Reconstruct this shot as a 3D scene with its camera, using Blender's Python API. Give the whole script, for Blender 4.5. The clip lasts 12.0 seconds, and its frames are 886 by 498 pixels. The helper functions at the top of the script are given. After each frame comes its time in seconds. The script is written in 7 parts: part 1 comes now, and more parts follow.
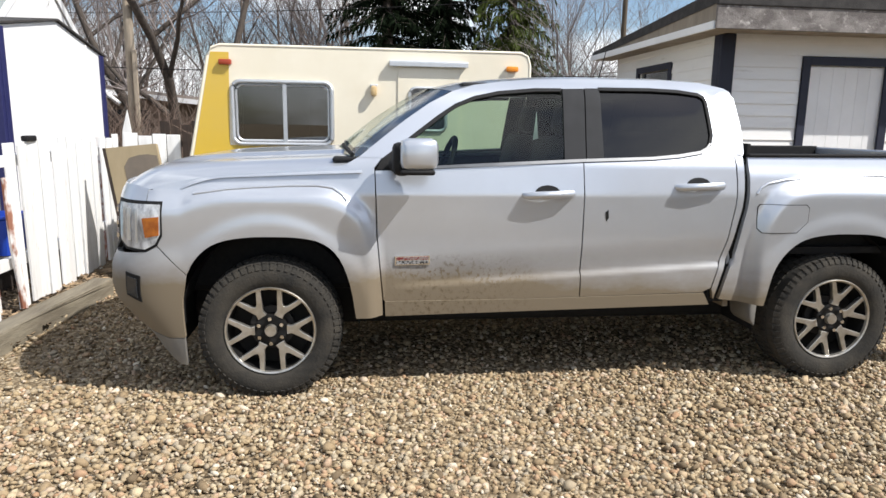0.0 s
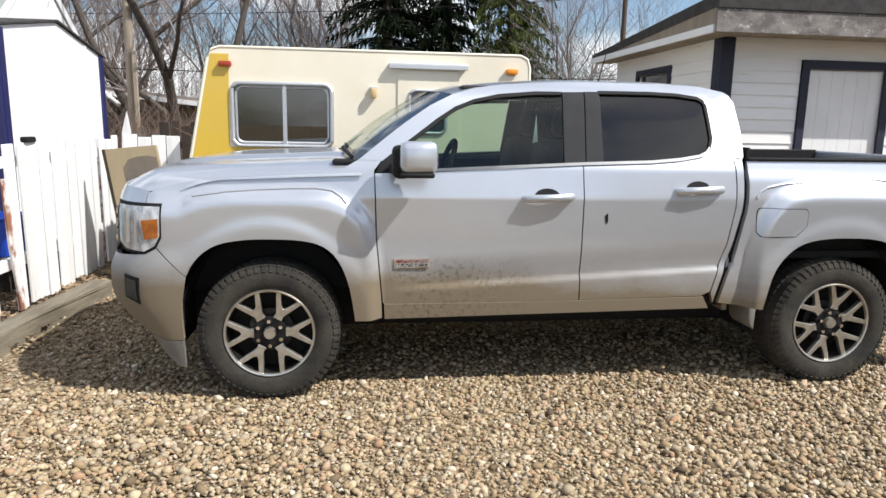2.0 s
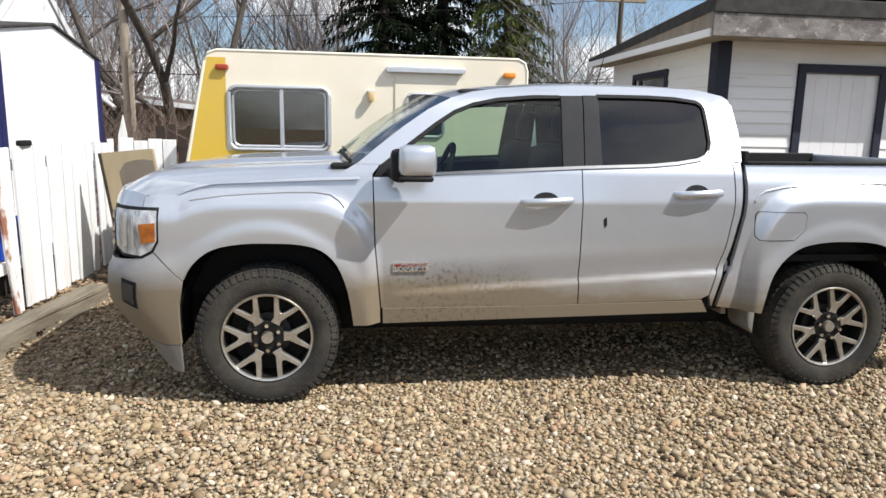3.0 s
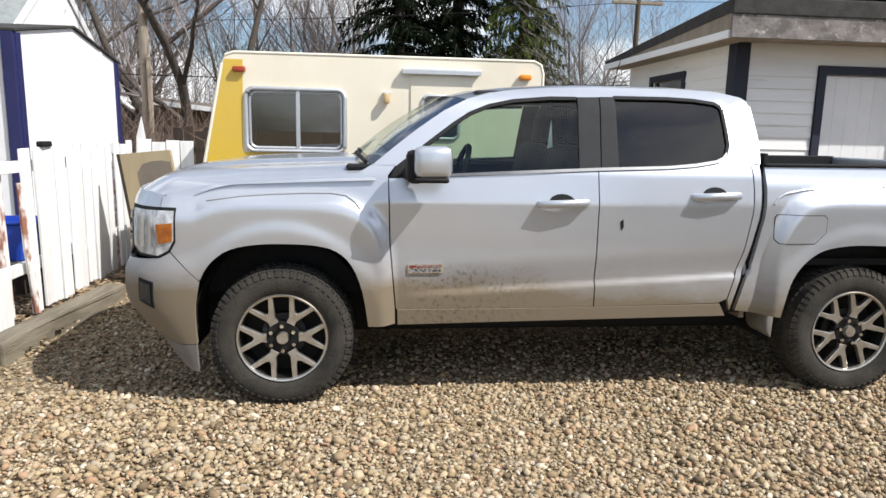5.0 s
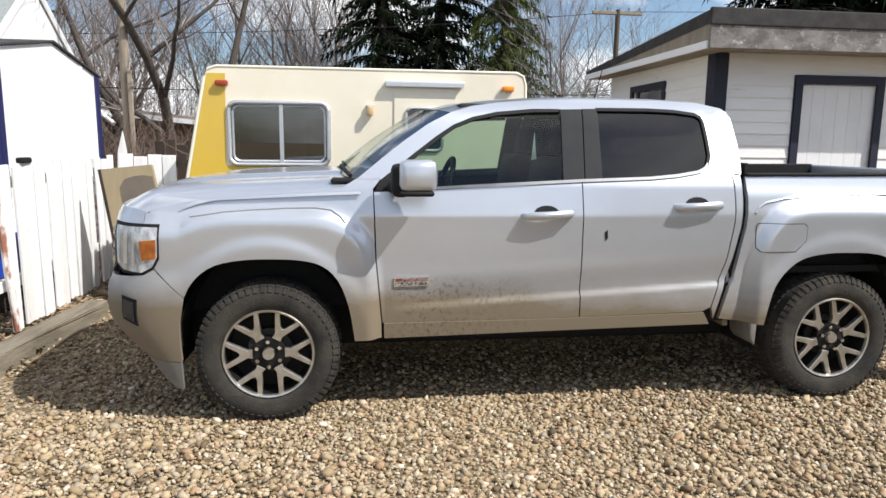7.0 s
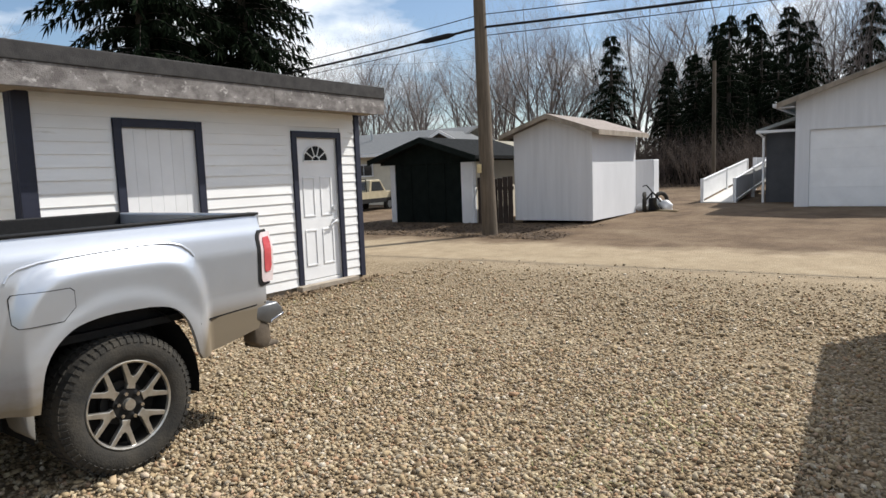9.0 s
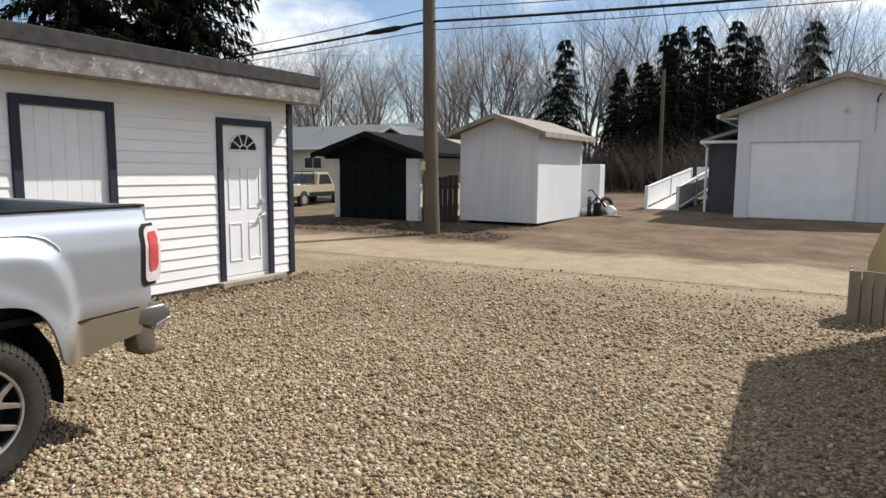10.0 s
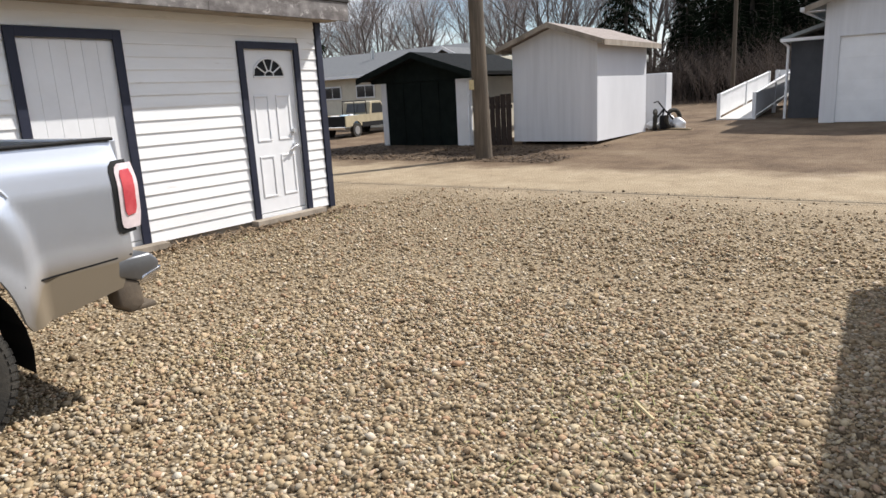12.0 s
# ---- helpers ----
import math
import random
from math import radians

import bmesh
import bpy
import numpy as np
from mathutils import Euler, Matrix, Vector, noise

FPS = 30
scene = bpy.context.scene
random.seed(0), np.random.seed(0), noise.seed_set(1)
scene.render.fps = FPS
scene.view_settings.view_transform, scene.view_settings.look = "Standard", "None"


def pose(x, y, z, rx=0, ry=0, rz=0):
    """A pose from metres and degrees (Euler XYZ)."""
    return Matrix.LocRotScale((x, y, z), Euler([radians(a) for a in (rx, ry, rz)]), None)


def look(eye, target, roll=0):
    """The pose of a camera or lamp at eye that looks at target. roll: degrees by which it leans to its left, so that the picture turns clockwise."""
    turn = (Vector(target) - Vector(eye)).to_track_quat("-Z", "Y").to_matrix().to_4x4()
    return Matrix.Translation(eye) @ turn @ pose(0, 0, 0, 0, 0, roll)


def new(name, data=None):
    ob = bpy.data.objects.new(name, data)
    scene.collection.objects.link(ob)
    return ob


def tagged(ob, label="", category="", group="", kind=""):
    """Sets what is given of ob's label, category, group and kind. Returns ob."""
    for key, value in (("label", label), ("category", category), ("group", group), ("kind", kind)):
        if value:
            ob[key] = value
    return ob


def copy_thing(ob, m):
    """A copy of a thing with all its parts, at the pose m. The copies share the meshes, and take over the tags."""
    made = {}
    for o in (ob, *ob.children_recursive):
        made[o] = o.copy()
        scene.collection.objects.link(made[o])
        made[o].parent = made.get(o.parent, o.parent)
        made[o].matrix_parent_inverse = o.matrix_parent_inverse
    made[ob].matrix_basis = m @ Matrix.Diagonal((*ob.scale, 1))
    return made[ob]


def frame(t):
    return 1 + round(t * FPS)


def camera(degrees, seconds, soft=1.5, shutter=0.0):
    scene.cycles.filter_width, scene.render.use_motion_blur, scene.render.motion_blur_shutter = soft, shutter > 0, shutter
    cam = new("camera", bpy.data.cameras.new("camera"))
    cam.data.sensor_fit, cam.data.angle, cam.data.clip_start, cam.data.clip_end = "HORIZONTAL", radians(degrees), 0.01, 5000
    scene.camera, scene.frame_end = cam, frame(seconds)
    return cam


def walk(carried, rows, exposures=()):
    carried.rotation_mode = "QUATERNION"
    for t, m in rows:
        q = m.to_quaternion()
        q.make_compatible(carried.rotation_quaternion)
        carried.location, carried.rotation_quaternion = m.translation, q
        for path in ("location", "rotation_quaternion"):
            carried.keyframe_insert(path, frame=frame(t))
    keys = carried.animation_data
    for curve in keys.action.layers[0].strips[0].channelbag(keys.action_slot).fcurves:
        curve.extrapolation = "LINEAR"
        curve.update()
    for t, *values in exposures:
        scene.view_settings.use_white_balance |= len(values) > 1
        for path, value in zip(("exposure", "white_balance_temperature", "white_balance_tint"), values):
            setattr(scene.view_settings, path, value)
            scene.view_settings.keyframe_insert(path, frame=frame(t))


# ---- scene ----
cam = camera(66.9, 12.0)
PATH = [
    (0, (0.483, -3.516, 1.48), (0.726, -1.565, 1.115), 0.9),
    (0.5, (0.483, -3.514, 1.48), (0.731, -1.563, 1.115), 0.9),
    (1, (0.483, -3.513, 1.486), (0.729, -1.562, 1.122), 0.8),
    (1.5, (0.481, -3.513, 1.481), (0.728, -1.561, 1.12), 0.9),
    (2, (0.481, -3.513, 1.486), (0.727, -1.561, 1.126), 1.1),
    (2.5, (0.479, -3.511, 1.481), (0.737, -1.559, 1.127), 0.6),
    (3, (0.47, -3.499, 1.487), (0.727, -1.547, 1.137), 1.1),
    (5, (0.466, -3.491, 1.479), (0.681, -1.532, 1.136), 1.2),
    (5.5, (0.462, -3.493, 1.492), (0.645, -1.532, 1.145), 1.5),
    (6, (0.465, -3.501, 1.483), (0.645, -1.537, 1.147), 1.1),
    (6.5, (0.441, -3.485, 1.494), (0.633, -1.522, 1.163), 1.8),
    (6.7, (0.424, -3.482, 1.487), (0.613, -1.517, 1.163), 1.4),
    (8.3, (1.055, -3.584, 1.602), (2.247, -1.994, 1.37), -0.3),
    (8.5, (1.15, -3.571, 1.593), (2.487, -2.1, 1.376), 0.4),
    (9, (1.364, -3.409, 1.555), (2.992, -2.269, 1.333), -2.1),
    (9.5, (1.554, -3.358, 1.554), (3.302, -2.421, 1.297), -1.2),
    (10, (1.79, -3.442, 1.561), (3.494, -2.422, 1.327), 0.4),
    (10.5, (1.964, -3.481, 1.535), (3.688, -2.523, 1.203), -0.9),
    (11, (2.154, -3.35, 1.499), (3.908, -2.492, 1.066), 0.2),
    (11.5, (2.302, -3.213, 1.484), (3.994, -2.242, 1.041), -0.9),
    (12, (2.503, -3.222, 1.469), (4.07, -2.062, 1.023), -3.0),
]
walk(cam, [(t, look(eye, target, roll)) for t, eye, target, roll in PATH],
     exposures=[(0, 0.34, 6450, 10), (6.7, 0.34, 6450, 10), (8.3, 0.24, 6450, 9), (10.0, 0.22, 6500, 9), (11.0, 0.18, 6500, 11), (12.0, 0.34, 6450, 11)])

# ---- light ----
SUN_WAY = Vector((0.765, -0.445, 1.0)).normalized()
world = bpy.data.worlds.new("sky")
scene.world = world
world.use_nodes = True
wn, wl = world.node_tree.nodes, world.node_tree.links
wn.clear()
w_out = wn.new("ShaderNodeOutputWorld")
w_bg = wn.new("ShaderNodeBackground")
w_bg.inputs["Strength"].default_value = 0.115
w_sky = wn.new("ShaderNodeTexSky")
w_sky.sky_type = "NISHITA"
w_sky.sun_disc = False
w_sky.ozone_density = 2.5
w_sky.sun_elevation = math.asin(SUN_WAY.z)
w_sky.sun_rotation = math.atan2(SUN_WAY.x, SUN_WAY.y)
w_co = wn.new("ShaderNodeTexCoord")
w_map = wn.new("ShaderNodeMapping")
w_map.inputs["Scale"].default_value = (1.0, 1.0, 2.6)
w_noise = wn.new("ShaderNodeTexNoise")
w_noise.inputs["Scale"].default_value = 3.1
w_noise.inputs["Detail"].default_value = 7
w_noise.inputs["Roughness"].default_value = 0.52
w_ramp = wn.new("ShaderNodeValToRGB")
w_ramp.color_ramp.elements[0].position = 0.46
w_ramp.color_ramp.elements[1].position = 0.62
w_mix = wn.new("ShaderNodeMixRGB")
w_mix.inputs[2].default_value = (9.6, 9.75, 9.95, 1)
wl.new(w_co.outputs["Generated"], w_map.inputs[0])
wl.new(w_map.outputs[0], w_noise.inputs["Vector"])
wl.new(w_noise.outputs[0], w_ramp.inputs[0])
wl.new(w_ramp.outputs[0], w_mix.inputs[0])
wl.new(w_sky.outputs[0], w_mix.inputs[1])
wl.new(w_mix.outputs[0], w_bg.inputs[0])
wl.new(w_bg.outputs[0], w_out.inputs[0])

sun_data = bpy.data.lights.new("sun", "SUN")
sun_data.energy = 5.0
sun_data.angle = radians(0.53)
sun_data.color = (1.0, 0.965, 0.915)
sun = new("sun", sun_data)
sun.matrix_world = look(SUN_WAY * 50, (0, 0, 0))


# ---- materials ----
def mat(name, col, rough=0.6, metal=0.0, col2=None, scale=8.0, detail=5.0, low=0.35, high=0.65,
        bump=0.0, bscale=60.0, stretch=(1, 1, 1), rand=0.0, spec=0.5, coat=0.0, trans=0.0, island=False, dirt=None):
    """A principled material: two colours mixed by noise, a fine bump, brightness varied from piece to piece.
    dirt: (colour, scale, threshold) adds blotches with a shape of their own."""
    m = bpy.data.materials.new(name)
    m.use_nodes = True
    n, l = m.node_tree.nodes, m.node_tree.links
    b = n["Principled BSDF"]
    b.inputs["Roughness"].default_value = rough
    b.inputs["Metallic"].default_value = metal
    b.inputs["Specular IOR Level"].default_value = spec
    b.inputs["Coat Weight"].default_value = coat
    b.inputs["Coat Roughness"].default_value = 0.04
    b.inputs["Transmission Weight"].default_value = trans
    co = n.new("ShaderNodeTexCoord")
    mp = n.new("ShaderNodeMapping")
    mp.inputs["Scale"].default_value = stretch
    l.new(co.outputs["Object"], mp.inputs[0])
    tex = n.new("ShaderNodeTexNoise")
    tex.inputs["Scale"].default_value = scale
    tex.inputs["Detail"].default_value = detail
    tex.inputs["Roughness"].default_value = 0.6
    l.new(mp.outputs[0], tex.inputs["Vector"])
    ramp = n.new("ShaderNodeValToRGB")
    ramp.color_ramp.elements[0].position, ramp.color_ramp.elements[1].position = low, high
    c2 = col2 or tuple(c * 0.82 for c in col)
    ramp.color_ramp.elements[0].color, ramp.color_ramp.elements[1].color = (*col, 1), (*c2, 1)
    l.new(tex.outputs[0], ramp.inputs[0])
    out = ramp.outputs[0]
    if dirt:
        dn = n.new("ShaderNodeTexNoise")
        dn.inputs["Scale"].default_value = dirt[1]
        dn.inputs["Detail"].default_value = 8
        dn.inputs["Roughness"].default_value = 0.7
        l.new(mp.outputs[0], dn.inputs["Vector"])
        dr = n.new("ShaderNodeValToRGB")
        dr.color_ramp.elements[0].position, dr.color_ramp.elements[1].position = dirt[2], dirt[2] + 0.12
        l.new(dn.outputs[0], dr.inputs[0])
        dm = n.new("ShaderNodeMixRGB")
        dm.inputs[2].default_value = (*dirt[0], 1)
        l.new(dr.outputs[0], dm.inputs[0])
        l.new(out, dm.inputs[1])
        out = dm.outputs[0]
    if rand:
        hsv = n.new("ShaderNodeHueSaturation")
        if island:
            src = n.new("ShaderNodeNewGeometry").outputs["Random Per Island"]
        else:
            src = n.new("ShaderNodeObjectInfo").outputs["Random"]
        mr = n.new("ShaderNodeMapRange")
        mr.inputs["To Min"].default_value, mr.inputs["To Max"].default_value = 1 - rand, 1 + rand
        l.new(src, mr.inputs[0])
        l.new(mr.outputs[0], hsv.inputs["Value"])
        l.new(out, hsv.inputs["Color"])
        out = hsv.outputs[0]
    l.new(out, b.inputs["Base Color"])
    if bump:
        bt = n.new("ShaderNodeTexNoise")
        bt.inputs["Scale"].default_value = bscale
        bt.inputs["Detail"].default_value = 4
        l.new(mp.outputs[0], bt.inputs["Vector"])
        bp = n.new("ShaderNodeBump")
        bp.inputs["Strength"].default_value = bump
        bp.inputs["Distance"].default_value = 0.01
        l.new(bt.outputs[0], bp.inputs["Height"])
        l.new(bp.outputs[0], b.inputs["Normal"])
    return m


def thin_glass(name, tint, gloss=0.08):
    """A pane: light passes through with a tint, and a share is mirrored."""
    m = bpy.data.materials.new(name)
    m.use_nodes = True
    n, l = m.node_tree.nodes, m.node_tree.links
    n.clear()
    out = n.new("ShaderNodeOutputMaterial")
    tr = n.new("ShaderNodeBsdfTransparent")
    tr.inputs[0].default_value = (*tint, 1)
    gl = n.new("ShaderNodeBsdfGlossy")
    gl.inputs["Roughness"].default_value = 0.015
    fr = n.new("ShaderNodeFresnel")
    fr.inputs[0].default_value = 1.5
    mul = n.new("ShaderNodeMath")
    mul.operation = "MULTIPLY_ADD"
    mul.inputs[1].default_value = 0.45
    mul.inputs[2].default_value = gloss - 0.04
    l.new(fr.outputs[0], mul.inputs[0])
    mx = n.new("ShaderNodeMixShader")
    l.new(mul.outputs[0], mx.inputs[0])
    l.new(tr.outputs[0], mx.inputs[1])
    l.new(gl.outputs[0], mx.inputs[2])
    l.new(mx.outputs[0], out.inputs[0])
    return m


M_white_siding = mat("white_vinyl_siding", (0.82, 0.815, 0.80), 0.45, col2=(0.77, 0.76, 0.74), scale=1.3, bump=0.05, bscale=30, stretch=(1, 1, 6), rand=0.03, dirt=((0.55, 0.52, 0.46), 1.6, 0.62))
M_white_paint = mat("white_paint", (0.80, 0.80, 0.80), 0.5, col2=(0.73, 0.73, 0.73), scale=2.2, bump=0.06, bscale=40, rand=0.03)
M_shed_white = mat("shed_white_board", (0.66, 0.66, 0.67), 0.7, col2=(0.59, 0.59, 0.60), scale=1.1, bump=0.1, bscale=25, stretch=(1, 6, 0.4))
M_picket = mat("weathered_white_picket", (0.80, 0.80, 0.79), 0.7, col2=(0.70, 0.69, 0.67), scale=3.0, bump=0.15, bscale=40, stretch=(5, 5, 0.7), rand=0.06, dirt=((0.42, 0.36, 0.30), 7.0, 0.60))
M_navy = mat("navy_trim", (0.006, 0.008, 0.022), 0.55, col2=(0.009, 0.012, 0.03), scale=6, bump=0.05, rand=0.1)
M_navy_blue = mat("navy_blue_board", (0.012, 0.014, 0.075), 0.55, col2=(0.016, 0.018, 0.09), scale=6, bump=0.05)
M_fascia = mat("weathered_fascia_board", (0.24, 0.22, 0.205), 0.9, col2=(0.12, 0.105, 0.098), scale=3.0, low=0.38, high=0.6, bump=0.5, bscale=45, stretch=(1.6, 2, 2.2), dirt=((0.46, 0.43, 0.40), 5.0, 0.56))
M_rooffelt = mat("dark_roofing_felt", (0.028, 0.026, 0.025), 0.95, col2=(0.05, 0.046, 0.044), scale=9, bump=0.5, bscale=120)
M_shingle = mat("grey_asphalt_shingle", (0.20, 0.22, 0.22), 0.95, col2=(0.27, 0.29, 0.28), scale=14, bump=0.6, bscale=90, rand=0.12)
M_shingle_brown = mat("brown_shingle", (0.22, 0.18, 0.155), 0.95, col2=(0.30, 0.26, 0.23), scale=8, bump=0.5, bscale=70, rand=0.1)
M_cream_wall = mat("cream_stucco", (0.62, 0.57, 0.46), 0.85, col2=(0.55, 0.50, 0.40), scale=2, bump=0.3, bscale=80)
M_wood_grey = mat("weathered_wood", (0.33, 0.28, 0.22), 0.85, col2=(0.20, 0.165, 0.125), scale=4, bump=0.4, bscale=50, stretch=(1, 1, 0.3), rand=0.15)
M_timber = mat("landscape_timber", (0.19, 0.165, 0.12), 0.9, col2=(0.11, 0.092, 0.066), scale=5, bump=0.5, bscale=40, stretch=(3, 0.5, 3), rand=0.12)
M_plywood = mat("yellowed_plywood", (0.36, 0.29, 0.18), 0.8, col2=(0.28, 0.22, 0.13), scale=3, bump=0.15, stretch=(1, 1, 0.2))
M_pole = mat("utility_pole_wood", (0.13, 0.10, 0.07), 0.9, col2=(0.075, 0.058, 0.04), scale=6, bump=0.5, bscale=40, stretch=(4, 4, 0.25))
M_pole_pale = mat("pale_pole_wood", (0.36, 0.30, 0.23), 0.9, col2=(0.24, 0.20, 0.15), scale=6, bump=0.4, bscale=40, stretch=(4, 4, 0.25))
M_dark_wood = mat("dark_brown_fence", (0.045, 0.03, 0.022), 0.9, col2=(0.025, 0.017, 0.013), scale=6, bump=0.4, stretch=(4, 4, 0.4), rand=0.2)
M_black_paint = mat("black_green_paint", (0.006, 0.009, 0.008), 0.85, col2=(0.010, 0.014, 0.012), scale=4, bump=0.1, spec=0.1)
M_black = mat("black_plastic", (0.008, 0.008, 0.009), 0.7, col2=(0.013, 0.013, 0.013), scale=30, bump=0.05, spec=0.25)
M_metal = mat("galvanised_metal", (0.55, 0.56, 0.57), 0.35, 1.0, col2=(0.42, 0.43, 0.44), scale=10)
M_alu = mat("aluminium", (0.66, 0.67, 0.68), 0.48, 1.0, col2=(0.62, 0.63, 0.64), scale=20)
M_chrome = mat("chrome", (0.85, 0.85, 0.86), 0.08, 1.0, col2=(0.8, 0.8, 0.81), scale=5)
M_concrete = mat("concrete", (0.40, 0.38, 0.34), 0.9, col2=(0.30, 0.285, 0.25), scale=4, bump=0.4, bscale=60)
M_blue_bin = mat("blue_plastic", (0.01, 0.05, 0.36), 0.45, col2=(0.014, 0.06, 0.42), scale=5)
M_pale_blue = mat("pale_blue_paint", (0.42, 0.56, 0.64), 0.6, col2=(0.38, 0.51, 0.59), scale=3, bump=0.1)
M_bark = mat("dark_bark", (0.085, 0.068, 0.055), 0.95, col2=(0.045, 0.036, 0.03), scale=14, bump=0.7, bscale=40, stretch=(2, 2, 0.5))
M_bark_grey = mat("grey_brown_bark", (0.20, 0.17, 0.15), 0.95, col2=(0.12, 0.10, 0.09), scale=10, bump=0.5, bscale=30, stretch=(2, 2, 0.5), rand=0.15)
M_twig = mat("bare_twigs", (0.29, 0.25, 0.235), 0.9, col2=(0.19, 0.16, 0.15), scale=2, rand=0.2, island=True)
M_twig_red = mat("reddish_twigs", (0.24, 0.175, 0.135), 0.9, col2=(0.15, 0.105, 0.085), scale=2, rand=0.25, island=True)
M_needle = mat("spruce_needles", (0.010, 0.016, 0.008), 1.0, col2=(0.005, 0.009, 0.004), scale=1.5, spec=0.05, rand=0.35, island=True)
# lighter, yellower copy of the needles: sunlight put into the colour
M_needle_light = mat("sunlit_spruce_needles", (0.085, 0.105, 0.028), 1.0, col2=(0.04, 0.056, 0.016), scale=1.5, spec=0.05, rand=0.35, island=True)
M_roof_black = mat("black_felt_roof", (0.010, 0.011, 0.011), 0.95, col2=(0.017, 0.018, 0.018), scale=9, bump=0.4, bscale=120, spec=0.1)
# leaf litter whose dark brown also carries shade near pole and fence
M_litter_shade = mat("leaf_litter_and_shade", (0.095, 0.062, 0.036), 0.9, col2=(0.055, 0.037, 0.023), scale=8, rand=0.35, island=True)
M_twig_dark = mat("dark_brown_canes", (0.10, 0.072, 0.055), 0.9, col2=(0.06, 0.043, 0.034), scale=2, rand=0.25, island=True)
M_shingle_dull = mat("dull_grey_shingle", (0.115, 0.12, 0.125), 0.95, col2=(0.16, 0.165, 0.165), scale=14, bump=0.6, bscale=90)
M_dusty = mat("mud_dusted_plastic", (0.085, 0.065, 0.045), 0.85, col2=(0.13, 0.10, 0.07), scale=9, bump=0.15)
M_leaf_dry = mat("dead_leaves", (0.27, 0.19, 0.11), 0.85, col2=(0.16, 0.11, 0.065), scale=8, rand=0.35, island=True)
M_grass_dry = mat("dry_grass", (0.30, 0.27, 0.12), 0.85, col2=(0.22, 0.22, 0.08), scale=8, rand=0.3, island=True)
M_straw = mat("straw", (0.55, 0.45, 0.25), 0.7, scale=20)
M_fan_glass = mat("dark_fanlight_glass", (0.008, 0.008, 0.009), 0.35, col2=(0.012, 0.012, 0.013), scale=6, spec=0.15)
# pale yellowish tan carries the sunlight on the house's wing roof
M_shingle_sunlit = mat("sunlit_tan_shingle", (0.42, 0.38, 0.29), 0.95, col2=(0.33, 0.30, 0.23), scale=10, bump=0.5, bscale=80)
M_porch_grey = mat("dark_grey_siding", (0.045, 0.048, 0.055), 0.7, col2=(0.06, 0.063, 0.07), scale=3, bump=0.1)
M_ramp_deck = mat("pale_deck_boards", (0.62, 0.60, 0.56), 0.8, col2=(0.50, 0.48, 0.44), scale=4, bump=0.2)
M_window_dark = mat("dark_window_glass", (0.02, 0.022, 0.025), 0.06, col2=(0.03, 0.032, 0.035), scale=2, spec=0.7)


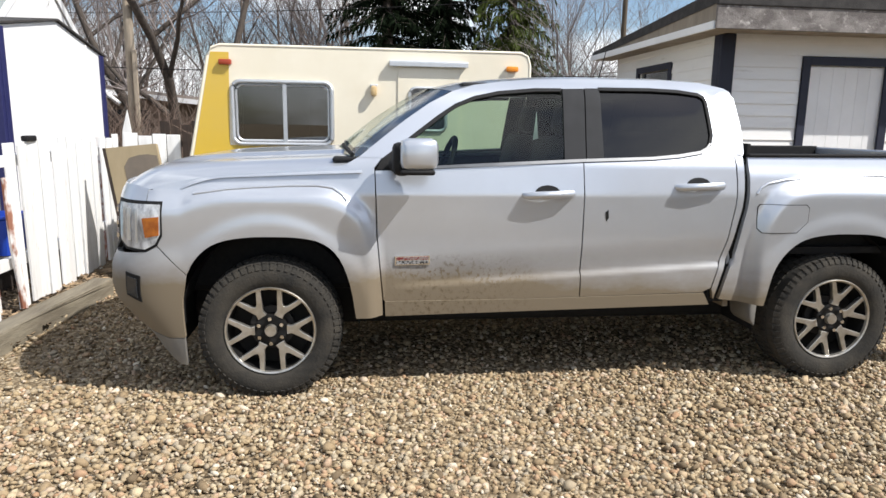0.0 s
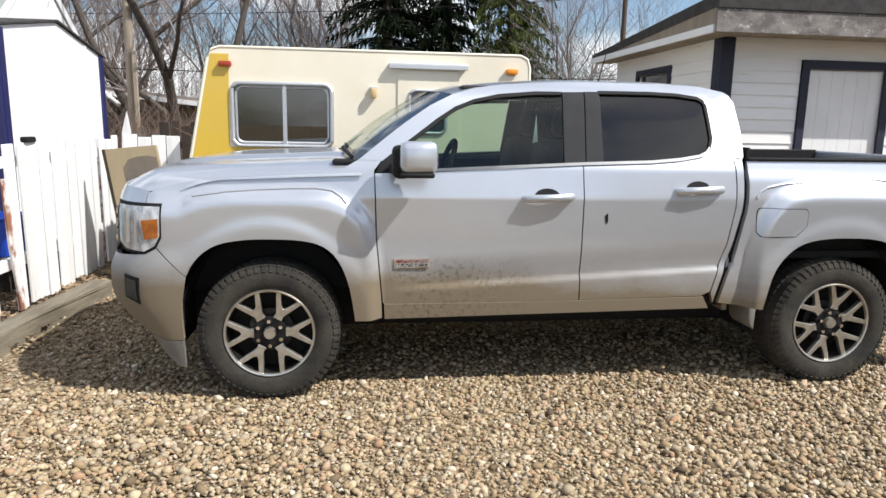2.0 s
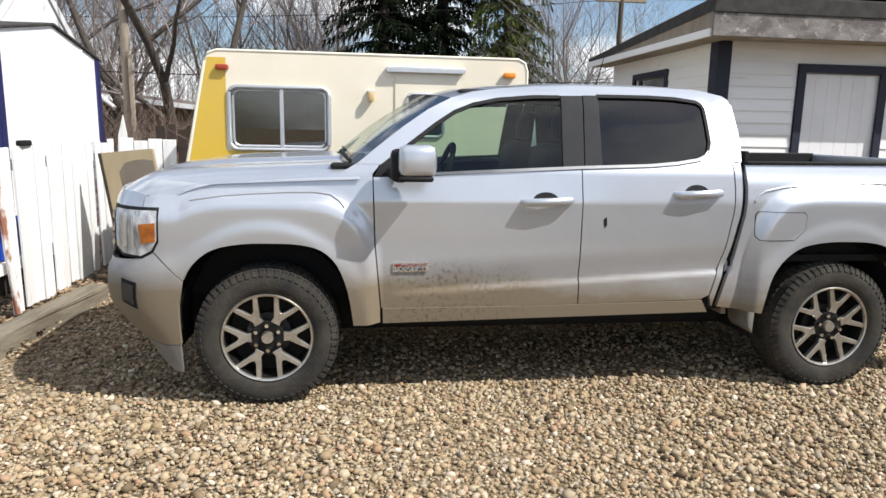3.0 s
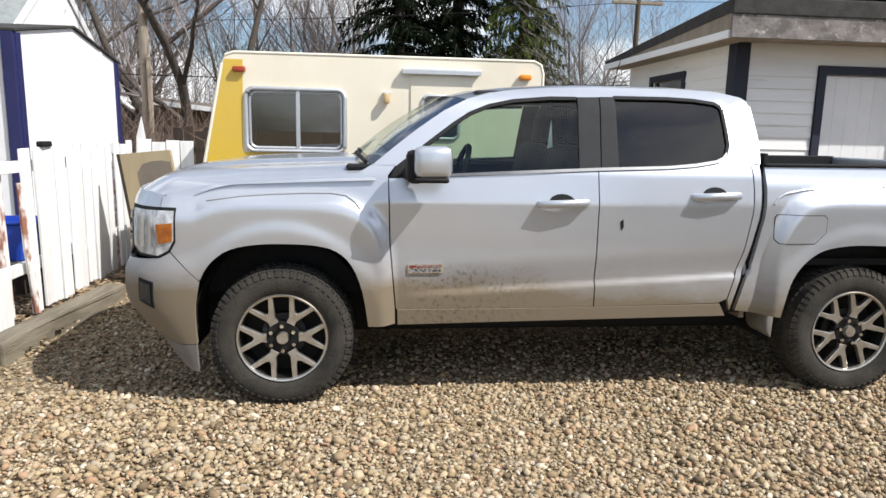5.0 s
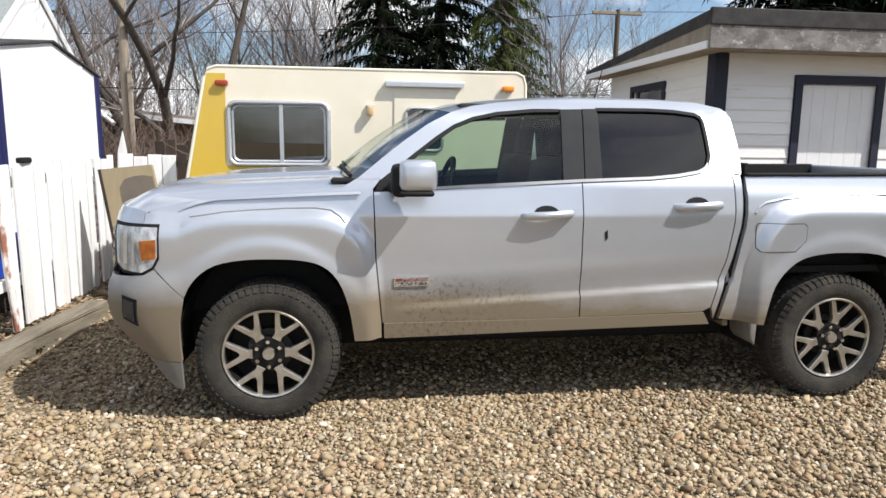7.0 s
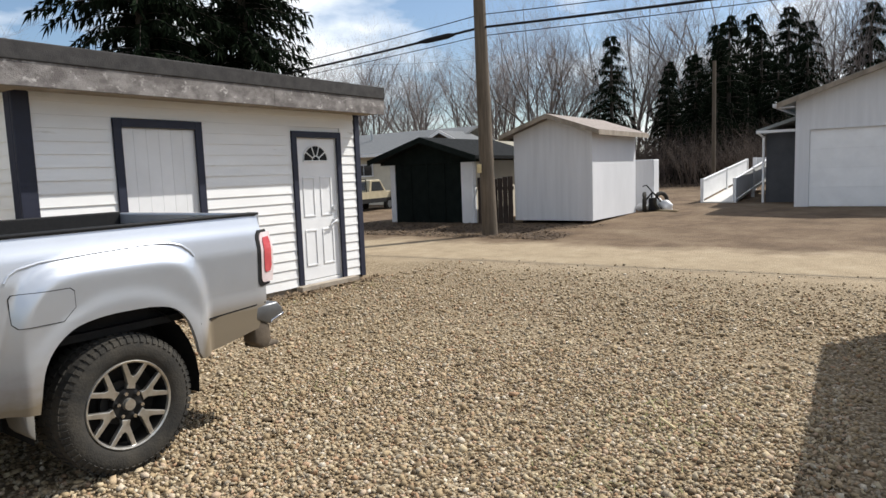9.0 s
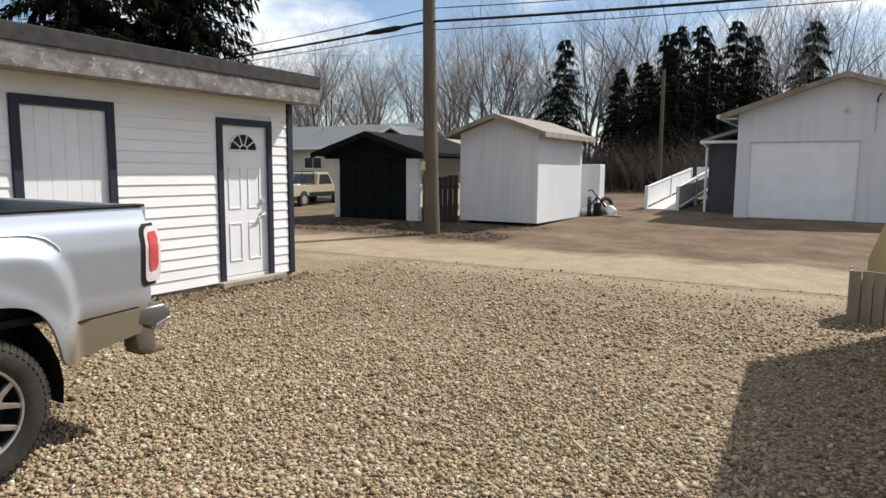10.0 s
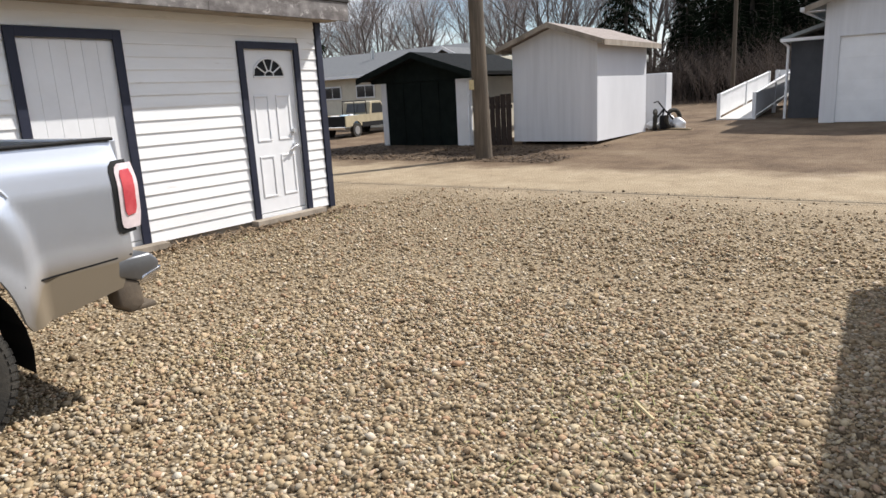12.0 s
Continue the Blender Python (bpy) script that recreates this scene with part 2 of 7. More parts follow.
def ground_material():
    """Gravel lot, sandy alley beyond it and bare brown earth past that, blended along ragged edges."""
    m = bpy.data.materials.new("ground_surface")
    m.use_nodes = True
    n, l = m.node_tree.nodes, m.node_tree.links
    b = n["Principled BSDF"]
    b.inputs["Roughness"].default_value = 0.95
    b.inputs["Specular IOR Level"].default_value = 0.2
    co = n.new("ShaderNodeTexCoord").outputs["Object"]

    def noise_tex(scale, detail=4, rough=0.6):
        t = n.new("ShaderNodeTexNoise")
        t.inputs["Scale"].default_value, t.inputs["Detail"].default_value, t.inputs["Roughness"].default_value = scale, detail, rough
        l.new(co, t.inputs["Vector"])
        return t.outputs[0]

    def ramp(src, *stops):
        r = n.new("ShaderNodeValToRGB")
        while len(r.color_ramp.elements) < len(stops):
            r.color_ramp.elements.new(0.5)
        for e, (p, c) in zip(r.color_ramp.elements, stops):
            e.position, e.color = p, (*c, 1)
        l.new(src, r.inputs[0])
        return r.outputs[0]

    def mixc(f, a, c):
        x = n.new("ShaderNodeMixRGB")
        for i, s in enumerate((f, a, c)):
            l.new(s, x.inputs[i])
        return x.outputs[0]

    vor = n.new("ShaderNodeTexVoronoi")
    vor.inputs["Scale"].default_value = 42
    l.new(co, vor.inputs["Vector"])
    pebble = ramp(vor.outputs["Color"], (0.0, (0.14, 0.105, 0.066)), (0.4, (0.285, 0.218, 0.136)), (0.7, (0.375, 0.30, 0.20)), (1.0, (0.50, 0.435, 0.335)))
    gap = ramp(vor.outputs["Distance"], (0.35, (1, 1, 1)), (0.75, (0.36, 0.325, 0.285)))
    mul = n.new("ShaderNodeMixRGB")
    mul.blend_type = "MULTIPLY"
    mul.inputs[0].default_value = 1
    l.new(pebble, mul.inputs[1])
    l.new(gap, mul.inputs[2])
    gravel = mixc(ramp(noise_tex(0.55, 6), (0.45, (0, 0, 0)), (0.75, (0.55, 0.55, 0.55))), mul.outputs[0], ramp(noise_tex(30), (0.3, (0.18, 0.135, 0.082)), (0.7, (0.27, 0.21, 0.135))))
    road = ramp(noise_tex(2.2, 8, 0.7), (0.3, (0.255, 0.195, 0.125)), (0.55, (0.335, 0.265, 0.175)), (0.75, (0.39, 0.32, 0.225)))
    dirt = ramp(noise_tex(0.8, 9, 0.72), (0.3, (0.075, 0.050, 0.031)), (0.5, (0.145, 0.10, 0.063)), (0.7, (0.22, 0.165, 0.108)))
    sep = n.new("ShaderNodeSeparateXYZ")
    l.new(co, sep.inputs[0])
    wob = n.new("ShaderNodeMath")
    wob.operation = "MULTIPLY_ADD"
    wob.inputs[1].default_value = 2.2
    l.new(noise_tex(0.9, 5), wob.inputs[0])
    l.new(sep.outputs[0], wob.inputs[2])

    def step(at, wide):
        r = n.new("ShaderNodeMapRange")
        r.inputs["From Min"].default_value, r.inputs["From Max"].default_value = at - wide, at + wide
        l.new(wob.outputs[0], r.inputs[0])
        return r.outputs[0]

    col = mixc(step(11.9, 0.5), gravel, road)
    col = mixc(step(14.5, 0.35), col, dirt)
    l.new(col, b.inputs["Base Color"])
    bp = n.new("ShaderNodeBump")
    bp.inputs["Strength"].default_value = 0.7
    bp.inputs["Distance"].default_value = 0.02
    l.new(vor.outputs["Distance"], bp.inputs["Height"])
    bp.invert = True
    l.new(bp.outputs[0], b.inputs["Normal"])
    return m


M_ground = ground_material()


def gravel_material():
    """Single stones, each of its own tan, grey, brown or cream."""
    m = bpy.data.materials.new("river_gravel")
    m.use_nodes = True
    n, l = m.node_tree.nodes, m.node_tree.links
    b = n["Principled BSDF"]
    b.inputs["Roughness"].default_value = 0.8
    b.inputs["Specular IOR Level"].default_value = 0.3
    g = n.new("ShaderNodeNewGeometry")
    r = n.new("ShaderNodeValToRGB")
    stops = ((0.0, (0.10, 0.072, 0.043)), (0.16, (0.27, 0.195, 0.112)), (0.40, (0.37, 0.28, 0.165)), (0.58, (0.31, 0.26, 0.19)),
             (0.74, (0.48, 0.39, 0.25)), (0.88, (0.33, 0.20, 0.115)), (1.0, (0.62, 0.55, 0.43)))
    while len(r.color_ramp.elements) < len(stops):
        r.color_ramp.elements.new(0.5)
    for e, (p, c) in zip(r.color_ramp.elements, stops):
        e.position, e.color = p, (*c, 1)
    l.new(g.outputs["Random Per Island"], r.inputs[0])
    co = n.new("ShaderNodeTexCoord")
    t = n.new("ShaderNodeTexNoise")
    t.inputs["Scale"].default_value = 90
    l.new(co.outputs["Object"], t.inputs["Vector"])
    mr = n.new("ShaderNodeMapRange")
    mr.inputs["To Min"].default_value, mr.inputs["To Max"].default_value = 0.75, 1.2
    l.new(t.outputs[0], mr.inputs[0])
    h = n.new("ShaderNodeHueSaturation")
    l.new(mr.outputs[0], h.inputs["Value"])
    l.new(r.outputs[0], h.inputs["Color"])
    l.new(h.outputs[0], b.inputs["Base Color"])
    return m


M_gravel = gravel_material()


# ---- builders ----
def thing(name, at, label, category, group="", kind=""):
    ob = new(name)
    ob.location = at
    ob.empty_display_size = 0.2
    return tagged(ob, label, category, group, kind)


def mesh_from(bm, name, material, smooth=None):
    me = bpy.data.meshes.new(name)
    bm.to_mesh(me)
    bm.free()
    me.materials.append(material)
    if smooth is not None:
        me.shade_smooth()
        me.set_sharp_from_angle(angle=radians(smooth))
    return me


def hang(ob, parent):
    ob.parent = parent
    if parent.data is None:
        ob.matrix_parent_inverse = Matrix.Translation(-Vector(parent.location))
    return ob


def part(name, bm, material, parent, label="", smooth=None):
    """One mesh object under a thing or a part."""
    ob = new(name, mesh_from(bm, name, material, smooth))
    if parent is not None:
        hang(ob, parent)
    return tagged(ob, label)


def solo(name, bm, material, label, category, group="", kind="", smooth=None):
    ob = new(name, mesh_from(bm, name, material, smooth))
    return tagged(ob, label, category, group, kind)


def box(x0, x1, y0, y1, z0, z1, bevel=0.0, bm=None, turn=None):
    """A box with softened edges; turn: a matrix about its middle."""
    out = bm or bmesh.new()
    c = Vector(((x0 + x1) / 2, (y0 + y1) / 2, (z0 + z1) / 2))
    m = Matrix.Translation(c) @ (turn or Matrix.Identity(4)) @ Matrix.Diagonal((x1 - x0, y1 - y0, z1 - z0, 1))
    tmp = bmesh.new()
    bmesh.ops.create_cube(tmp, size=1.0, matrix=m)
    if bevel:
        bmesh.ops.bevel(tmp, geom=tmp.edges[:], offset=bevel, segments=2, affect="EDGES", profile=0.5)
    merge(out, tmp)
    return out


def merge(bm, other):
    vs = [bm.verts.new(v.co) for v in other.verts]
    other.verts.index_update()
    for f in other.faces:
        bm.faces.new([vs[v.index] for v in f.verts])
    other.free()


def tube(points, radii, sides=8, bm=None, caps=True):
    """A round bar along points."""
    bm = bm or bmesh.new()
    pts = [Vector(p) for p in points]
    rings = []
    for i, p in enumerate(pts):
        d = (pts[min(i + 1, len(pts) - 1)] - pts[max(i - 1, 0)]).normalized()
        a = d.orthogonal().normalized() if abs(d.z) > 0.9 else d.cross(Vector((0, 0, 1))).normalized()
        b = d.cross(a)
        r = radii[i] if hasattr(radii, "__len__") else radii
        rings.append([bm.verts.new(p + r * (math.cos(2 * math.pi * k / sides) * a + math.sin(2 * math.pi * k / sides) * b)) for k in range(sides)])
    for r0, r1 in zip(rings, rings[1:]):
        for k in range(sides):
            bm.faces.new((r0[k], r0[(k + 1) % sides], r1[(k + 1) % sides], r1[k]))
    if caps:
        bm.faces.new(rings[0][::-1])
        bm.faces.new(rings[-1])
    return bm


def slab(poly, way, depth, bm=None, bevel=0.0):
    """A flat plate: a closed outline of 3D points, thickened by depth along way."""
    out = bm or bmesh.new()
    tmp = bmesh.new()
    w = Vector(way).normalized() * depth
    a = [tmp.verts.new(Vector(p)) for p in poly]
    b = [tmp.verts.new(Vector(p) + w) for p in poly]
    tmp.faces.new(a)
    tmp.faces.new(b[::-1])
    k = len(poly)
    for i in range(k):
        tmp.faces.new((a[i], b[i], b[(i + 1) % k], a[(i + 1) % k]))
    bmesh.ops.recalc_face_normals(tmp, faces=tmp.faces[:])
    if bevel:
        bmesh.ops.bevel(tmp, geom=tmp.edges[:], offset=bevel, segments=2, affect="EDGES", profile=0.5)
    merge(out, tmp)
    return out


def grid(rows, bm=None, close=False):
    """A skin through rows of 3D points."""
    bm = bm or bmesh.new()
    vs = [[bm.verts.new(Vector(p)) for p in row] for row in rows]
    for a, b in zip(vs, vs[1:]):
        n = len(a)
        for i in range(n if close else n - 1):
            j = (i + 1) % n
            bm.faces.new((a[i], a[j], b[j], b[i]))
    return bm


def numpy_mesh(name, verts, faces, material):
    me = bpy.data.meshes.new(name)
    verts = np.asarray(verts, dtype=np.float32)
    faces = np.asarray(faces, dtype=np.int32)
    k = faces.shape[1]
    me.vertices.add(len(verts))
    me.vertices.foreach_set("co", verts.ravel())
    me.loops.add(faces.size)
    me.loops.foreach_set("vertex_index", faces.ravel())
    me.polygons.add(len(faces))
    me.polygons.foreach_set("loop_start", np.arange(0, faces.size, k, dtype=np.int32))
    me.polygons.foreach_set("loop_total", np.full(len(faces), k, dtype=np.int32))
    me.update(calc_edges=True)
    me.validate()
    me.materials.append(material)
    return me


def rise(x):
    """The ground is level on the lot and climbs gently past the alley."""
    return 0.022 * min(max(x - 9.0, 0.0), 40.0)


def dip(x, y):
    """The yards past the alley lie lower on the far side of the dark garage."""
    a, b = min(max((y - 9.6) / 4.0, 0.0), 1.0), min(max((x - 15.5) / 5.0, 0.0), 1.0)
    return 0.78 * a * a * (3 - 2 * a) * b * b * (3 - 2 * b)


# ---- ground ----
gx = sorted(set([-400, -150, -60, -20, -8, 9, 11, 13, 14, 15, 16, 17, 18, 19, 20, 21, 23, 26, 34, 49, 90, 200, 500] + [x * 0.5 for x in range(-12, 26)]))
gy = sorted(set([-400, -150, -60, -25, 25, 60, 150, 400] + [y * 0.5 for y in range(-14, 30)]))
ground_rows = [[(x, y, rise(x) - dip(x, y) + (0.012 * noise.noise((x * 0.5, y * 0.5, 3)) if -6 < x < 9 and -6 < y < 9 else 0)) for y in gy] for x in gx]
ground_bm = grid(ground_rows)
bmesh.ops.recalc_face_normals(ground_bm, faces=ground_bm.faces[:])
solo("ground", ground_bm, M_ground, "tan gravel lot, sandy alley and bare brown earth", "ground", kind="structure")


# ---- the garage with navy trim ----
GX0, GX1, GY0, GY1 = 4.30, 9.00, 3.443, 6.4
garage = thing("garage", (6.65, 4.9, 0), "white vinyl-sided garage with navy trim and weathered fascia", "garage")


def wall_with_holes(x0, x1, z0, z1, holes, y0, y1, name, material, parent):
    """An upright wall along x, from y0 to y1 thick, in panels that leave square openings between them."""
    xs = sorted({x0, x1, *[h[0] for h in holes], *[h[1] for h in holes]})
    for a, b in zip(xs, xs[1:]):
        blocked = sorted((h[2], h[3]) for h in holes if h[0] <= a + 1e-6 and h[1] >= b - 1e-6)
        z = z0
        for lo, hi in blocked:
            if lo > z:
                part(name, box(a, b, y0, y1, z, lo), material, parent)
            z = hi
        if z < z1:
            part(name, box(a, b, y0, y1, z, z1), material, parent)


D1 = (5.31, 6.20, 0.14, 2.17)
D2 = (7.76, 8.53, 0.14, 2.12)
wall_with_holes(GX0, GX1, 0.08, 2.47, (D1, D2), GY0 + 0.012, GY0 + 0.12, "wall_panel", M_white_siding, garage)
part("back_wall", box(GX0, GX1, GY1 - 0.1, GY1, 0.08, 2.47), M_white_siding, garage)
part("side_wall", box(GX1 - 0.1, GX1, GY0 + 0.12, GY1 - 0.1, 0.08, 2.47), M_white_siding, garage)
for a, b, c, d in ((GY0 + 0.12, 4.66, 0.08, 2.47), (5.56, GY1 - 0.1, 0.08, 2.47), (4.66, 5.56, 0.08, 1.30), (4.66, 5.56, 2.2, 2.47)):
    part("wall_panel", box(GX0, GX0 + 0.1, a, b, c, d), M_white_siding, garage)
part("floor_slab", box(GX0 + 0.02, GX1 - 0.02, GY0 + 0.03, GY1 - 0.02, 0.0, 0.075), M_concrete, garage)
part("skirt_board", box(GX0, GX1, GY0 + 0.02, GY0 + 0.08, -0.02, 0.10, 0.004), M_wood_grey, garage, "rough brown skirt board")
# siding courses on the two seen walls, each lapped over the one below
COURSE = 0.128


def siding_board(x0, x1, z, y):
    return slab([(x0, y - 0.016, z), (x0, y - 0.014, z + 0.012), (x0, y - 0.001, z + COURSE + 0.008), (x0, y + 0.008, z + COURSE + 0.008), (x0, y + 0.008, z)], (1, 0, 0), x1 - x0)


z = 0.09
while z < 2.44:
    top = min(z + COURSE, 2.45)
    spans = [(GX0 + 0.13, GX1 - 0.08)]
    for h in ((5.21, 6.30, 0, 2.25), (7.67, 8.62, 0, 2.2)):
        if z < h[3] - 0.04:
            cut = []
            for a, b in spans:
                if a < h[0] and b > h[1]:
                    cut += [(a, h[0]), (h[1], b)]
                else:
                    cut.append((a, b))
            spans = cut
    for a, b in spans:
        part("siding_board", siding_board(a, b, z, GY0), M_white_siding, garage, smooth=None)
    for a, b in (((GY0 + 0.13, GY1),) if not 1.2 < z < 2.2 else ((GY0 + 0.13, 4.58), (5.64, GY1))):
        bm = siding_board(a, b, z, 0)
        bmesh.ops.transform(bm, verts=bm.verts, matrix=Matrix.Translation((GX0, 0, 0)) @ Matrix(((0, 1, 0, 0), (1, 0, 0, 0), (0, 0, 1, 0), (0, 0, 0, 1))))
        bmesh.ops.reverse_faces(bm, faces=bm.faces[:])
        part("siding_board", bm, M_white_siding, garage)
    z += COURSE
part("corner_board", box(GX0 - 0.03, GX0 + 0.13, GY0 - 0.03, GY0 + 0.011, 0.06, 2.47, 0.006), M_navy, garage, "navy corner board")
part("corner_board", box(GX0 - 0.031, GX0 - 0.001, GY0 + 0.011, GY0 + 0.13, 0.06, 2.47, 0.006), M_navy, garage)
part("corner_board", box(GX1 - 0.07, GX1 + 0.03, GY0 - 0.03, GY0 + 0.011, 0.06, 2.47, 0.006), M_navy, garage)
part("corner_board", box(GX1 + 0.001, GX1 + 0.031, GY0 + 0.011, GY0 + 0.11, 0.06, 2.47, 0.006), M_navy, garage)
# roof: highest along the front, falling to the back
FY = 3.03
roof_bm = slab([(3.98, FY, 2.83), (3.98, GY1 + 0.25, 2.58), (3.98, GY1 + 0.25, 2.50), (3.98, FY, 2.70)], (1, 0, 0), 5.16)
part("roof", roof_bm, M_rooffelt, garage, "dark felt roof")
part("roof_edge", box(3.96, 9.15, FY - 0.05, FY - 0.002, 2.675, 2.845, 0.012), M_rooffelt, garage, "dark drooping roofing felt edge")
part("fascia", box(3.97, 7.05, FY - 0.035, FY - 0.003, 2.455, 2.69, 0.004), M_fascia, garage, "peeling grey fascia board")
part("fascia", box(7.054, 9.14, FY - 0.033, FY - 0.001, 2.452, 2.69, 0.004), M_fascia, garage)
part("soffit", box(3.99, 9.12, FY + 0.002, GY0 - 0.03, 2.472, 2.49), M_wood_grey, garage)
part("rake_board", slab([(3.955, FY + 0.0, 2.455), (3.955, FY, 2.53), (3.955, GY1 + 0.25, 2.53), (3.955, GY1 + 0.25, 2.455)], (1, 0, 0), 0.03), M_white_paint, garage, "white rake board")
part("rake_infill", slab([(3.99, FY + 0.02, 2.535), (3.99, FY + 0.02, 2.70), (3.99, GY1 + 0.2, 2.535)], (1, 0, 0), 0.02), M_wood_grey, garage)
part("rake_infill", slab([(9.10, FY + 0.02, 2.48), (9.10, FY + 0.02, 2.70), (9.10, GY1 + 0.2, 2.52)], (1, 0, 0), 0.02), M_wood_grey, garage)
part("side_soffit", box(3.97, GX0 - 0.035, FY + 0.02, GY1 + 0.2, 2.46, 2.475), M_wood_grey, garage)


def trim_frame(x0, x1, z0, z1, w, y, bm=None):
    bm = bm or bmesh.new()
    box(x0 - w, x0, y, y + 0.03, z0, z1 + w, 0.003, bm)
    box(x1, x1 + w, y, y + 0.03, z0, z1 + w, 0.003, bm)
    box(x0, x1, y, y + 0.03, z1, z1 + w, 0.003, bm)
    return bm


# wide plank door
plank_door = part("door", box(D1[0] + 0.004, D1[1] - 0.004, GY0 + 0.02, GY0 + 0.06, 0.15, 2.165), M_white_paint, garage, "white vertical plank door")
n_planks = 6
pw = (D1[1] - D1[0]) / n_planks
for i in range(n_planks):
    part("plank", box(D1[0] + i * pw + 0.0008, D1[0] + (i + 1) * pw - 0.0008, GY0 + 0.012, GY0 + 0.0195, 0.15, 2.16, 0.002), M_white_paint, plank_door)
part("door_trim", trim_frame(D1[0], D1[1], 0.1, D1[3], 0.09, GY0 - 0.035), M_navy, garage, "navy door trim")
part("door_sill", box(5.1, 6.42, GY0 - 0.16, GY0 - 0.02, 0.03, 0.10, 0.008), M_wood_grey, garage, "weathered plank sill")
# panelled steel door with a fanlight
steel_door = part("door", box(D2[0] + 0.004, D2[1] - 0.004, GY0 + 0.02, GY0 + 0.06, 0.15, 2.115, 0.003), M_white_paint, garage, "white steel panel door with a fanlight")
for px in (D2[0] + 0.11, D2[0] + 0.44):
    for z0, z1 in ((0.34, 0.85), (1.03, 1.58)):
        fr = bmesh.new()
        for a, b, c, d in ((px, px + 0.22, z0, z0 + 0.022), (px, px + 0.22, z1 - 0.022, z1), (px, px + 0.022, z0 + 0.022, z1 - 0.022), (px + 0.198, px + 0.22, z0 + 0.022, z1 - 0.022)):
            box(a, b, GY0 + 0.010, GY0 + 0.0195, c, d, 0.003, fr)
        part("panel_moulding", fr, M_white_paint, steel_door)
fan_c, fan_r = (D2[0] + D2[1]) / 2 - 0.01, 0.235
arc = [(fan_c + fan_r * math.cos(a), GY0 + 0.012, 1.80 + 0.92 * fan_r * math.sin(a)) for a in [math.pi * i / 20 for i in range(21)]]
part("fanlight", slab(arc, (0, 1, 0), 0.007), M_fan_glass, steel_door, "dark half-round glass")
arch = tube([(p[0], GY0 + 0.010, p[2]) for p in arc] + [(arc[0][0], GY0 + 0.010, 1.80)], 0.011, 6)
for a in (36, 72, 108, 144):
    tube([(fan_c + 0.07 * math.cos(radians(a)), GY0 + 0.008, 1.80 + 0.07 * math.sin(radians(a))), (fan_c + fan_r * math.cos(radians(a)), GY0 + 0.008, 1.80 + 0.92 * fan_r * math.sin(radians(a)))], 0.009, 6, arch)
tube([(fan_c + 0.07 * math.cos(math.pi * i / 10), GY0 + 0.008, 1.80 + 0.07 * math.sin(math.pi * i / 10)) for i in range(11)], 0.009, 6, arch)
part("glazing_bar", arch, M_white_paint, steel_door)
part("door_trim", trim_frame(D2[0], D2[1], 0.1, D2[3], 0.085, GY0 - 0.035), M_navy, garage)
part("door_sill", box(7.60, 8.74, GY0 - 0.15, GY0 - 0.02, 0.03, 0.10, 0.008), M_wood_grey, garage)
lever = tube([(8.44, GY0 + 0.02, 0.95), (8.44, GY0 - 0.05, 0.95)], 0.03, 12)
tube([(8.44, GY0 - 0.045, 0.95), (8.38, GY0 - 0.05, 0.935), (8.32, GY0 - 0.045, 0.90)], 0.011, 8, lever)
part("door_handle", lever, M_alu, steel_door, "satin metal lever handle")
part("deadbolt", tube([(8.44, GY0 + 0.02, 1.13), (8.44, GY0 - 0.02, 1.13)], 0.032, 14), M_alu, steel_door)
# window in the side wall
wf = bmesh.new()
for a, b, c, d in ((4.58, 4.66, 1.22, 2.28), (5.56, 5.64, 1.22, 2.28), (4.66, 5.56, 2.2, 2.28), (4.66, 5.56, 1.22, 1.30)):
    box(GX0 - 0.03, GX0 + 0.006, a, b, c, d, 0.003, wf)
gw = part("window", wf, M_navy, garage, "navy-framed window")
part("pane", box(GX0 + 0.03, GX0 + 0.036, 4.66, 5.56, 1.3, 2.2), M_window_dark, gw)
part("glazing_bar", box(GX0 + 0.01, GX0 + 0.03, 4.66, 5.56, 1.98, 2.01), M_white_paint, gw)

# ---- the building whose wall closes the lot ----
hut = thing("outbuilding", (9.62, -4.02, 0), "cream-walled outbuilding with white eaves", "building")
part("side_wall", box(5.0, 9.62, -4.14, -4.02, 0, 2.62), M_cream_wall, hut)
part("end_wall", slab([(9.62, -4.14, 0), (9.62, -4.14, 2.62), (9.62, -5.9, 3.5), (9.62, -7.7, 2.62), (9.62, -7.7, 0)], (-1, 0, 0), 0.12), M_cream_wall, hut)
part("corner_board", box(9.56, 9.64, -4.02, -3.995, 0.02, 2.6, 0.004), M_plywood, hut, "yellowed corner board")
part("roof", slab([(4.6, -4.0, 2.50), (4.6, -5.9, 3.62), (4.6, -8.1, 2.50), (4.6, -8.1, 2.56), (4.6, -5.9, 3.70), (4.6, -3.98, 2.57)], (1, 0, 0), 5.07), M_shingle_brown, hut)
part("fascia", box(4.6, 9.65, -4.0, -3.975, 2.42, 2.56, 0.004), M_white_paint, hut, "white fascia board")
part("rake_board", slab([(9.665, -3.98, 2.42), (9.665, -3.98, 2.56), (9.665, -5.9, 3.69), (9.665, -5.9, 3.55)], (1, 0, 0), 0.025), M_white_paint, hut)
part("back_wall", box(5.0, 9.62, -7.7, -7.58, 0, 2.62), M_cream_wall, hut)
part("far_end_wall", slab([(5.0, -4.14, 0), (5.0, -4.14, 2.62), (5.0, -5.9, 3.5), (5.0, -7.58, 2.62), (5.0, -7.58, 0)], (1, 0, 0), 0.12), M_cream_wall, hut)
hut.rotation_euler = (0, 0, radians(3.0))

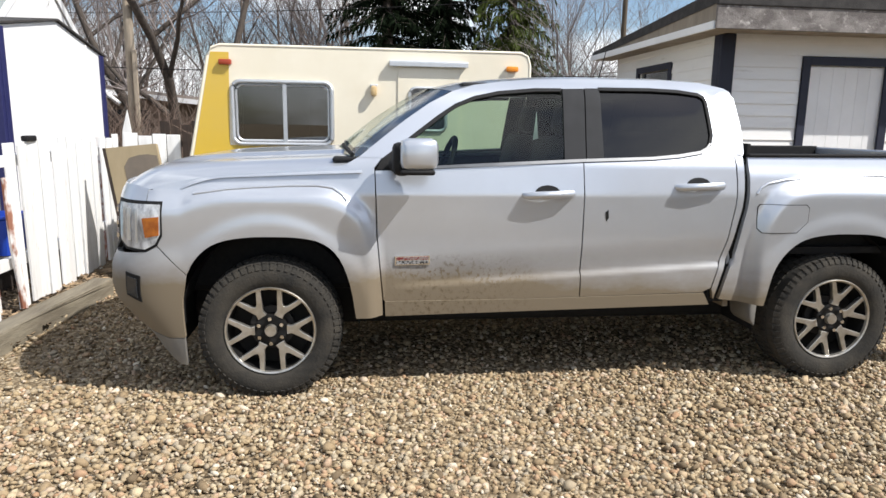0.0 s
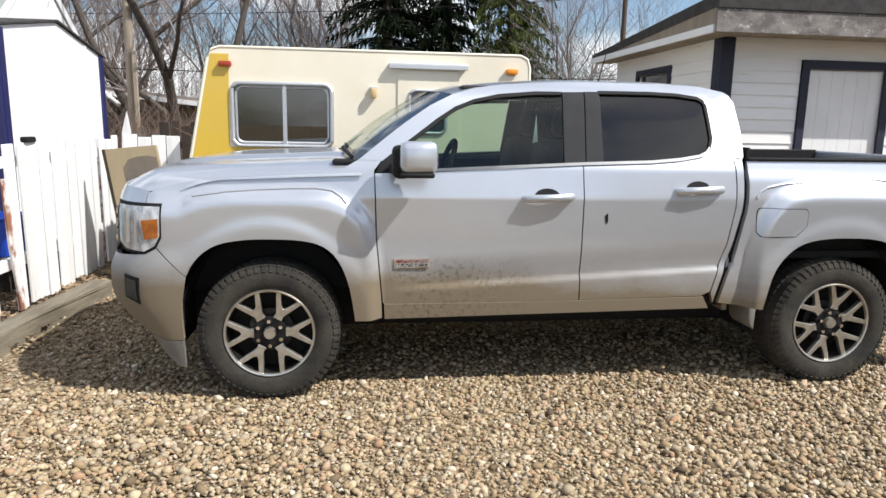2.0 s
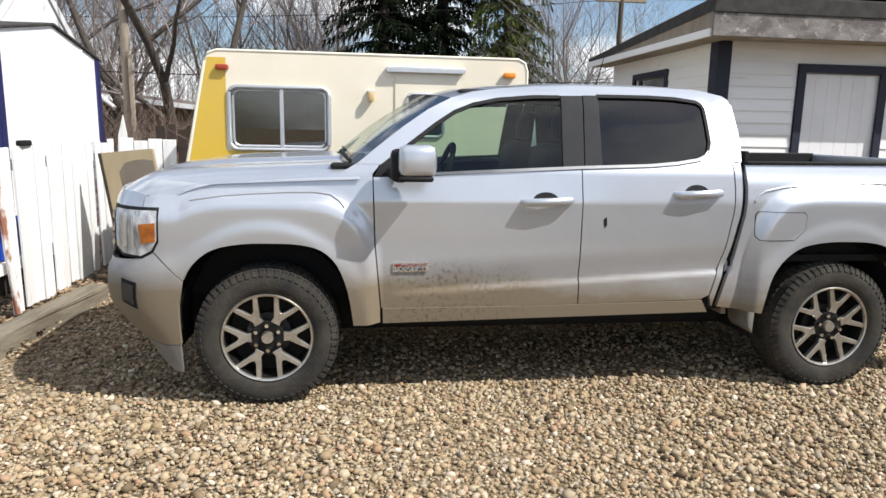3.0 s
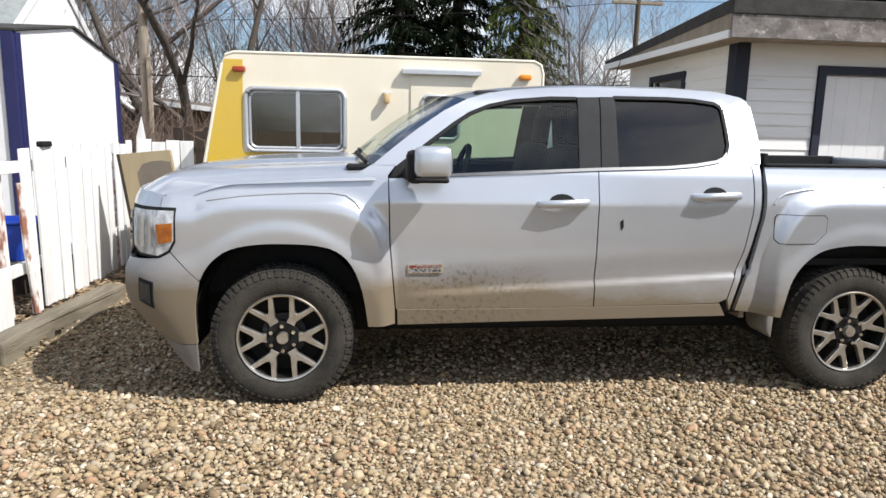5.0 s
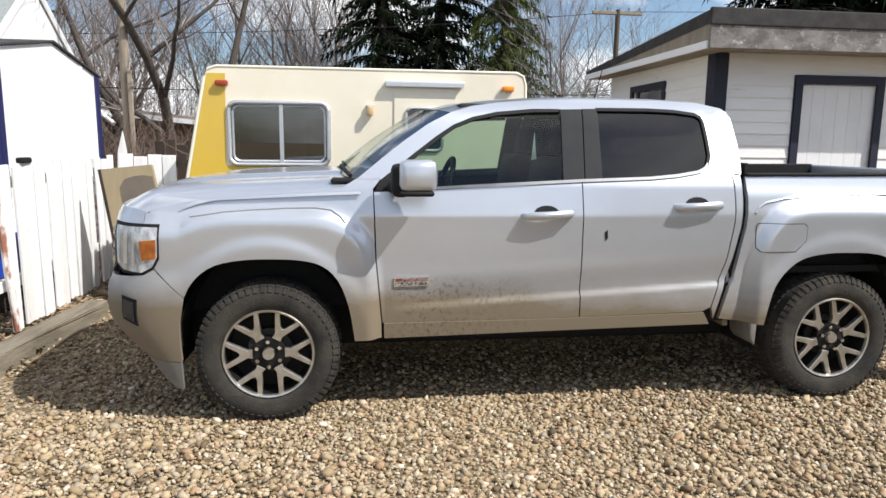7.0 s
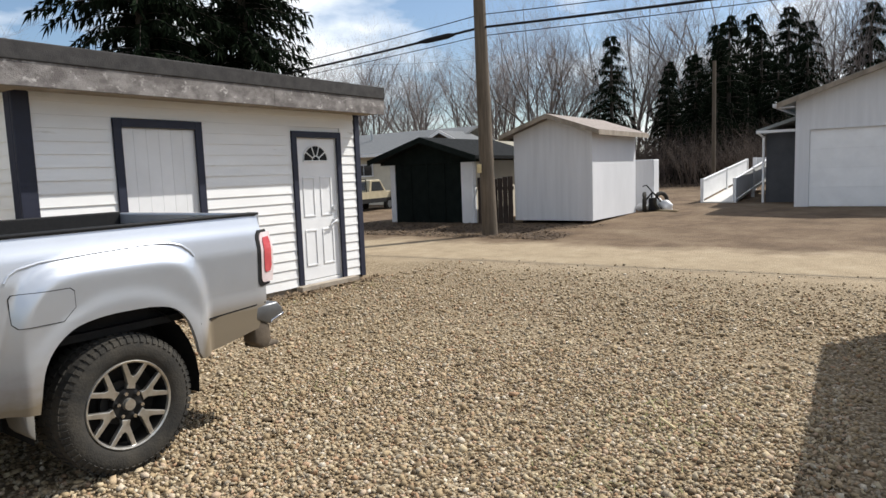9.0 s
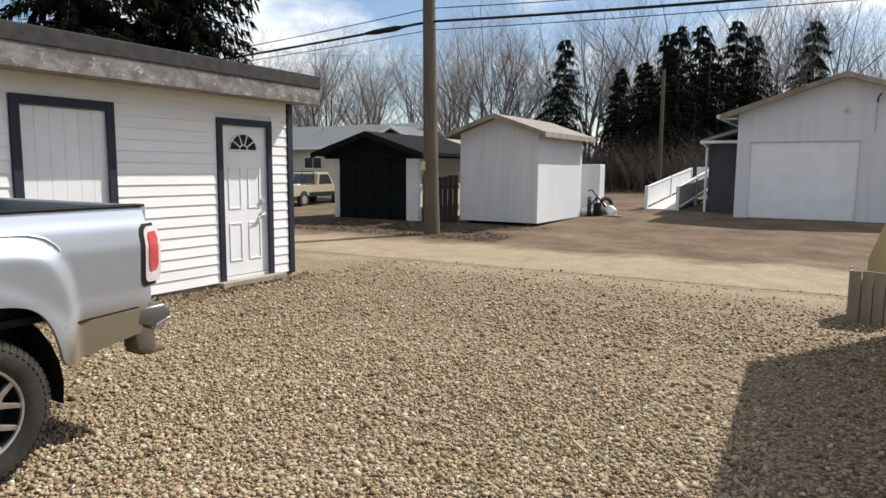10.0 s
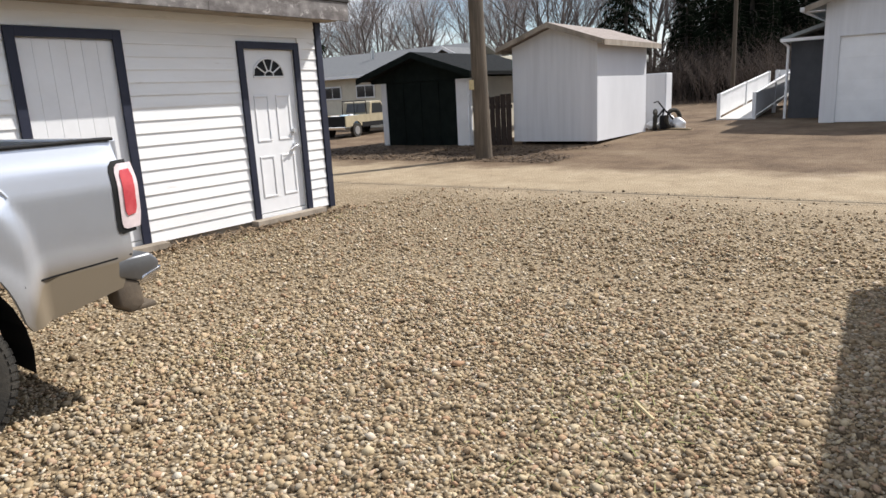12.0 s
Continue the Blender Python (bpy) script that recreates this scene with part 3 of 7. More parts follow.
# ---- the white shed over the alley ----
SX0, SX1, SY0, SY1, SZ = 17.2, 20.37, 3.08, 5.27, 0.26
ym = (SY0 + SY1) / 2
STOP, SAPEX, SPITCH = 2.50, 2.88, 0.34
shed = thing("shed", (18.8, ym, rise(18.8)), "small white plywood shed on skids with brown shingles", "shed")
for x, w in ((SX0, 1), (SX1, -1)):
    part("gable_wall", slab([(x, SY0, SZ), (x, SY0, STOP), (x, ym, SAPEX), (x, SY1, STOP), (x, SY1, SZ)], (w, 0, 0), 0.08), M_shed_white, shed)
part("side_wall", box(SX0 + 0.08, SX1 - 0.08, SY0, SY0 + 0.08, SZ, STOP), M_shed_white, shed)
part("side_wall", box(SX0 + 0.08, SX1 - 0.08, SY1 - 0.08, SY1, SZ, STOP), M_shed_white, shed)
for s in (-1, 1):
    ye = ym + s * 1.36
    za = SAPEX + 0.02
    ze = za - 1.36 * SPITCH
    part("roof", slab([(SX0 - 0.3, ym, za), (SX0 - 0.3, ye, ze), (SX0 - 0.3, ye, ze + 0.06), (SX0 - 0.3, ym, za + 0.07)], (1, 0, 0), SX1 - SX0 + 0.6), M_shingle_brown, shed)
    part("rake_board", slab([(SX0 - 0.32, ym, za - 0.05), (SX0 - 0.32, ye, ze - 0.05), (SX0 - 0.32, ye, ze + 0.06), (SX0 - 0.32, ym, za + 0.065)], (-1, 0, 0), 0.02), M_wood_grey, shed)
    part("eave_board", box(SX0 - 0.3, SX1 + 0.3, ye - 0.012 + s * 0.013, ye + 0.012 + s * 0.013, ze - 0.07, ze + 0.05), M_wood_grey, shed)
    part("skid", box(SX0 + 0.05, SX1 - 0.05, ym + s * 0.85 - 0.05, ym + s * 0.85 + 0.05, rise(17.2) - 0.08, SZ, 0.005), M_dark_wood, shed)
part("panel_joint", box(SX0 - 0.004, SX0 - 0.001, SY0 + 1.22, SY0 + 1.226, SZ, 2.6), M_shed_white, shed)

# ---- dark garage, fence and house beyond ----
barn = thing("garage", (18.7, 7.9, rise(18)), "low garage with black front and dark gable roof", "garage")
bz = rise(17) - 0.03
KX = 17.0
part("front_wall", box(KX, KX + 0.1, 6.42, 6.84, bz, 1.86), M_white_paint, barn)
part("front_wall", box(KX, KX + 0.1, 9.18, 9.36, bz, 1.86), M_white_paint, barn)
part("door", box(KX + 0.02, KX + 0.08, 6.84, 9.18, bz, 1.86, 0.01), M_black_paint, barn, "black double garage door")
for y in (7.42, 8.01, 8.60):
    part("door_batten", box(KX - 0.01, KX + 0.019, y - 0.03, y + 0.03, bz + 0.02, 1.84, 0.004), M_black_paint, barn)
part("gable", slab([(KX - 0.02, 6.2, 1.86), (KX - 0.02, 6.2, 1.95), (KX - 0.02, 7.9, 2.48), (KX - 0.02, 9.7, 1.95), (KX - 0.02, 9.7, 1.86)], (1, 0, 0), 0.08), M_black_paint, barn)
part("side_wall", box(KX + 0.1, 20.4, 6.42, 6.52, bz, 1.9), M_cream_wall, barn)
part("side_wall", box(KX + 0.1, 20.4, 9.26, 9.36, bz - 0.7, 1.9), M_cream_wall, barn)
part("back_wall", box(20.3, 20.4, 6.52, 9.26, bz - 0.7, 2.3), M_cream_wall, barn)
for yo in (6.08, 9.86):
    part("roof", slab([(KX - 0.42, 7.9, 2.50), (KX - 0.42, yo, 1.93), (KX - 0.42, yo, 2.02), (KX - 0.42, 7.9, 2.60)], (1, 0, 0), 4.1), M_roof_black, barn)
    part("rake_board", slab([(KX - 0.44, 7.9, 2.44), (KX - 0.44, yo, 1.86), (KX - 0.44, yo, 2.02), (KX - 0.44, 7.9, 2.60)], (-1, 0, 0), 0.02), M_black_paint, barn)
part("downpipe", tube([(KX - 0.03, 6.46, bz), (KX - 0.03, 6.46, 1.85)], 0.03, 8), M_white_paint, barn)

house = thing("house", (37, 22, rise(34)), "single-storey pale house with a grey roof", "house")
hz = -0.30
part("wall", box(34.0, 41, 13.6, 33, hz, 2.9), M_cream_wall, house)
part("roof", slab([(33.3, 19.0, 2.80), (37.6, 19.0, 4.35), (41.9, 19.0, 2.80), (41.9, 19.0, 2.92), (37.6, 19.0, 4.48), (33.3, 19.0, 2.92)], (0, 1, 0), 15), M_shingle_dull, house)
part("wing_roof", slab([(33.3, 12.6, 2.36), (36.6, 12.6, 3.35), (40, 12.6, 2.36), (40, 12.6, 2.46), (36.6, 12.6, 3.46), (33.3, 12.6, 2.46)], (0, 1, 0), 6.38), M_shingle_sunlit, house, "tan shingle roof with sunlight put into its colour")
part("porch_gable", slab([(33.9, 18.0, 3.30), (33.9, 19.35, 3.98), (33.9, 20.7, 3.30), (33.9, 20.7, 3.42), (33.9, 19.35, 4.11), (33.9, 18.0, 3.42)], (1, 0, 0), 3.2), M_shingle_dull, house)
part("gable_face", slab([(34.1, 18.2, 3.0), (34.1, 18.2, 3.35), (34.1, 19.35, 3.95), (34.1, 20.5, 3.35), (34.1, 20.5, 3.0)], (1, 0, 0), 0.1), M_dark_wood, house)
for a, b in ((18.0, 19.35), (20.7, 19.35)):
    part("rake_board", slab([(33.87, a, 3.27), (33.87, b, 3.95), (33.87, b, 4.13), (33.87, a, 3.44)], (-1, 0, 0), 0.03), M_white_paint, house)
part("eave_board", box(33.26, 33.3, 19.1, 34, 2.76, 2.92), M_white_paint, house)
part("eave_board", box(33.26, 33.3, 12.6, 19.0, 2.32, 2.46), M_white_paint, house)
for y in (24.6, 27.4):
    w = part("window", box(33.94, 34.0, y, y + 1.5, 1.55, 2.35), M_white_paint, house)
    part("pane", box(33.92, 33.94, y + 0.08, y + 0.72, 1.63, 2.27), M_window_dark, w)
    part("pane", box(33.92, 33.94, y + 0.78, y + 1.42, 1.63, 2.27), M_window_dark, w)
part("roof_vent", tube([(36.2, 26.5, 3.8), (36.2, 26.5, 4.6)], 0.09, 8), M_metal, house)

# dark board fence between pole and shed
fence_dark = thing("fence", (17.1, 5.85, rise(17)), "dark brown vertical board fence", "fence")
for i in range(7):
    h = 1.22 + random.uniform(-0.05, 0.05)
    part("board", box(17.1, 17.13, 5.29 + i * 0.158, 5.29 + i * 0.158 + 0.138, rise(17) - 0.02, rise(17) + h, 0.004), M_dark_wood, fence_dark)
part("rail", box(17.13, 17.18, 5.29, 6.40, rise(17) + 0.9, rise(17) + 0.99), M_dark_wood, fence_dark)

# ---- the big white garage ----
BX, BY0, BY1 = 22.3, -0.74, -5.76
bigg = thing("garage", (26, -3.25, rise(24)), "large white gable-fronted garage with a wide door", "garage")
bz = rise(22)
bym = (BY0 + BY1) / 2
DY0, DY1, DZ = -1.09, -3.68, 2.39
BAPEX, BPITCH = 4.02, 0.33


def btop(y):
    return BAPEX - abs(y - bym) * BPITCH


for outline in ([(BX, BY0, bz), (BX, BY0, btop(BY0)), (BX, DY0, btop(DY0)), (BX, DY0, bz)],
                [(BX, DY0, DZ), (BX, DY0, btop(DY0)), (BX, bym, BAPEX), (BX, DY1, btop(DY1)), (BX, DY1, DZ)],
                [(BX, DY1, bz), (BX, DY1, btop(DY1)), (BX, BY1, btop(BY1)), (BX, BY1, bz)]):
    part("wall_panel", slab(outline, (1, 0, 0), 0.12), M_shed_white, bigg)
part("side_wall", box(BX + 0.12, 31, BY0 - 0.12, BY0, bz, btop(BY0)), M_shed_white, bigg)
part("side_wall", box(BX + 0.12, 31, BY1, BY1 + 0.12, bz, btop(BY1)), M_shed_white, bigg)
part("back_wall", box(30.9, 31, BY1 + 0.12, BY0 - 0.12, bz, btop(BY0)), M_shed_white, bigg)
bd = part("garage_door", box(BX + 0.07, BX + 0.11, DY1, DY0, bz + 0.01, DZ), M_white_paint, bigg, "white sectional garage door")
for i in range(4):
    part("door_panel", box(BX + 0.055, BX + 0.07, DY1 + 0.005, DY0 - 0.005, bz + 0.02 + i * 0.52, bz + 0.02 + i * 0.52 + 0.518, 0.003), M_white_paint, bd)
part("door_head", box(BX - 0.012, BX - 0.001, DY1 - 0.06, DY0 + 0.06, DZ, DZ + 0.05), M_shed_white, bigg)
for s in (1, -1):
    yo = bym + s * (abs(BY0 - bym) + 0.42)
    zo = BAPEX + 0.03 - (abs(BY0 - bym) + 0.42) * BPITCH
    part("roof", slab([(BX - 0.35, bym, BAPEX + 0.03), (BX - 0.35, yo, zo), (BX - 0.35, yo, zo + 0.07), (BX - 0.35, bym, BAPEX + 0.11)], (1, 0, 0), 9.4), M_shingle, bigg)
    part("rake_board", slab([(BX - 0.37, bym, BAPEX - 0.03), (BX - 0.37, yo, zo - 0.08), (BX - 0.37, yo, zo + 0.06), (BX - 0.37, bym, BAPEX + 0.10)], (-1, 0, 0), 0.02), M_wood_grey, bigg)
    part("gutter", box(BX - 0.35, 31, yo - 0.05 + s * 0.06, yo + 0.05 + s * 0.06, zo - 0.05, zo + 0.05, 0.01), M_shed_white, bigg)
    part("soffit", slab([(BX - 0.33, yo, zo - 0.07), (BX - 0.33, bym + s * abs(BY0 - bym), zo - 0.07), (BX - 0.001, bym + s * abs(BY0 - bym), zo - 0.07), (BX - 0.001, yo, zo - 0.07)], (0, 0, 1), 0.02), M_shed_white, bigg)
part("wall_bracket", tube([(BX - 0.02, -3.98, 3.35), (BX - 0.12, -3.98, 3.45), (BX - 0.14, -4.05, 3.55)], 0.02, 6), M_black, bigg)
part("conduit", tube([(BX - 0.02, -3.98, 2.6), (BX - 0.02, -3.98, 3.36)], 0.015, 6), M_metal, bigg)
part("wall_lamp", tube([(BX - 0.10, -3.33, 3.18), (BX, -3.33, 3.2)], [0.05, 0.03], 10), M_metal, bigg)
# side porch and ramp
porch = thing("porch", (25.5, -0.2, rise(25)), "shaded lean-to porch with dark wall", "porch")
part("wall", box(24.0, 24.1, -0.72, 0.26, rise(24) - 0.02, 2.42), M_porch_grey, porch, "dark grey porch wall")
part("side_wall", box(24.1, 29.5, 0.16, 0.26, rise(24) - 0.02, 2.42), M_porch_grey, porch)
part("roof", slab([(23.6, -0.72, 2.80), (23.6, 0.48, 2.44), (23.6, 0.48, 2.52), (23.6, -0.72, 2.90)], (1, 0, 0), 6), M_shingle, porch)
part("fascia", box(23.57, 23.599, -0.72, 0.48, 2.42, 2.50), M_white_paint, porch)
part("downpipe", tube([(23.9, 0.32, rise(24)), (23.9, 0.32, 2.3), (23.65, 0.44, 2.44)], 0.035, 8), M_white_paint, porch)
ramp_t = thing("ramp", (26, 1.5, rise(26)), "white-railed wooden access ramp", "ramp")
part("deck", slab([(23.9, 1.16, rise(24) + 0.03), (29, 0.99, 0.98), (29, 1.72, 0.98), (23.9, 2.10, rise(24) + 0.03)], (0, 0, -1), 0.08), M_ramp_deck, ramp_t)
for y0, y1 in ((1.13, 0.97), (2.11, 1.72)):
    part("side_panel", slab([(24.0, y0, rise(24) + 0.10), (29, y1, 1.05), (29, y1, 1.66), (24.0, y0, 1.04)], (0, 1, 0), 0.04), M_white_paint, ramp_t)
    part("top_rail", slab([(24.0, y0 - 0.02, 1.04), (29, y1 - 0.02, 1.66), (29, y1 - 0.02, 1.70), (24.0, y0 - 0.02, 1.08)], (0, 1, 0), 0.08), M_white_paint, ramp_t)
    for x in (24.0, 26.5, 29.0):
        f = (x - 24) / 5
        part("post", box(x - 0.05, x + 0.05, y0 + (y1 - y0) * f - 0.03, y0 + (y1 - y0) * f + 0.07, rise(x) - 0.03, 1.10 + 0.62 * f, 0.005), M_white_paint, ramp_t)
part("landing", box(29.0, 30.6, 0.3, 1.8, 0.88, 0.98), M_ramp_deck, ramp_t)
part("landing_panel", box(30.5, 30.55, 0.3, 1.8, 1.0, 1.75), M_white_paint, ramp_t)
for y in (0.4, 1.7):
    part("post", box(30.4, 30.5, y - 0.05, y + 0.05, rise(30) - 0.03, 1.76, 0.005), M_white_paint, ramp_t)

# ---- utility poles and wires ----
PX, PY = 14.62, 4.62
pole = thing("utility_pole", (PX, PY, rise(PX)), "tall dark wooden utility pole", "utility pole")
part("shaft", tube([(PX, PY - 0.09, rise(PX) - 0.1), (PX, PY - 0.06, 1.2), (PX + 0.01, PY + 0.02, 5.0), (PX + 0.02, PY + 0.08, 9.5)], [0.185, 0.17, 0.138, 0.11], 18), M_pole, pole, smooth=40)
part("tag", box(PX - 0.2, PX - 0.17, PY - 0.02, PY + 0.09, 1.55, 1.75, 0.006), M_straw, pole)


def wire(name, a, b, sag, r, label, lumps=()):
    pts = []
    for i in range(25):
        t = i / 24
        p = Vector(a).lerp(Vector(b), t)
        p.z -= sag * 4 * t * (1 - t)
        pts.append(p)
    rad = [r * (3.2 if any(abs(i / 24 - q) < 0.03 for q in lumps) else 1) for i in range(25)]
    ob = solo(name, tube(pts, rad, 6), M_black, label, "cable")
    return ob



# ---- the pickup ----
TW = 1.885
MID = TW / 2


def paint_material():
    """Silver metallic paint under clear coat, with dried mud and painted-in ground reflection low on the flanks."""
    m = bpy.data.materials.new("silver_metallic_paint")
    m.use_nodes = True
    n, l = m.node_tree.nodes, m.node_tree.links
    b = n["Principled BSDF"]
    co = n.new("ShaderNodeTexCoord").outputs["Object"]
    sep = n.new("ShaderNodeSeparateXYZ")
    l.new(co, sep.inputs[0])

    def tex(scale, detail=6, rough=0.65, stretch=(1, 1, 1)):
        mp = n.new("ShaderNodeMapping")
        mp.inputs["Scale"].default_value = stretch
        l.new(co, mp.inputs[0])
        t = n.new("ShaderNodeTexNoise")
        t.inputs["Scale"].default_value, t.inputs["Detail"].default_value, t.inputs["Roughness"].default_value = scale, detail, rough
        l.new(mp.outputs[0], t.inputs["Vector"])
        return t.outputs[0]

    def rng(src, a, c, lo=0.0, hi=1.0):
        r = n.new("ShaderNodeMapRange")
        r.inputs["From Min"].default_value, r.inputs["From Max"].default_value = a, c
        r.inputs["To Min"].default_value, r.inputs["To Max"].default_value = lo, hi
        l.new(src, r.inputs[0])
        return r.outputs[0]

    def math2(op, a, c):
        x = n.new("ShaderNodeMath")
        x.operation = op
        for i, s in enumerate((a, c)):
            if isinstance(s, float):
                x.inputs[i].default_value = s
            else:
                l.new(s, x.inputs[i])
        return x.outputs[0]

    # a film of road dust and painted-in ground reflection, thicker low down, and spatter thrown up behind the front
    # wheel
    dust_shade = math2("MULTIPLY", math2("POWER", rng(sep.outputs[2], 1.02, 0.47), 1.8), rng(tex(4.0, 6, 0.6, (1, 1, 2.0)), 0.2, 0.75, 0.65, 1.0))
    dust_shade = math2("MULTIPLY", dust_shade, rng(sep.outputs[0], 0.4, 2.6, 1.0, 0.6))
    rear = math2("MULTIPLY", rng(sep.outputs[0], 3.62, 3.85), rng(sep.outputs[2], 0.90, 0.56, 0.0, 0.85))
    dust_shade = math2("MAXIMUM", dust_shade, rear)
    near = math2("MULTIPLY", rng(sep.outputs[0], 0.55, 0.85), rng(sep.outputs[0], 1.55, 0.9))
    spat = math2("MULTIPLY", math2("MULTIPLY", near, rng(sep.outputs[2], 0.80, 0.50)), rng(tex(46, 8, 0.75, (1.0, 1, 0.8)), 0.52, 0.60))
    dirt = math2("MINIMUM", math2("ADD", math2("MULTIPLY", dust_shade, 2.1), math2("MULTIPLY", spat, 0.8)), 0.92)
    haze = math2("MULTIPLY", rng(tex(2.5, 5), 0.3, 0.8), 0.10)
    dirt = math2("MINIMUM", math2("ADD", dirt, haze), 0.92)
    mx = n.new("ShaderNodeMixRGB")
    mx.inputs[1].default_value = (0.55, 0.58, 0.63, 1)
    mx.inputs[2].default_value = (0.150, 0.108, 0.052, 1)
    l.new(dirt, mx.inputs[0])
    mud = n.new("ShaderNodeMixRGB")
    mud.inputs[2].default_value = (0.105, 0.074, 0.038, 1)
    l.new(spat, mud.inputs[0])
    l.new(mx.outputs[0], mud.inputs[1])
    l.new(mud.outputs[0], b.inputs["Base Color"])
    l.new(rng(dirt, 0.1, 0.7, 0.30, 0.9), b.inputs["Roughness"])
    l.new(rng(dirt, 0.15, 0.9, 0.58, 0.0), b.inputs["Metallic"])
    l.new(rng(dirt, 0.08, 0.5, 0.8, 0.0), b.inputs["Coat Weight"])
    b.inputs["Coat Roughness"].default_value = 0.06
    bp = n.new("ShaderNodeBump")
    bp.inputs["Strength"].default_value = 0.35
    bp.inputs["Distance"].default_value = 0.004
    l.new(spat, bp.inputs["Height"])
    l.new(bp.outputs[0], b.inputs["Normal"])
    return m


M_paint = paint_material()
M_rubber = mat("dusty_tyre_rubber", (0.016, 0.015, 0.013), 0.94, col2=(0.046, 0.040, 0.031), scale=7, bump=0.3, bscale=80)
M_rim = mat("machined_alloy", (0.62, 0.60, 0.56), 0.36, 0.9, col2=(0.45, 0.42, 0.36), scale=14, bump=0.05)
M_rim_dark = mat("dark_wheel_pocket", (0.006, 0.006, 0.006), 0.6, col2=(0.012, 0.011, 0.010), scale=12, spec=0.2)
M_disc = mat("dull_brake_disc", (0.035, 0.032, 0.03), 0.6, 0.3, scale=12)
M_glass_front = thin_glass("clear_side_glass", (0.62, 0.74, 0.66), 0.07)
M_glass_dark = thin_glass("privacy_glass", (0.035, 0.038, 0.042), 0.09)
M_glass_screen = thin_glass("windscreen_glass", (0.84, 0.90, 0.86), 0.05)
M_lens = mat("clear_lamp_lens", (0.62, 0.64, 0.66), 0.12, 0.0, col2=(0.22, 0.225, 0.235), scale=26, stretch=(1, 1, 0.45), coat=1.0)
M_amber = mat("amber_lens", (0.50, 0.15, 0.015), 0.15, col2=(0.30, 0.075, 0.008), scale=30, coat=1.0)
M_red_lens = mat("red_lens", (0.58, 0.09, 0.10), 0.15, col2=(0.50, 0.055, 0.07), scale=20, coat=1.0)
M_pink_lens = mat("reversing_lens", (0.78, 0.66, 0.66), 0.15, scale=20, coat=1.0)
M_seat = mat("dark_cloth", (0.02, 0.02, 0.022), 0.9, col2=(0.03, 0.03, 0.032), scale=50, bump=0.2)
M_pillar = mat("satin_dark_applique", (0.018, 0.019, 0.021), 0.62, col2=(0.026, 0.027, 0.030), scale=4, spec=0.15)
M_waist = mat("satin_grey_moulding", (0.22, 0.225, 0.23), 0.4, 0.7, col2=(0.18, 0.183, 0.187), scale=8)
M_grey_plastic = mat("grey_trim_plastic", (0.15, 0.145, 0.135), 0.7, col2=(0.20, 0.185, 0.16), scale=6, bump=0.1)

truck = thing("pickup_truck", (1.6, MID, 0), "dusty silver crew-cab pickup with mud-spattered doors", "pickup truck")
HUBS = (0.0, 3.258)
XK = -0.42


def smooth01(a, b, v):
    t = min(max((v - a) / (b - a), 0.0), 1.0)
    return t * t * (3 - 2 * t)


def lerp_table(table, v):
    if v <= table[0][0]:
        return table[0][1]
    for (a, p), (b, q) in zip(table, table[1:]):
        if v <= b:
            return p + (q - p) * (v - a) / (b - a)
    return table[-1][1]


def flank(x, z):
    """How far in from the outermost line the body side lies."""
    y = 0.03
    if z < 1.11:
        y += 0.055 * (1.11 - z)
        if z < 0.62:
            y += 0.2 * (0.62 - z) ** 2
    else:
        y += 0.20 * (min(z, 1.27) - 1.11) + 0.13 * max(0.0, z - 1.27)
    if x > 2.655 and z > 1.22:
        y += 0.2 * (z - 1.22)
    top = 1.27 if x < 2.655 else 1.40
    if z > top:
        y += (z - top) * 0.33
    for hx in HUBS:
        d = (abs(x - hx) / (0.60 if hx == 0.0 else 0.56)) ** 4 + (abs(z - 0.46) / (0.70 if hx == 0.0 else 0.755)) ** 4
        y -= 0.052 * (1 - smooth01(0.58, 1.08, d))
        r = math.hypot(x - hx, (z - 0.40) * 0.95)
        y -= 0.012 * (1 - smooth01(0.52, 0.60, r))
    if 0.5 < x < 2.62:
        line = 0.612 + 0.055 * (x - 0.6)
        y += (0.018 * (1 - smooth01(line, line + 0.17, z)) - 0.017 * (1 - smooth01(line - 0.022, line, z))) * smooth01(0.6, 0.95, x)
    if x > 4.17:
        y += 1.0 * (x - 4.17) ** 2
    return y


# the plan of the nose, a rounded corner, by its length round the corner
NOSE = []
for i in range(401):
    th = i / 400 * math.pi / 2
    NOSE.append((math.sin(th) ** 0.66, 1 - math.cos(th) ** 0.66))
nose_len = [0.0]
for (a, b), (c, d) in zip(NOSE, NOSE[1:]):
    nose_len.append(nose_len[-1] + math.hypot((c - a) * 0.51, (d - b) * 0.9))
NOSE_DEPTH = ((0.15, 0.16), (0.34, 0.30), (0.44, 0.42), (0.52, 0.50), (0.60, 0.525), (0.72, 0.515), (0.76, 0.49), (0.84, 0.465), (1.06, 0.445), (1.12, 0.43), (1.19, 0.38), (1.25, 0.30))


def body(u, z):
    """A point of the skin: u is x along the side and runs on round the front corner below XK."""
    if u >= XK:
        return Vector((u, flank(u, z), z))
    s = min(XK - u, nose_len[-1] - 1e-6)
    i = max(0, int(np.searchsorted(nose_len, s)) - 1)
    f = (s - nose_len[i]) / (nose_len[i + 1] - nose_len[i])
    a = NOSE[i][0] + (NOSE[i + 1][0] - NOSE[i][0]) * f
    b = NOSE[i][1] + (NOSE[i + 1][1] - NOSE[i][1]) * f
    y0 = flank(XK, z)
    return Vector((XK - lerp_table(NOSE_DEPTH, z) * a, y0 + (MID - y0) * b, z))


NOSE_END = XK - nose_len[-1] + 0.001


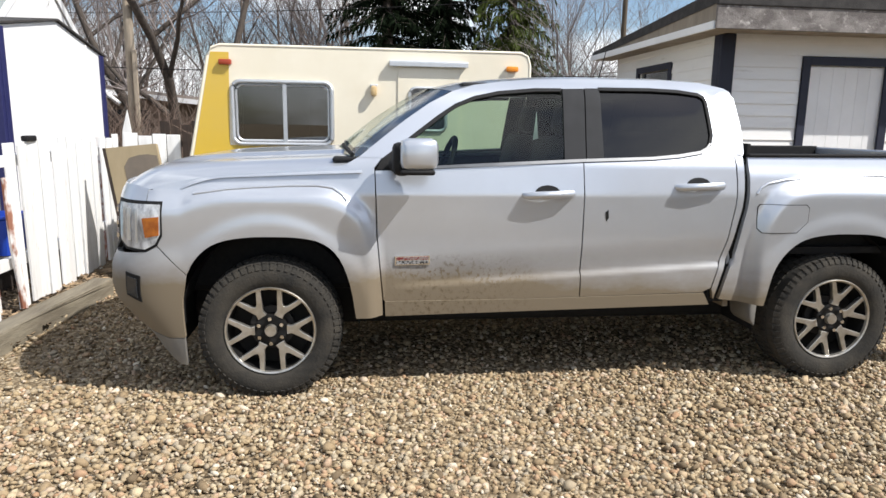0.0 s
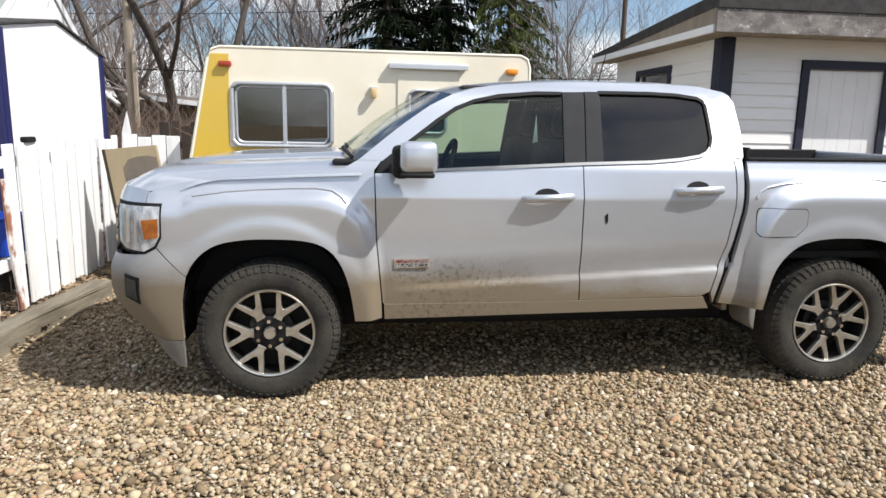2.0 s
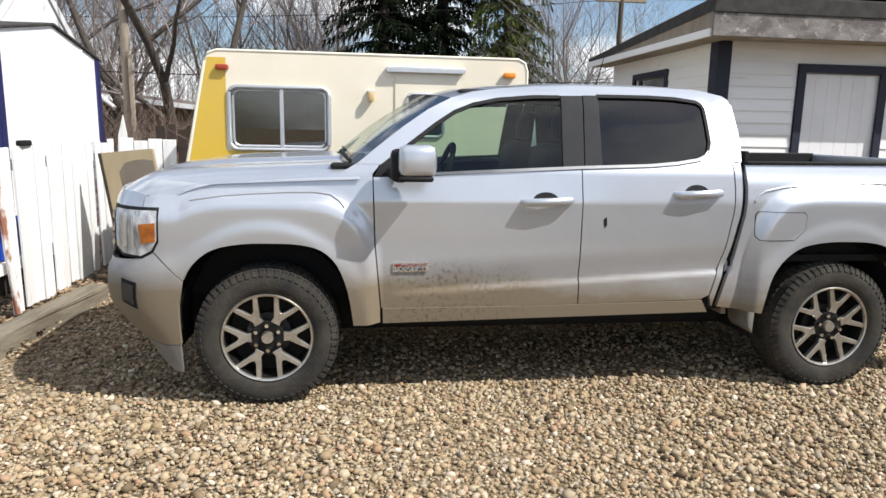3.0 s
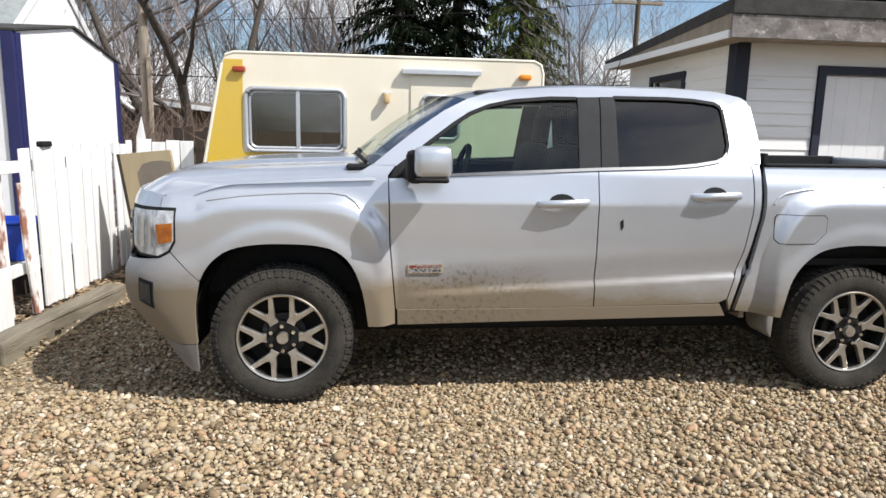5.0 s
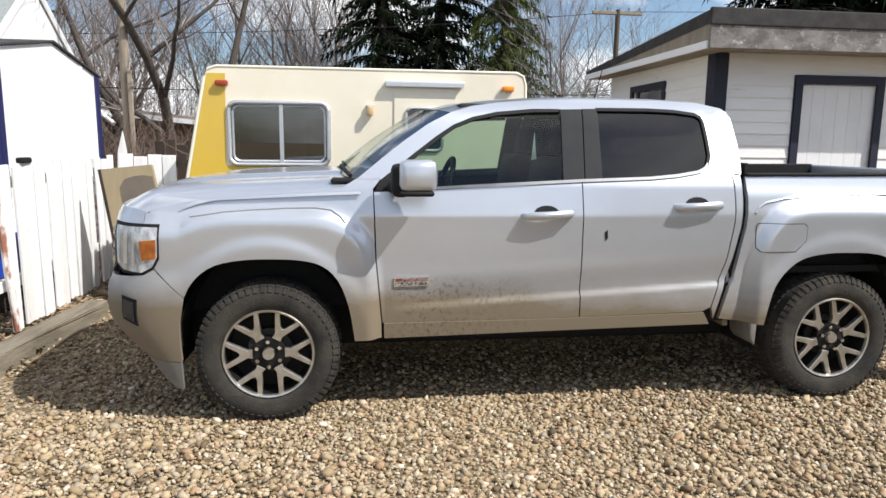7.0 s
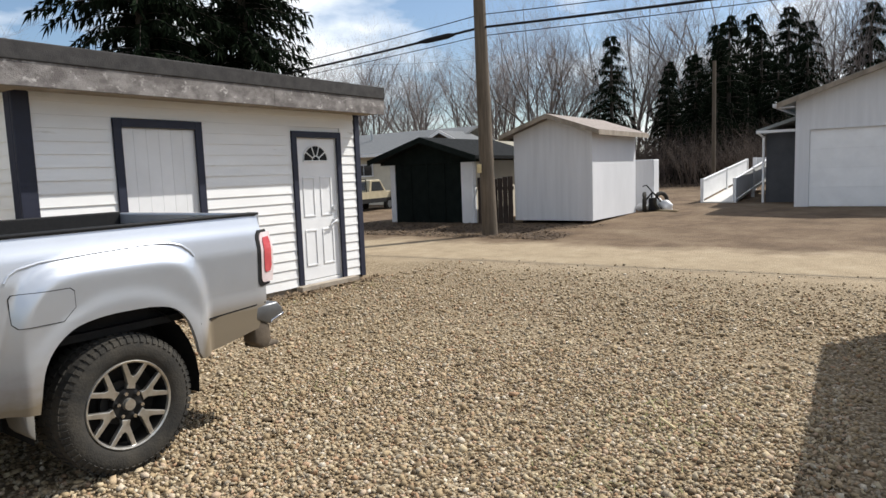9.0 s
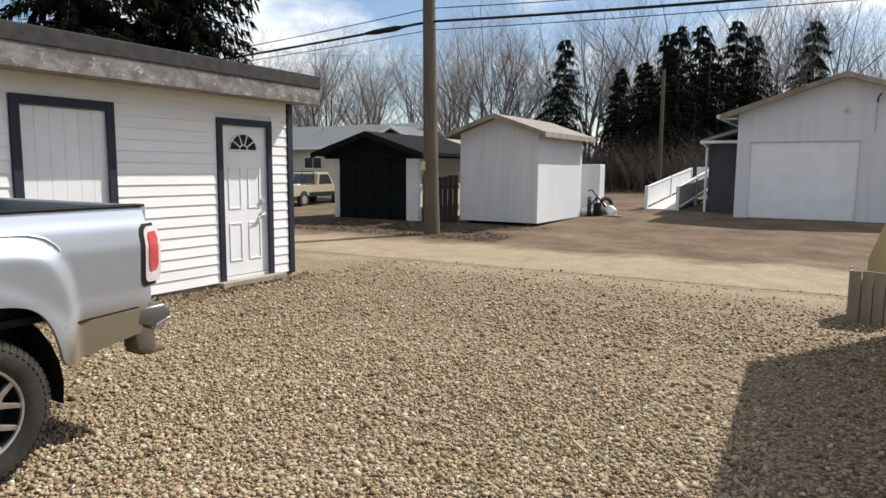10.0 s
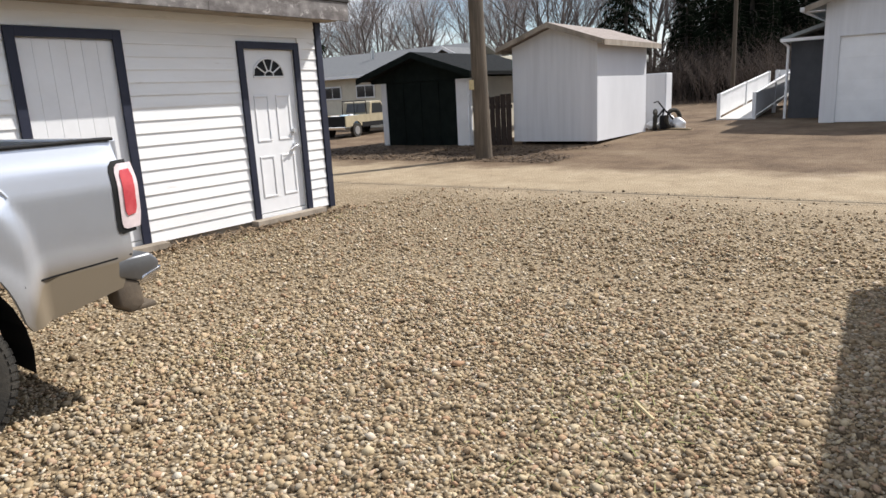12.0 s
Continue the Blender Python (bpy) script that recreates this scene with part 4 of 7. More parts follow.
def mirrored(bm):
    other = bm.copy()
    for v in other.verts:
        v.co.y = TW - v.co.y
    bmesh.ops.reverse_faces(other, faces=other.faces[:])
    return other


def panel(poly, step=0.06, thick=0.03, lift=0.0, place=body):
    """A sheet-metal panel: an outline in (u, z) laid on the skin, with a turned-in edge."""
    bm = bmesh.new()
    vs = [bm.verts.new((u, 0, z)) for u, z in poly]
    bm.faces.new(vs)
    us, zs = [p[0] for p in poly], [p[1] for p in poly]
    for lo, hi, no in ((min(us), max(us), (1, 0, 0)), (min(zs), max(zs), (0, 0, 1))):
        k = int((hi - lo) / step)
        for i in range(1, k + 1):
            c = lo + (hi - lo) * i / (k + 1)
            corners = us if no[0] else zs
            for _ in range(4):
                if min(abs(c - q) for q in corners) < 0.0035:
                    c += 0.0036
            bmesh.ops.bisect_plane(bm, geom=bm.verts[:] + bm.edges[:] + bm.faces[:], plane_co=Vector(no) * c, plane_no=no, dist=1e-5)
    bmesh.ops.triangulate(bm, faces=[f for f in bm.faces if len(f.verts) > 4])
    edge = [e for e in bm.edges if e.is_boundary]
    inward = {}
    for v in bm.verts:
        u, z = v.co.x, v.co.z
        p = place(u, z)
        across, upward = place(u + 0.004, z) - place(u - 0.004, z), place(u, z + 0.004) - place(u, z - 0.004)
        inward[v] = upward.cross(across).normalized()
        v.co = p - inward[v] * lift
    bm.normal_update()
    if sum(f.normal.dot(inward[f.verts[0]]) * f.calc_area() for f in bm.faces) > 0:
        bmesh.ops.reverse_faces(bm, faces=bm.faces[:])
    made = bmesh.ops.extrude_edge_only(bm, edges=edge)
    fresh = [g for g in made["geom"] if isinstance(g, bmesh.types.BMVert)]
    for v in fresh:
        near = min((e.other_vert(v) for e in v.link_edges if e.other_vert(v) in inward), key=lambda o: (o.co - v.co).length)
        v.co += inward[near] * thick
    bmesh.ops.recalc_face_normals(bm, faces=bm.faces[:])
    if sum(f.normal.dot(inward[v]) * f.calc_area() for f in bm.faces for v in f.verts[:1] if v in inward) > 0:
        bmesh.ops.reverse_faces(bm, faces=bm.faces[:])
    return bm


def both_sides(name, bm, material, parent, label="", smooth=60):
    other = mirrored(bm)
    a = part(name, bm, material, parent, label, smooth)
    b = part(name, other, material, parent, label, smooth)
    return a, b


ARCH_KEYS = ((-0.455, 0.35), (-0.44, 0.56), (-0.41, 0.70), (-0.345, 0.80), (-0.25, 0.865), (-0.11, 0.892), (0.04, 0.895), (0.18, 0.887), (0.29, 0.855), (0.37, 0.775), (0.425, 0.63), (0.455, 0.44))
ARCH = []
for i in range(len(ARCH_KEYS) - 1):
    p0, p1, p2, p3 = (Vector(ARCH_KEYS[min(max(i + o, 0), len(ARCH_KEYS) - 1)]) for o in (-1, 0, 1, 2))
    for s in range(3):
        t = s / 3
        q = 0.5 * (2 * p1 + (p2 - p0) * t + (2 * p0 - 5 * p1 + 4 * p2 - p3) * t ** 2 + (3 * p1 - p0 - 3 * p2 + p3) * t ** 3)
        ARCH.append((q.x, q.y))
ARCH.append(ARCH_KEYS[-1])


def hood_z(x):
    return lerp_table(((-0.9, 1.14), (-0.80, 1.17), (-0.70, 1.20), (-0.55, 1.238), (-0.23, 1.265), (0.28, 1.288), (0.6, 1.30)), x)


# fender, bumper and lamps
fender_poly = [(u, z) for u, z in ARCH if u > -0.42] + [(0.60, 0.44), (0.598, 0.52), (0.565, 0.89), (0.556, 1.25), (0.596, 1.303), (0.47, 1.303), (0.40, 1.262), (0.3, 1.247), (0.0, 1.222), (-0.3, 1.198), (-0.5, 1.165), (-0.62, 1.125), (-0.62, 1.075), (-0.535, 1.065), (-0.53, 0.90), (-0.56, 0.85)]
fender = both_sides("fender", panel(fender_poly, 0.022), M_paint, truck)
both_sides("header_panel", panel([(-0.625, 1.075), (-0.625, 1.135), (-0.72, 1.15), (-0.9, 1.152), (NOSE_END, 1.155), (NOSE_END, 1.08)], 0.05), M_paint, truck)
bumper_poly = [(-0.455, 0.35), (-0.44, 0.56), (-0.415, 0.70), (-0.565, 0.845), (-0.62, 0.815), (-0.90, 0.79), (NOSE_END, 0.79), (NOSE_END, 0.40), (-0.80, 0.40), (-0.60, 0.35)]
fog = [(-0.645, 0.688), (-0.735, 0.706), (-0.735, 0.582), (-0.65, 0.548)]
bumpers = both_sides("front_bumper", panel(bumper_poly, 0.03), M_paint, truck)
for s, bmp in enumerate(bumpers):
    rec = panel(fog, 0.05, 0.012, 0.006)
    lampb = panel([(-0.662, 0.673), (-0.722, 0.686), (-0.722, 0.596), (-0.664, 0.572)], 0.05, 0.008, 0.012)
    if s:
        rec2, lamp2 = mirrored(rec), mirrored(lampb)
        rec.free(), lampb.free()
        rec, lampb = rec2, lamp2
    part("fog_lamp_recess", rec, M_black, bmp, smooth=40)
    part("fog_lamp", lampb, M_window_dark, bmp, smooth=40)
both_sides("air_dam", panel([(-0.465, 0.345), (-0.60, 0.345), (-0.80, 0.39), (NOSE_END, 0.39), (NOSE_END, 0.26), (-0.74, 0.26), (-0.62, 0.205), (-0.575, 0.195), (-0.495, 0.185), (-0.482, 0.195)], 0.05, 0.03), M_grey_plastic, truck, "scuffed grey air dam")
lamp_poly = [(-0.535, 1.058), (-0.54, 0.91), (-0.57, 0.858), (-0.63, 0.828), (-0.76, 0.835), (-0.84, 0.87), (-0.86, 1.06)]
for s, hl in enumerate(both_sides("headlight", panel(lamp_poly, 0.04, 0.03, 0.006), M_lens, truck, "clear headlight with amber marker")):
    extra = [("lamp_bezel", panel([(-0.525, 1.075), (-0.53, 0.90), (-0.565, 0.845), (-0.63, 0.815), (-0.77, 0.82), (-0.86, 0.855), (-0.88, 1.078)], 0.04, 0.02, 0.002), M_black),
             ("marker_lens", panel([(-0.543, 1.0), (-0.546, 0.905), (-0.625, 0.89), (-0.64, 0.99)], 0.03, 0.008, 0.010), M_amber),
             ("lamp_reflector", panel([(-0.67, 1.035), (-0.67, 0.86), (-0.685, 0.86), (-0.685, 1.035)], 0.03, 0.008, 0.010), M_alu),
             ("lamp_reflector", panel([(-0.72, 1.035), (-0.72, 0.87), (-0.75, 0.87), (-0.75, 1.035)], 0.03, 0.008, 0.010), M_alu)]
    for nm, bm, mm in extra:
        if s:
            bm2 = mirrored(bm)
            bm.free()
            bm = bm2
        part(nm, bm, mm, hl, smooth=40)
both_sides("grille", panel([(-0.885, 1.075), (-0.87, 0.85), (-0.95, 0.80), (NOSE_END, 0.80), (NOSE_END, 1.075)], 0.06, 0.02, 0.0), M_black, truck, "black grille")
for zz in (0.87, 0.94, 1.01):
    both_sides("grille_bar", panel([(-0.93, zz + 0.012), (-0.93, zz - 0.012), (NOSE_END, zz - 0.012), (NOSE_END, zz + 0.012)], 0.08, 0.02, 0.012), M_chrome, truck)

# bonnet: a crowned skin that rolls over at the sides and the nose
hood_rows = []
for j in range(41):
    y = 0.032 + (TW - 0.064) * j / 40
    yy = min(y, TW - y)
    b = min(max((yy - 0.05) / (MID - 0.05), 0.0), 1.0)
    a = max(1 - (1 - b) ** (1 / 0.66 * 1.0) ** 1.0, 0.0)
    th = math.acos(max(min((1 - b) ** (1 / 0.66), 1), 0))
    xf = XK - 0.43 * math.sin(th) ** 0.66
    row = []
    for i in range(37):
        v = (i / 36) ** 1.6
        x = xf + (0.50 - 0.16 * (1 - abs(y - MID) / MID) - xf) * v
        edge = max(0.0, (abs(y - MID) - 0.60) / (MID - 0.032 - 0.60))
        nose = max(0.0, 1 - (x - xf) / 0.22)
        zc = hood_z(x + 0.0) + 0.02 * (1 - (abs(y - MID) / MID) ** 2)
        bulge = 0.022 * smooth01(0.52, 0.44, abs(y - MID)) * smooth01(-0.75, -0.3, x)
        zz = zc + bulge - 0.072 * edge ** 2.6 - 0.07 * nose ** 2.2 * (1 - 0.4 * edge)
        row.append((x, y, zz))
    hood_rows.append(row)
hb = grid(hood_rows)
bmesh.ops.recalc_face_normals(hb, faces=hb.faces[:])
if sum(f.normal.z for f in hb.faces) < 0:
    bmesh.ops.reverse_faces(hb, faces=hb.faces[:])
part("bonnet", hb, M_paint, truck, smooth=50)

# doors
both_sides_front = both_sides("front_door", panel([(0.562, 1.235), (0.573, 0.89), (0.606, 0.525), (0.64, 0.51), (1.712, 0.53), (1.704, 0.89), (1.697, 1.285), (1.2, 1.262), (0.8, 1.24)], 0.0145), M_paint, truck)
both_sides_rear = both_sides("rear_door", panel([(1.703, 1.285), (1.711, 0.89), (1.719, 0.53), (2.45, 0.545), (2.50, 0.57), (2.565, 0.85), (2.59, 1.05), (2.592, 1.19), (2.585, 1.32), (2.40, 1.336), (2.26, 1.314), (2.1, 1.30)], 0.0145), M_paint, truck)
both_sides("sill", panel([(0.615, 0.435), (0.612, 0.52), (1.4, 0.522), (2.46, 0.54), (2.50, 0.47), (1.4, 0.45)], 0.07, 0.06, 0.006), M_paint, truck, "dust-caked sill")
both_sides("cab_corner", panel([(2.507, 0.565), (2.572, 0.85), (2.597, 1.05), (2.60, 1.19), (2.592, 1.325), (2.635, 1.33), (2.640, 1.19), (2.634, 1.04), (2.593, 0.80), (2.525, 0.50)], 0.03), M_paint, truck)
# black backing added behind the open gap, in place of its shade
both_sides("cab_bed_seal", panel([(2.515, 0.49), (2.585, 0.80), (2.625, 1.04), (2.63, 1.19), (2.62, 1.33), (2.68, 1.33), (2.69, 1.19), (2.685, 1.04), (2.645, 0.80), (2.575, 0.49)], 0.03, 0.01, -0.03), M_rim_dark, truck)

# cab frame above the waist, as bands between the roof line and the window openings
OUT = [(0.47, 1.30), (0.60, 1.405), (0.73, 1.505), (0.86, 1.595), (0.99, 1.662), (1.12, 1.70), (1.28, 1.725), (1.48, 1.742), (1.75, 1.752), (2.0, 1.752), (2.25, 1.754), (2.47, 1.744), (2.60, 1.712)]
INN = [(0.60, 1.30), (0.70, 1.375), (0.80, 1.45), (0.90, 1.525), (1.00, 1.59), (1.11, 1.635), (1.25, 1.665), (1.46, 1.685), (1.75, 1.692), (2.0, 1.692), (2.28, 1.688), (2.42, 1.672), (2.46, 1.636)]


def cab_place(x, z):
    return Vector((x, flank(min(x, 2.6), z) if z < 1.60 else flank(min(x, 2.6), 1.60) + 0.46 * (z - 1.60) + 1.3 * max(0, z - 1.66) ** 1.5 * 2, z))


def band(outer, inner, k=4):
    rows = []
    for (a, b), (c, d) in zip(outer, inner):
        rows.append([cab_place(a + (c - a) * i / k, b + (d - b) * i / k) for i in range(k + 1)])
    bm = grid(rows)
    bm.normal_update()
    if sum(f.normal.y for f in bm.faces) > 0:
        bmesh.ops.reverse_faces(bm, faces=bm.faces[:])
    return bm


both_sides("roof_rail", band(OUT, INN), M_paint, truck)
both_sides("rear_pillar", panel([(2.42, 1.672), (2.447, 1.656), (2.46, 1.636), (2.466, 1.537), (2.468, 1.44), (2.45, 1.388), (2.425, 1.365), (2.39, 1.345), (2.40, 1.338), (2.59, 1.322), (2.635, 1.330), (2.646, 1.345), (2.652, 1.42), (2.652, 1.50), (2.641, 1.60), (2.634, 1.655), (2.622, 1.692), (2.60, 1.712), (2.47, 1.744)], 0.06, 0.03, 0.0, cab_place), M_paint, truck)
both_sides("door_frame", panel([(0.565, 1.24), (0.60, 1.30), (0.66, 1.345), (0.685, 1.245)], 0.05, 0.02, 0.002, cab_place), M_black, truck)
both_sides("waist_moulding", panel([(0.68, 1.238), (1.2, 1.262), (1.70, 1.287), (2.1, 1.302), (2.26, 1.316), (2.38, 1.336), (2.43, 1.36), (2.455, 1.395), (2.445, 1.397), (2.424, 1.372), (2.382, 1.353), (2.26, 1.333), (2.1, 1.318), (1.70, 1.303), (1.2, 1.278), (0.685, 1.253)], 0.1, 0.015, 0.008, cab_place), M_waist, truck, "satin grey waist moulding")
both_sides("centre_pillar", panel([(1.595, 1.298), (1.618, 1.686), (1.742, 1.69), (1.714, 1.302)], 0.06, 0.02, 0.003, cab_place), M_pillar, truck, "satin dark pillar cover")
both_sides("centre_pillar", panel([(1.720, 1.303), (1.749, 1.692), (1.834, 1.693), (1.818, 1.308)], 0.06, 0.02, 0.003, cab_place), M_pillar, truck)
both_sides("side_glass", panel([(0.66, 1.255), (0.64, 1.31), (0.72, 1.39), (0.80, 1.45), (0.90, 1.525), (1.00, 1.59), (1.11, 1.635), (1.25, 1.665), (1.46, 1.685), (1.615, 1.687), (1.605, 1.295), (1.2, 1.275)], 0.08, 0.004, -0.008, cab_place), M_glass_front, truck, "clear side glass")
REAR_GLASS = [(1.815, 1.303), (1.83, 1.691), (2.14, 1.693), (2.30, 1.687), (2.418, 1.671), (2.446, 1.655), (2.458, 1.634), (2.465, 1.537), (2.467, 1.442), (2.449, 1.39), (2.422, 1.367), (2.388, 1.352), (2.26, 1.332), (2.1, 1.316)]
both_sides("side_glass", panel(REAR_GLASS, 0.08, 0.004, -0.008, cab_place), M_glass_dark, truck, "dark privacy glass")


def seal_loop(path, w):
    """A strip of width 2w along a path in (x, z)."""
    left, right = [], []
    for i, p in enumerate(path):
        a, b = path[max(i - 1, 0)], path[min(i + 1, len(path) - 1)]
        d = Vector((b[0] - a[0], b[1] - a[1])).normalized()
        left.append((p[0] - d.y * w, p[1] + d.x * w))
        right.append((p[0] + d.y * w, p[1] - d.x * w))
    return left + right[::-1]


both_sides("glass_seal", panel(seal_loop(REAR_GLASS[1:12], 0.009), 0.09, 0.01, 0.003, cab_place), M_black, truck)
both_sides("glass_seal", panel([(0.64, 1.31), (0.72, 1.392), (0.90, 1.527), (1.00, 1.592), (1.11, 1.637), (1.25, 1.667), (1.46, 1.687), (1.61, 1.689), (1.61, 1.672), (1.46, 1.668), (1.25, 1.648), (1.12, 1.62), (1.01, 1.575), (0.91, 1.508), (0.73, 1.372), (0.655, 1.30)], 0.09, 0.01, 0.003, cab_place), M_black, truck)

# roof, windscreen and rear window
roof_rows = []
for i, (x, z) in enumerate(OUT[4:] + [(2.630, 1.668)]):
    y0 = cab_place(x, z).y
    row = []
    for j in range(25):
        t = j / 24
        y = y0 + (TW - 2 * y0) * t
        c = 1 - abs(2 * t - 1) ** 2.6
        row.append((x - (0.10 * c if i < 3 else 0) * (1 - i / 3), y, z + 0.035 * c))
    roof_rows.append(row)
rb = grid(roof_rows)
bmesh.ops.recalc_face_normals(rb, faces=rb.faces[:])
if sum(f.normal.z for f in rb.faces) < 0:
    bmesh.ops.reverse_faces(rb, faces=rb.faces[:])
part("roof", rb, M_paint, truck, smooth=50)
screen_rows = []
for i in range(9):
    t = i / 8
    x, z = 0.50 + (0.985 - 0.50) * t, 1.29 + (1.665 - 1.29) * t + 0.03 * math.sin(math.pi * t)
    y0 = cab_place(x, z).y + 0.01
    screen_rows.append([(x - 0.20 * (1 - abs(2 * j / 16 - 1) ** 2.2) * (1 - 0.45 * t), y0 + (TW - 2 * y0) * j / 16, z + 0.03 * t * (1 - abs(2 * j / 16 - 1) ** 2)) for j in range(17)])
part("windscreen", grid(screen_rows), M_glass_screen, truck, "clear windscreen", smooth=60)
back = []
for i in range(7):
    t = i / 6
    x, z = 2.628 + 0.02 * t, 1.668 + (1.34 - 1.668) * t
    y0 = cab_place(min(x, 2.6), z).y
    back.append([(x + 0.02 * (1 - abs(2 * j / 12 - 1) ** 2), y0 + (TW - 2 * y0) * j / 12, z + 0.035 * (1 - t) * (1 - abs(2 * j / 12 - 1) ** 2.6)) for j in range(13)])
part("rear_window", grid(back), M_glass_dark, truck, smooth=60)
cowl = bmesh.new()
for j in range(7):
    y = 0.12 + j * 0.235
    box(0.36 - 0.10 * (1 - abs(y + 0.11 - MID) / MID), 0.54, y, y + 0.232, 1.275, 1.30, 0.01, cowl)
part("cowl", cowl, M_black, truck)
for y0, y1 in ((0.2, 0.75), (0.85, 1.45)):
    part("wiper", tube([(0.44, y0, 1.312), (0.40, (y0 + y1) / 2, 1.338), (0.38, y1, 1.348)], 0.012, 6), M_black, truck)
part("aerial", tube([(2.28, 1.62, 1.73), (2.36, 1.62, 2.06)], [0.006, 0.003], 6), M_black, truck)

# load bed
bed_poly = [(2.56, 0.50), (2.63, 0.80), (2.668, 1.04), (2.673, 1.19), (2.667, 1.325), (3.4, 1.332), (4.255, 1.335), (4.260, 1.215), (4.205, 1.205), (4.200, 0.90), (4.260, 0.895), (4.265, 0.77), (4.185, 0.60), (3.90, 0.545), (3.72, 0.52)] + [(3.258 + u, z) for u, z in reversed(ARCH) if z > 0.5] + [(2.805, 0.47)]
both_sides("bed_side", panel(bed_poly, 0.022), M_paint, truck)
both_sides("bed_lower_seam", panel([(3.715, 0.735), (4.255, 0.765), (4.255, 0.757), (3.715, 0.727)], 0.1, 0.004, 0.001), M_black, truck)
tails = both_sides("tail_light", panel([(4.222, 1.180), (4.228, 1.205), (4.245, 1.220), (4.325, 1.222), (4.338, 1.15), (4.338, 0.97), (4.325, 0.898), (4.245, 0.896), (4.228, 0.905), (4.222, 0.925)], 0.02, 0.05, 0.008), M_pink_lens, truck, "red tail light with pale border and black edge")
for s, tl in enumerate(tails):
    for nm, poly, lift, mm in (("red_lens", [(4.244, 1.165), (4.252, 1.188), (4.300, 1.192), (4.312, 1.15), (4.312, 1.0), (4.300, 0.968), (4.256, 0.962), (4.246, 0.985)], 0.013, M_red_lens),
                               ("surround", [(4.196, 1.185), (4.203, 1.215), (4.222, 1.236), (4.30, 1.240), (4.30, 0.880), (4.222, 0.872), (4.203, 0.882), (4.196, 0.910)], 0.004, M_black)):
        bm = panel(poly, 0.03, 0.02, lift)
        if s:
            bm2 = mirrored(bm)
            bm.free()
            bm = bm2
        part(nm, bm, mm, tl, smooth=40)
both_sides("rail_cap", slab([(2.67, 0.078, 1.325), (4.265, 0.078, 1.336), (4.265, 0.078, 1.352), (2.67, 0.078, 1.342)], (0, 1, 0), 0.09, bevel=0.005), M_black, truck)
both_sides("bed_liner", slab([(2.69, 0.15, 0.80), (4.245, 0.15, 0.80), (4.245, 0.15, 1.34), (2.69, 0.15, 1.338)], (0, 1, 0), 0.03), M_black, truck)
# second black sheet added deeper in the gap to keep it dark
both_sides("cab_gap_seal", slab([(2.49, 0.10, 0.48), (2.74, 0.10, 0.48), (2.74, 0.10, 1.31), (2.60, 0.10, 1.31)], (0, 1, 0), 0.02), M_black, truck)
part("bed_floor", box(2.69, 4.245, 0.1, TW - 0.1, 0.76, 0.80), M_black, truck)
part("bed_front", box(2.665, 2.69, 0.1, TW - 0.1, 0.76, 1.40, 0.005), M_black, truck)
part("cab_back", box(2.60, 2.63, 0.09, TW - 0.09, 0.45, 1.34), M_paint, truck)
tg = part("tailgate", box(4.250, 4.300, 0.12, TW - 0.12, 0.80, 1.345, 0.012), M_paint, truck)
part("tailgate_handle", box(4.295, 4.320, MID - 0.13, MID + 0.13, 1.14, 1.22, 0.008), M_black, tg)
rbmp = bmesh.new()
box(4.275, 4.445, 0.16, TW - 0.16, 0.56, 0.72, 0.03, rbmp)
part("rear_bumper", rbmp, M_chrome, truck, "chrome rear step bumper", smooth=40)
for s in (0, 1):
    pieces = (("bumper_corner", slab([(4.17, 0.05, 0.745), (4.35, 0.05, 0.75), (4.395, 0.05, 0.70), (4.39, 0.05, 0.645), (4.27, 0.05, 0.615), (4.17, 0.05, 0.655)], (0, 1, 0), 0.13, bevel=0.014), M_waist),
              ("bumper_strip", slab([(4.28, 0.046, 0.614), (4.395, 0.046, 0.643), (4.40, 0.046, 0.670), (4.29, 0.046, 0.638)], (0, 1, 0), 0.135, bevel=0.006), M_chrome),
              ("bumper_bracket", slab([(4.15, 0.06, 0.665), (4.28, 0.06, 0.61), (4.29, 0.06, 0.49), (4.22, 0.06, 0.455), (4.16, 0.06, 0.50)], (0, 1, 0), 0.13, bevel=0.012), M_dusty),
              ("bumper_step", box(4.20, 4.36, 0.07, 0.24, 0.455, 0.483, 0.01), M_dusty))
    for nm, bm, mm in pieces:
        if s:
            bm2 = mirrored(bm)
            bm.free()
            bm = bm2
        part(nm, bm, mm, truck, smooth=40)

for line in ([(-0.36, 1.115), (-0.2, 1.138), (-0.06, 1.148), (0.12, 1.156), (0.26, 1.157), (0.34, 1.145), (0.39, 1.11), (0.42, 1.07)],
             [(2.715, 1.12), (2.74, 1.155), (2.78, 1.178), (2.89, 1.20), (3.15, 1.215), (3.44, 1.226), (3.58, 1.222), (3.66, 1.20), (3.71, 1.16), (3.735, 1.12)]):
    fine = []
    for (a, b), (c, d) in zip(line, line[1:]):
        fine += [body(a + (c - a) * i / 4, b + (d - b) * i / 4) for i in range(4)]
    both_sides("swage_line", tube([p - Vector((0, 0.001, 0)) for p in fine], 0.0075, 8), M_paint, truck)
# fuel flap, mirror, handles, badge
flap = [(2.728, 1.045), (2.740, 1.060), (2.985, 1.062), (3.004, 1.045), (3.006, 0.965), (2.945, 0.905), (2.752, 0.903), (2.732, 0.925)]
mid_x, mid_z = 2.868, 0.985
gap_line = [(mid_x + (u - mid_x) * 1.028, mid_z + (z - mid_z) * 1.05) for u, z in flap]
part("fuel_flap_gap", panel(gap_line, 0.012, 0.004, 0.002), M_pillar, truck)
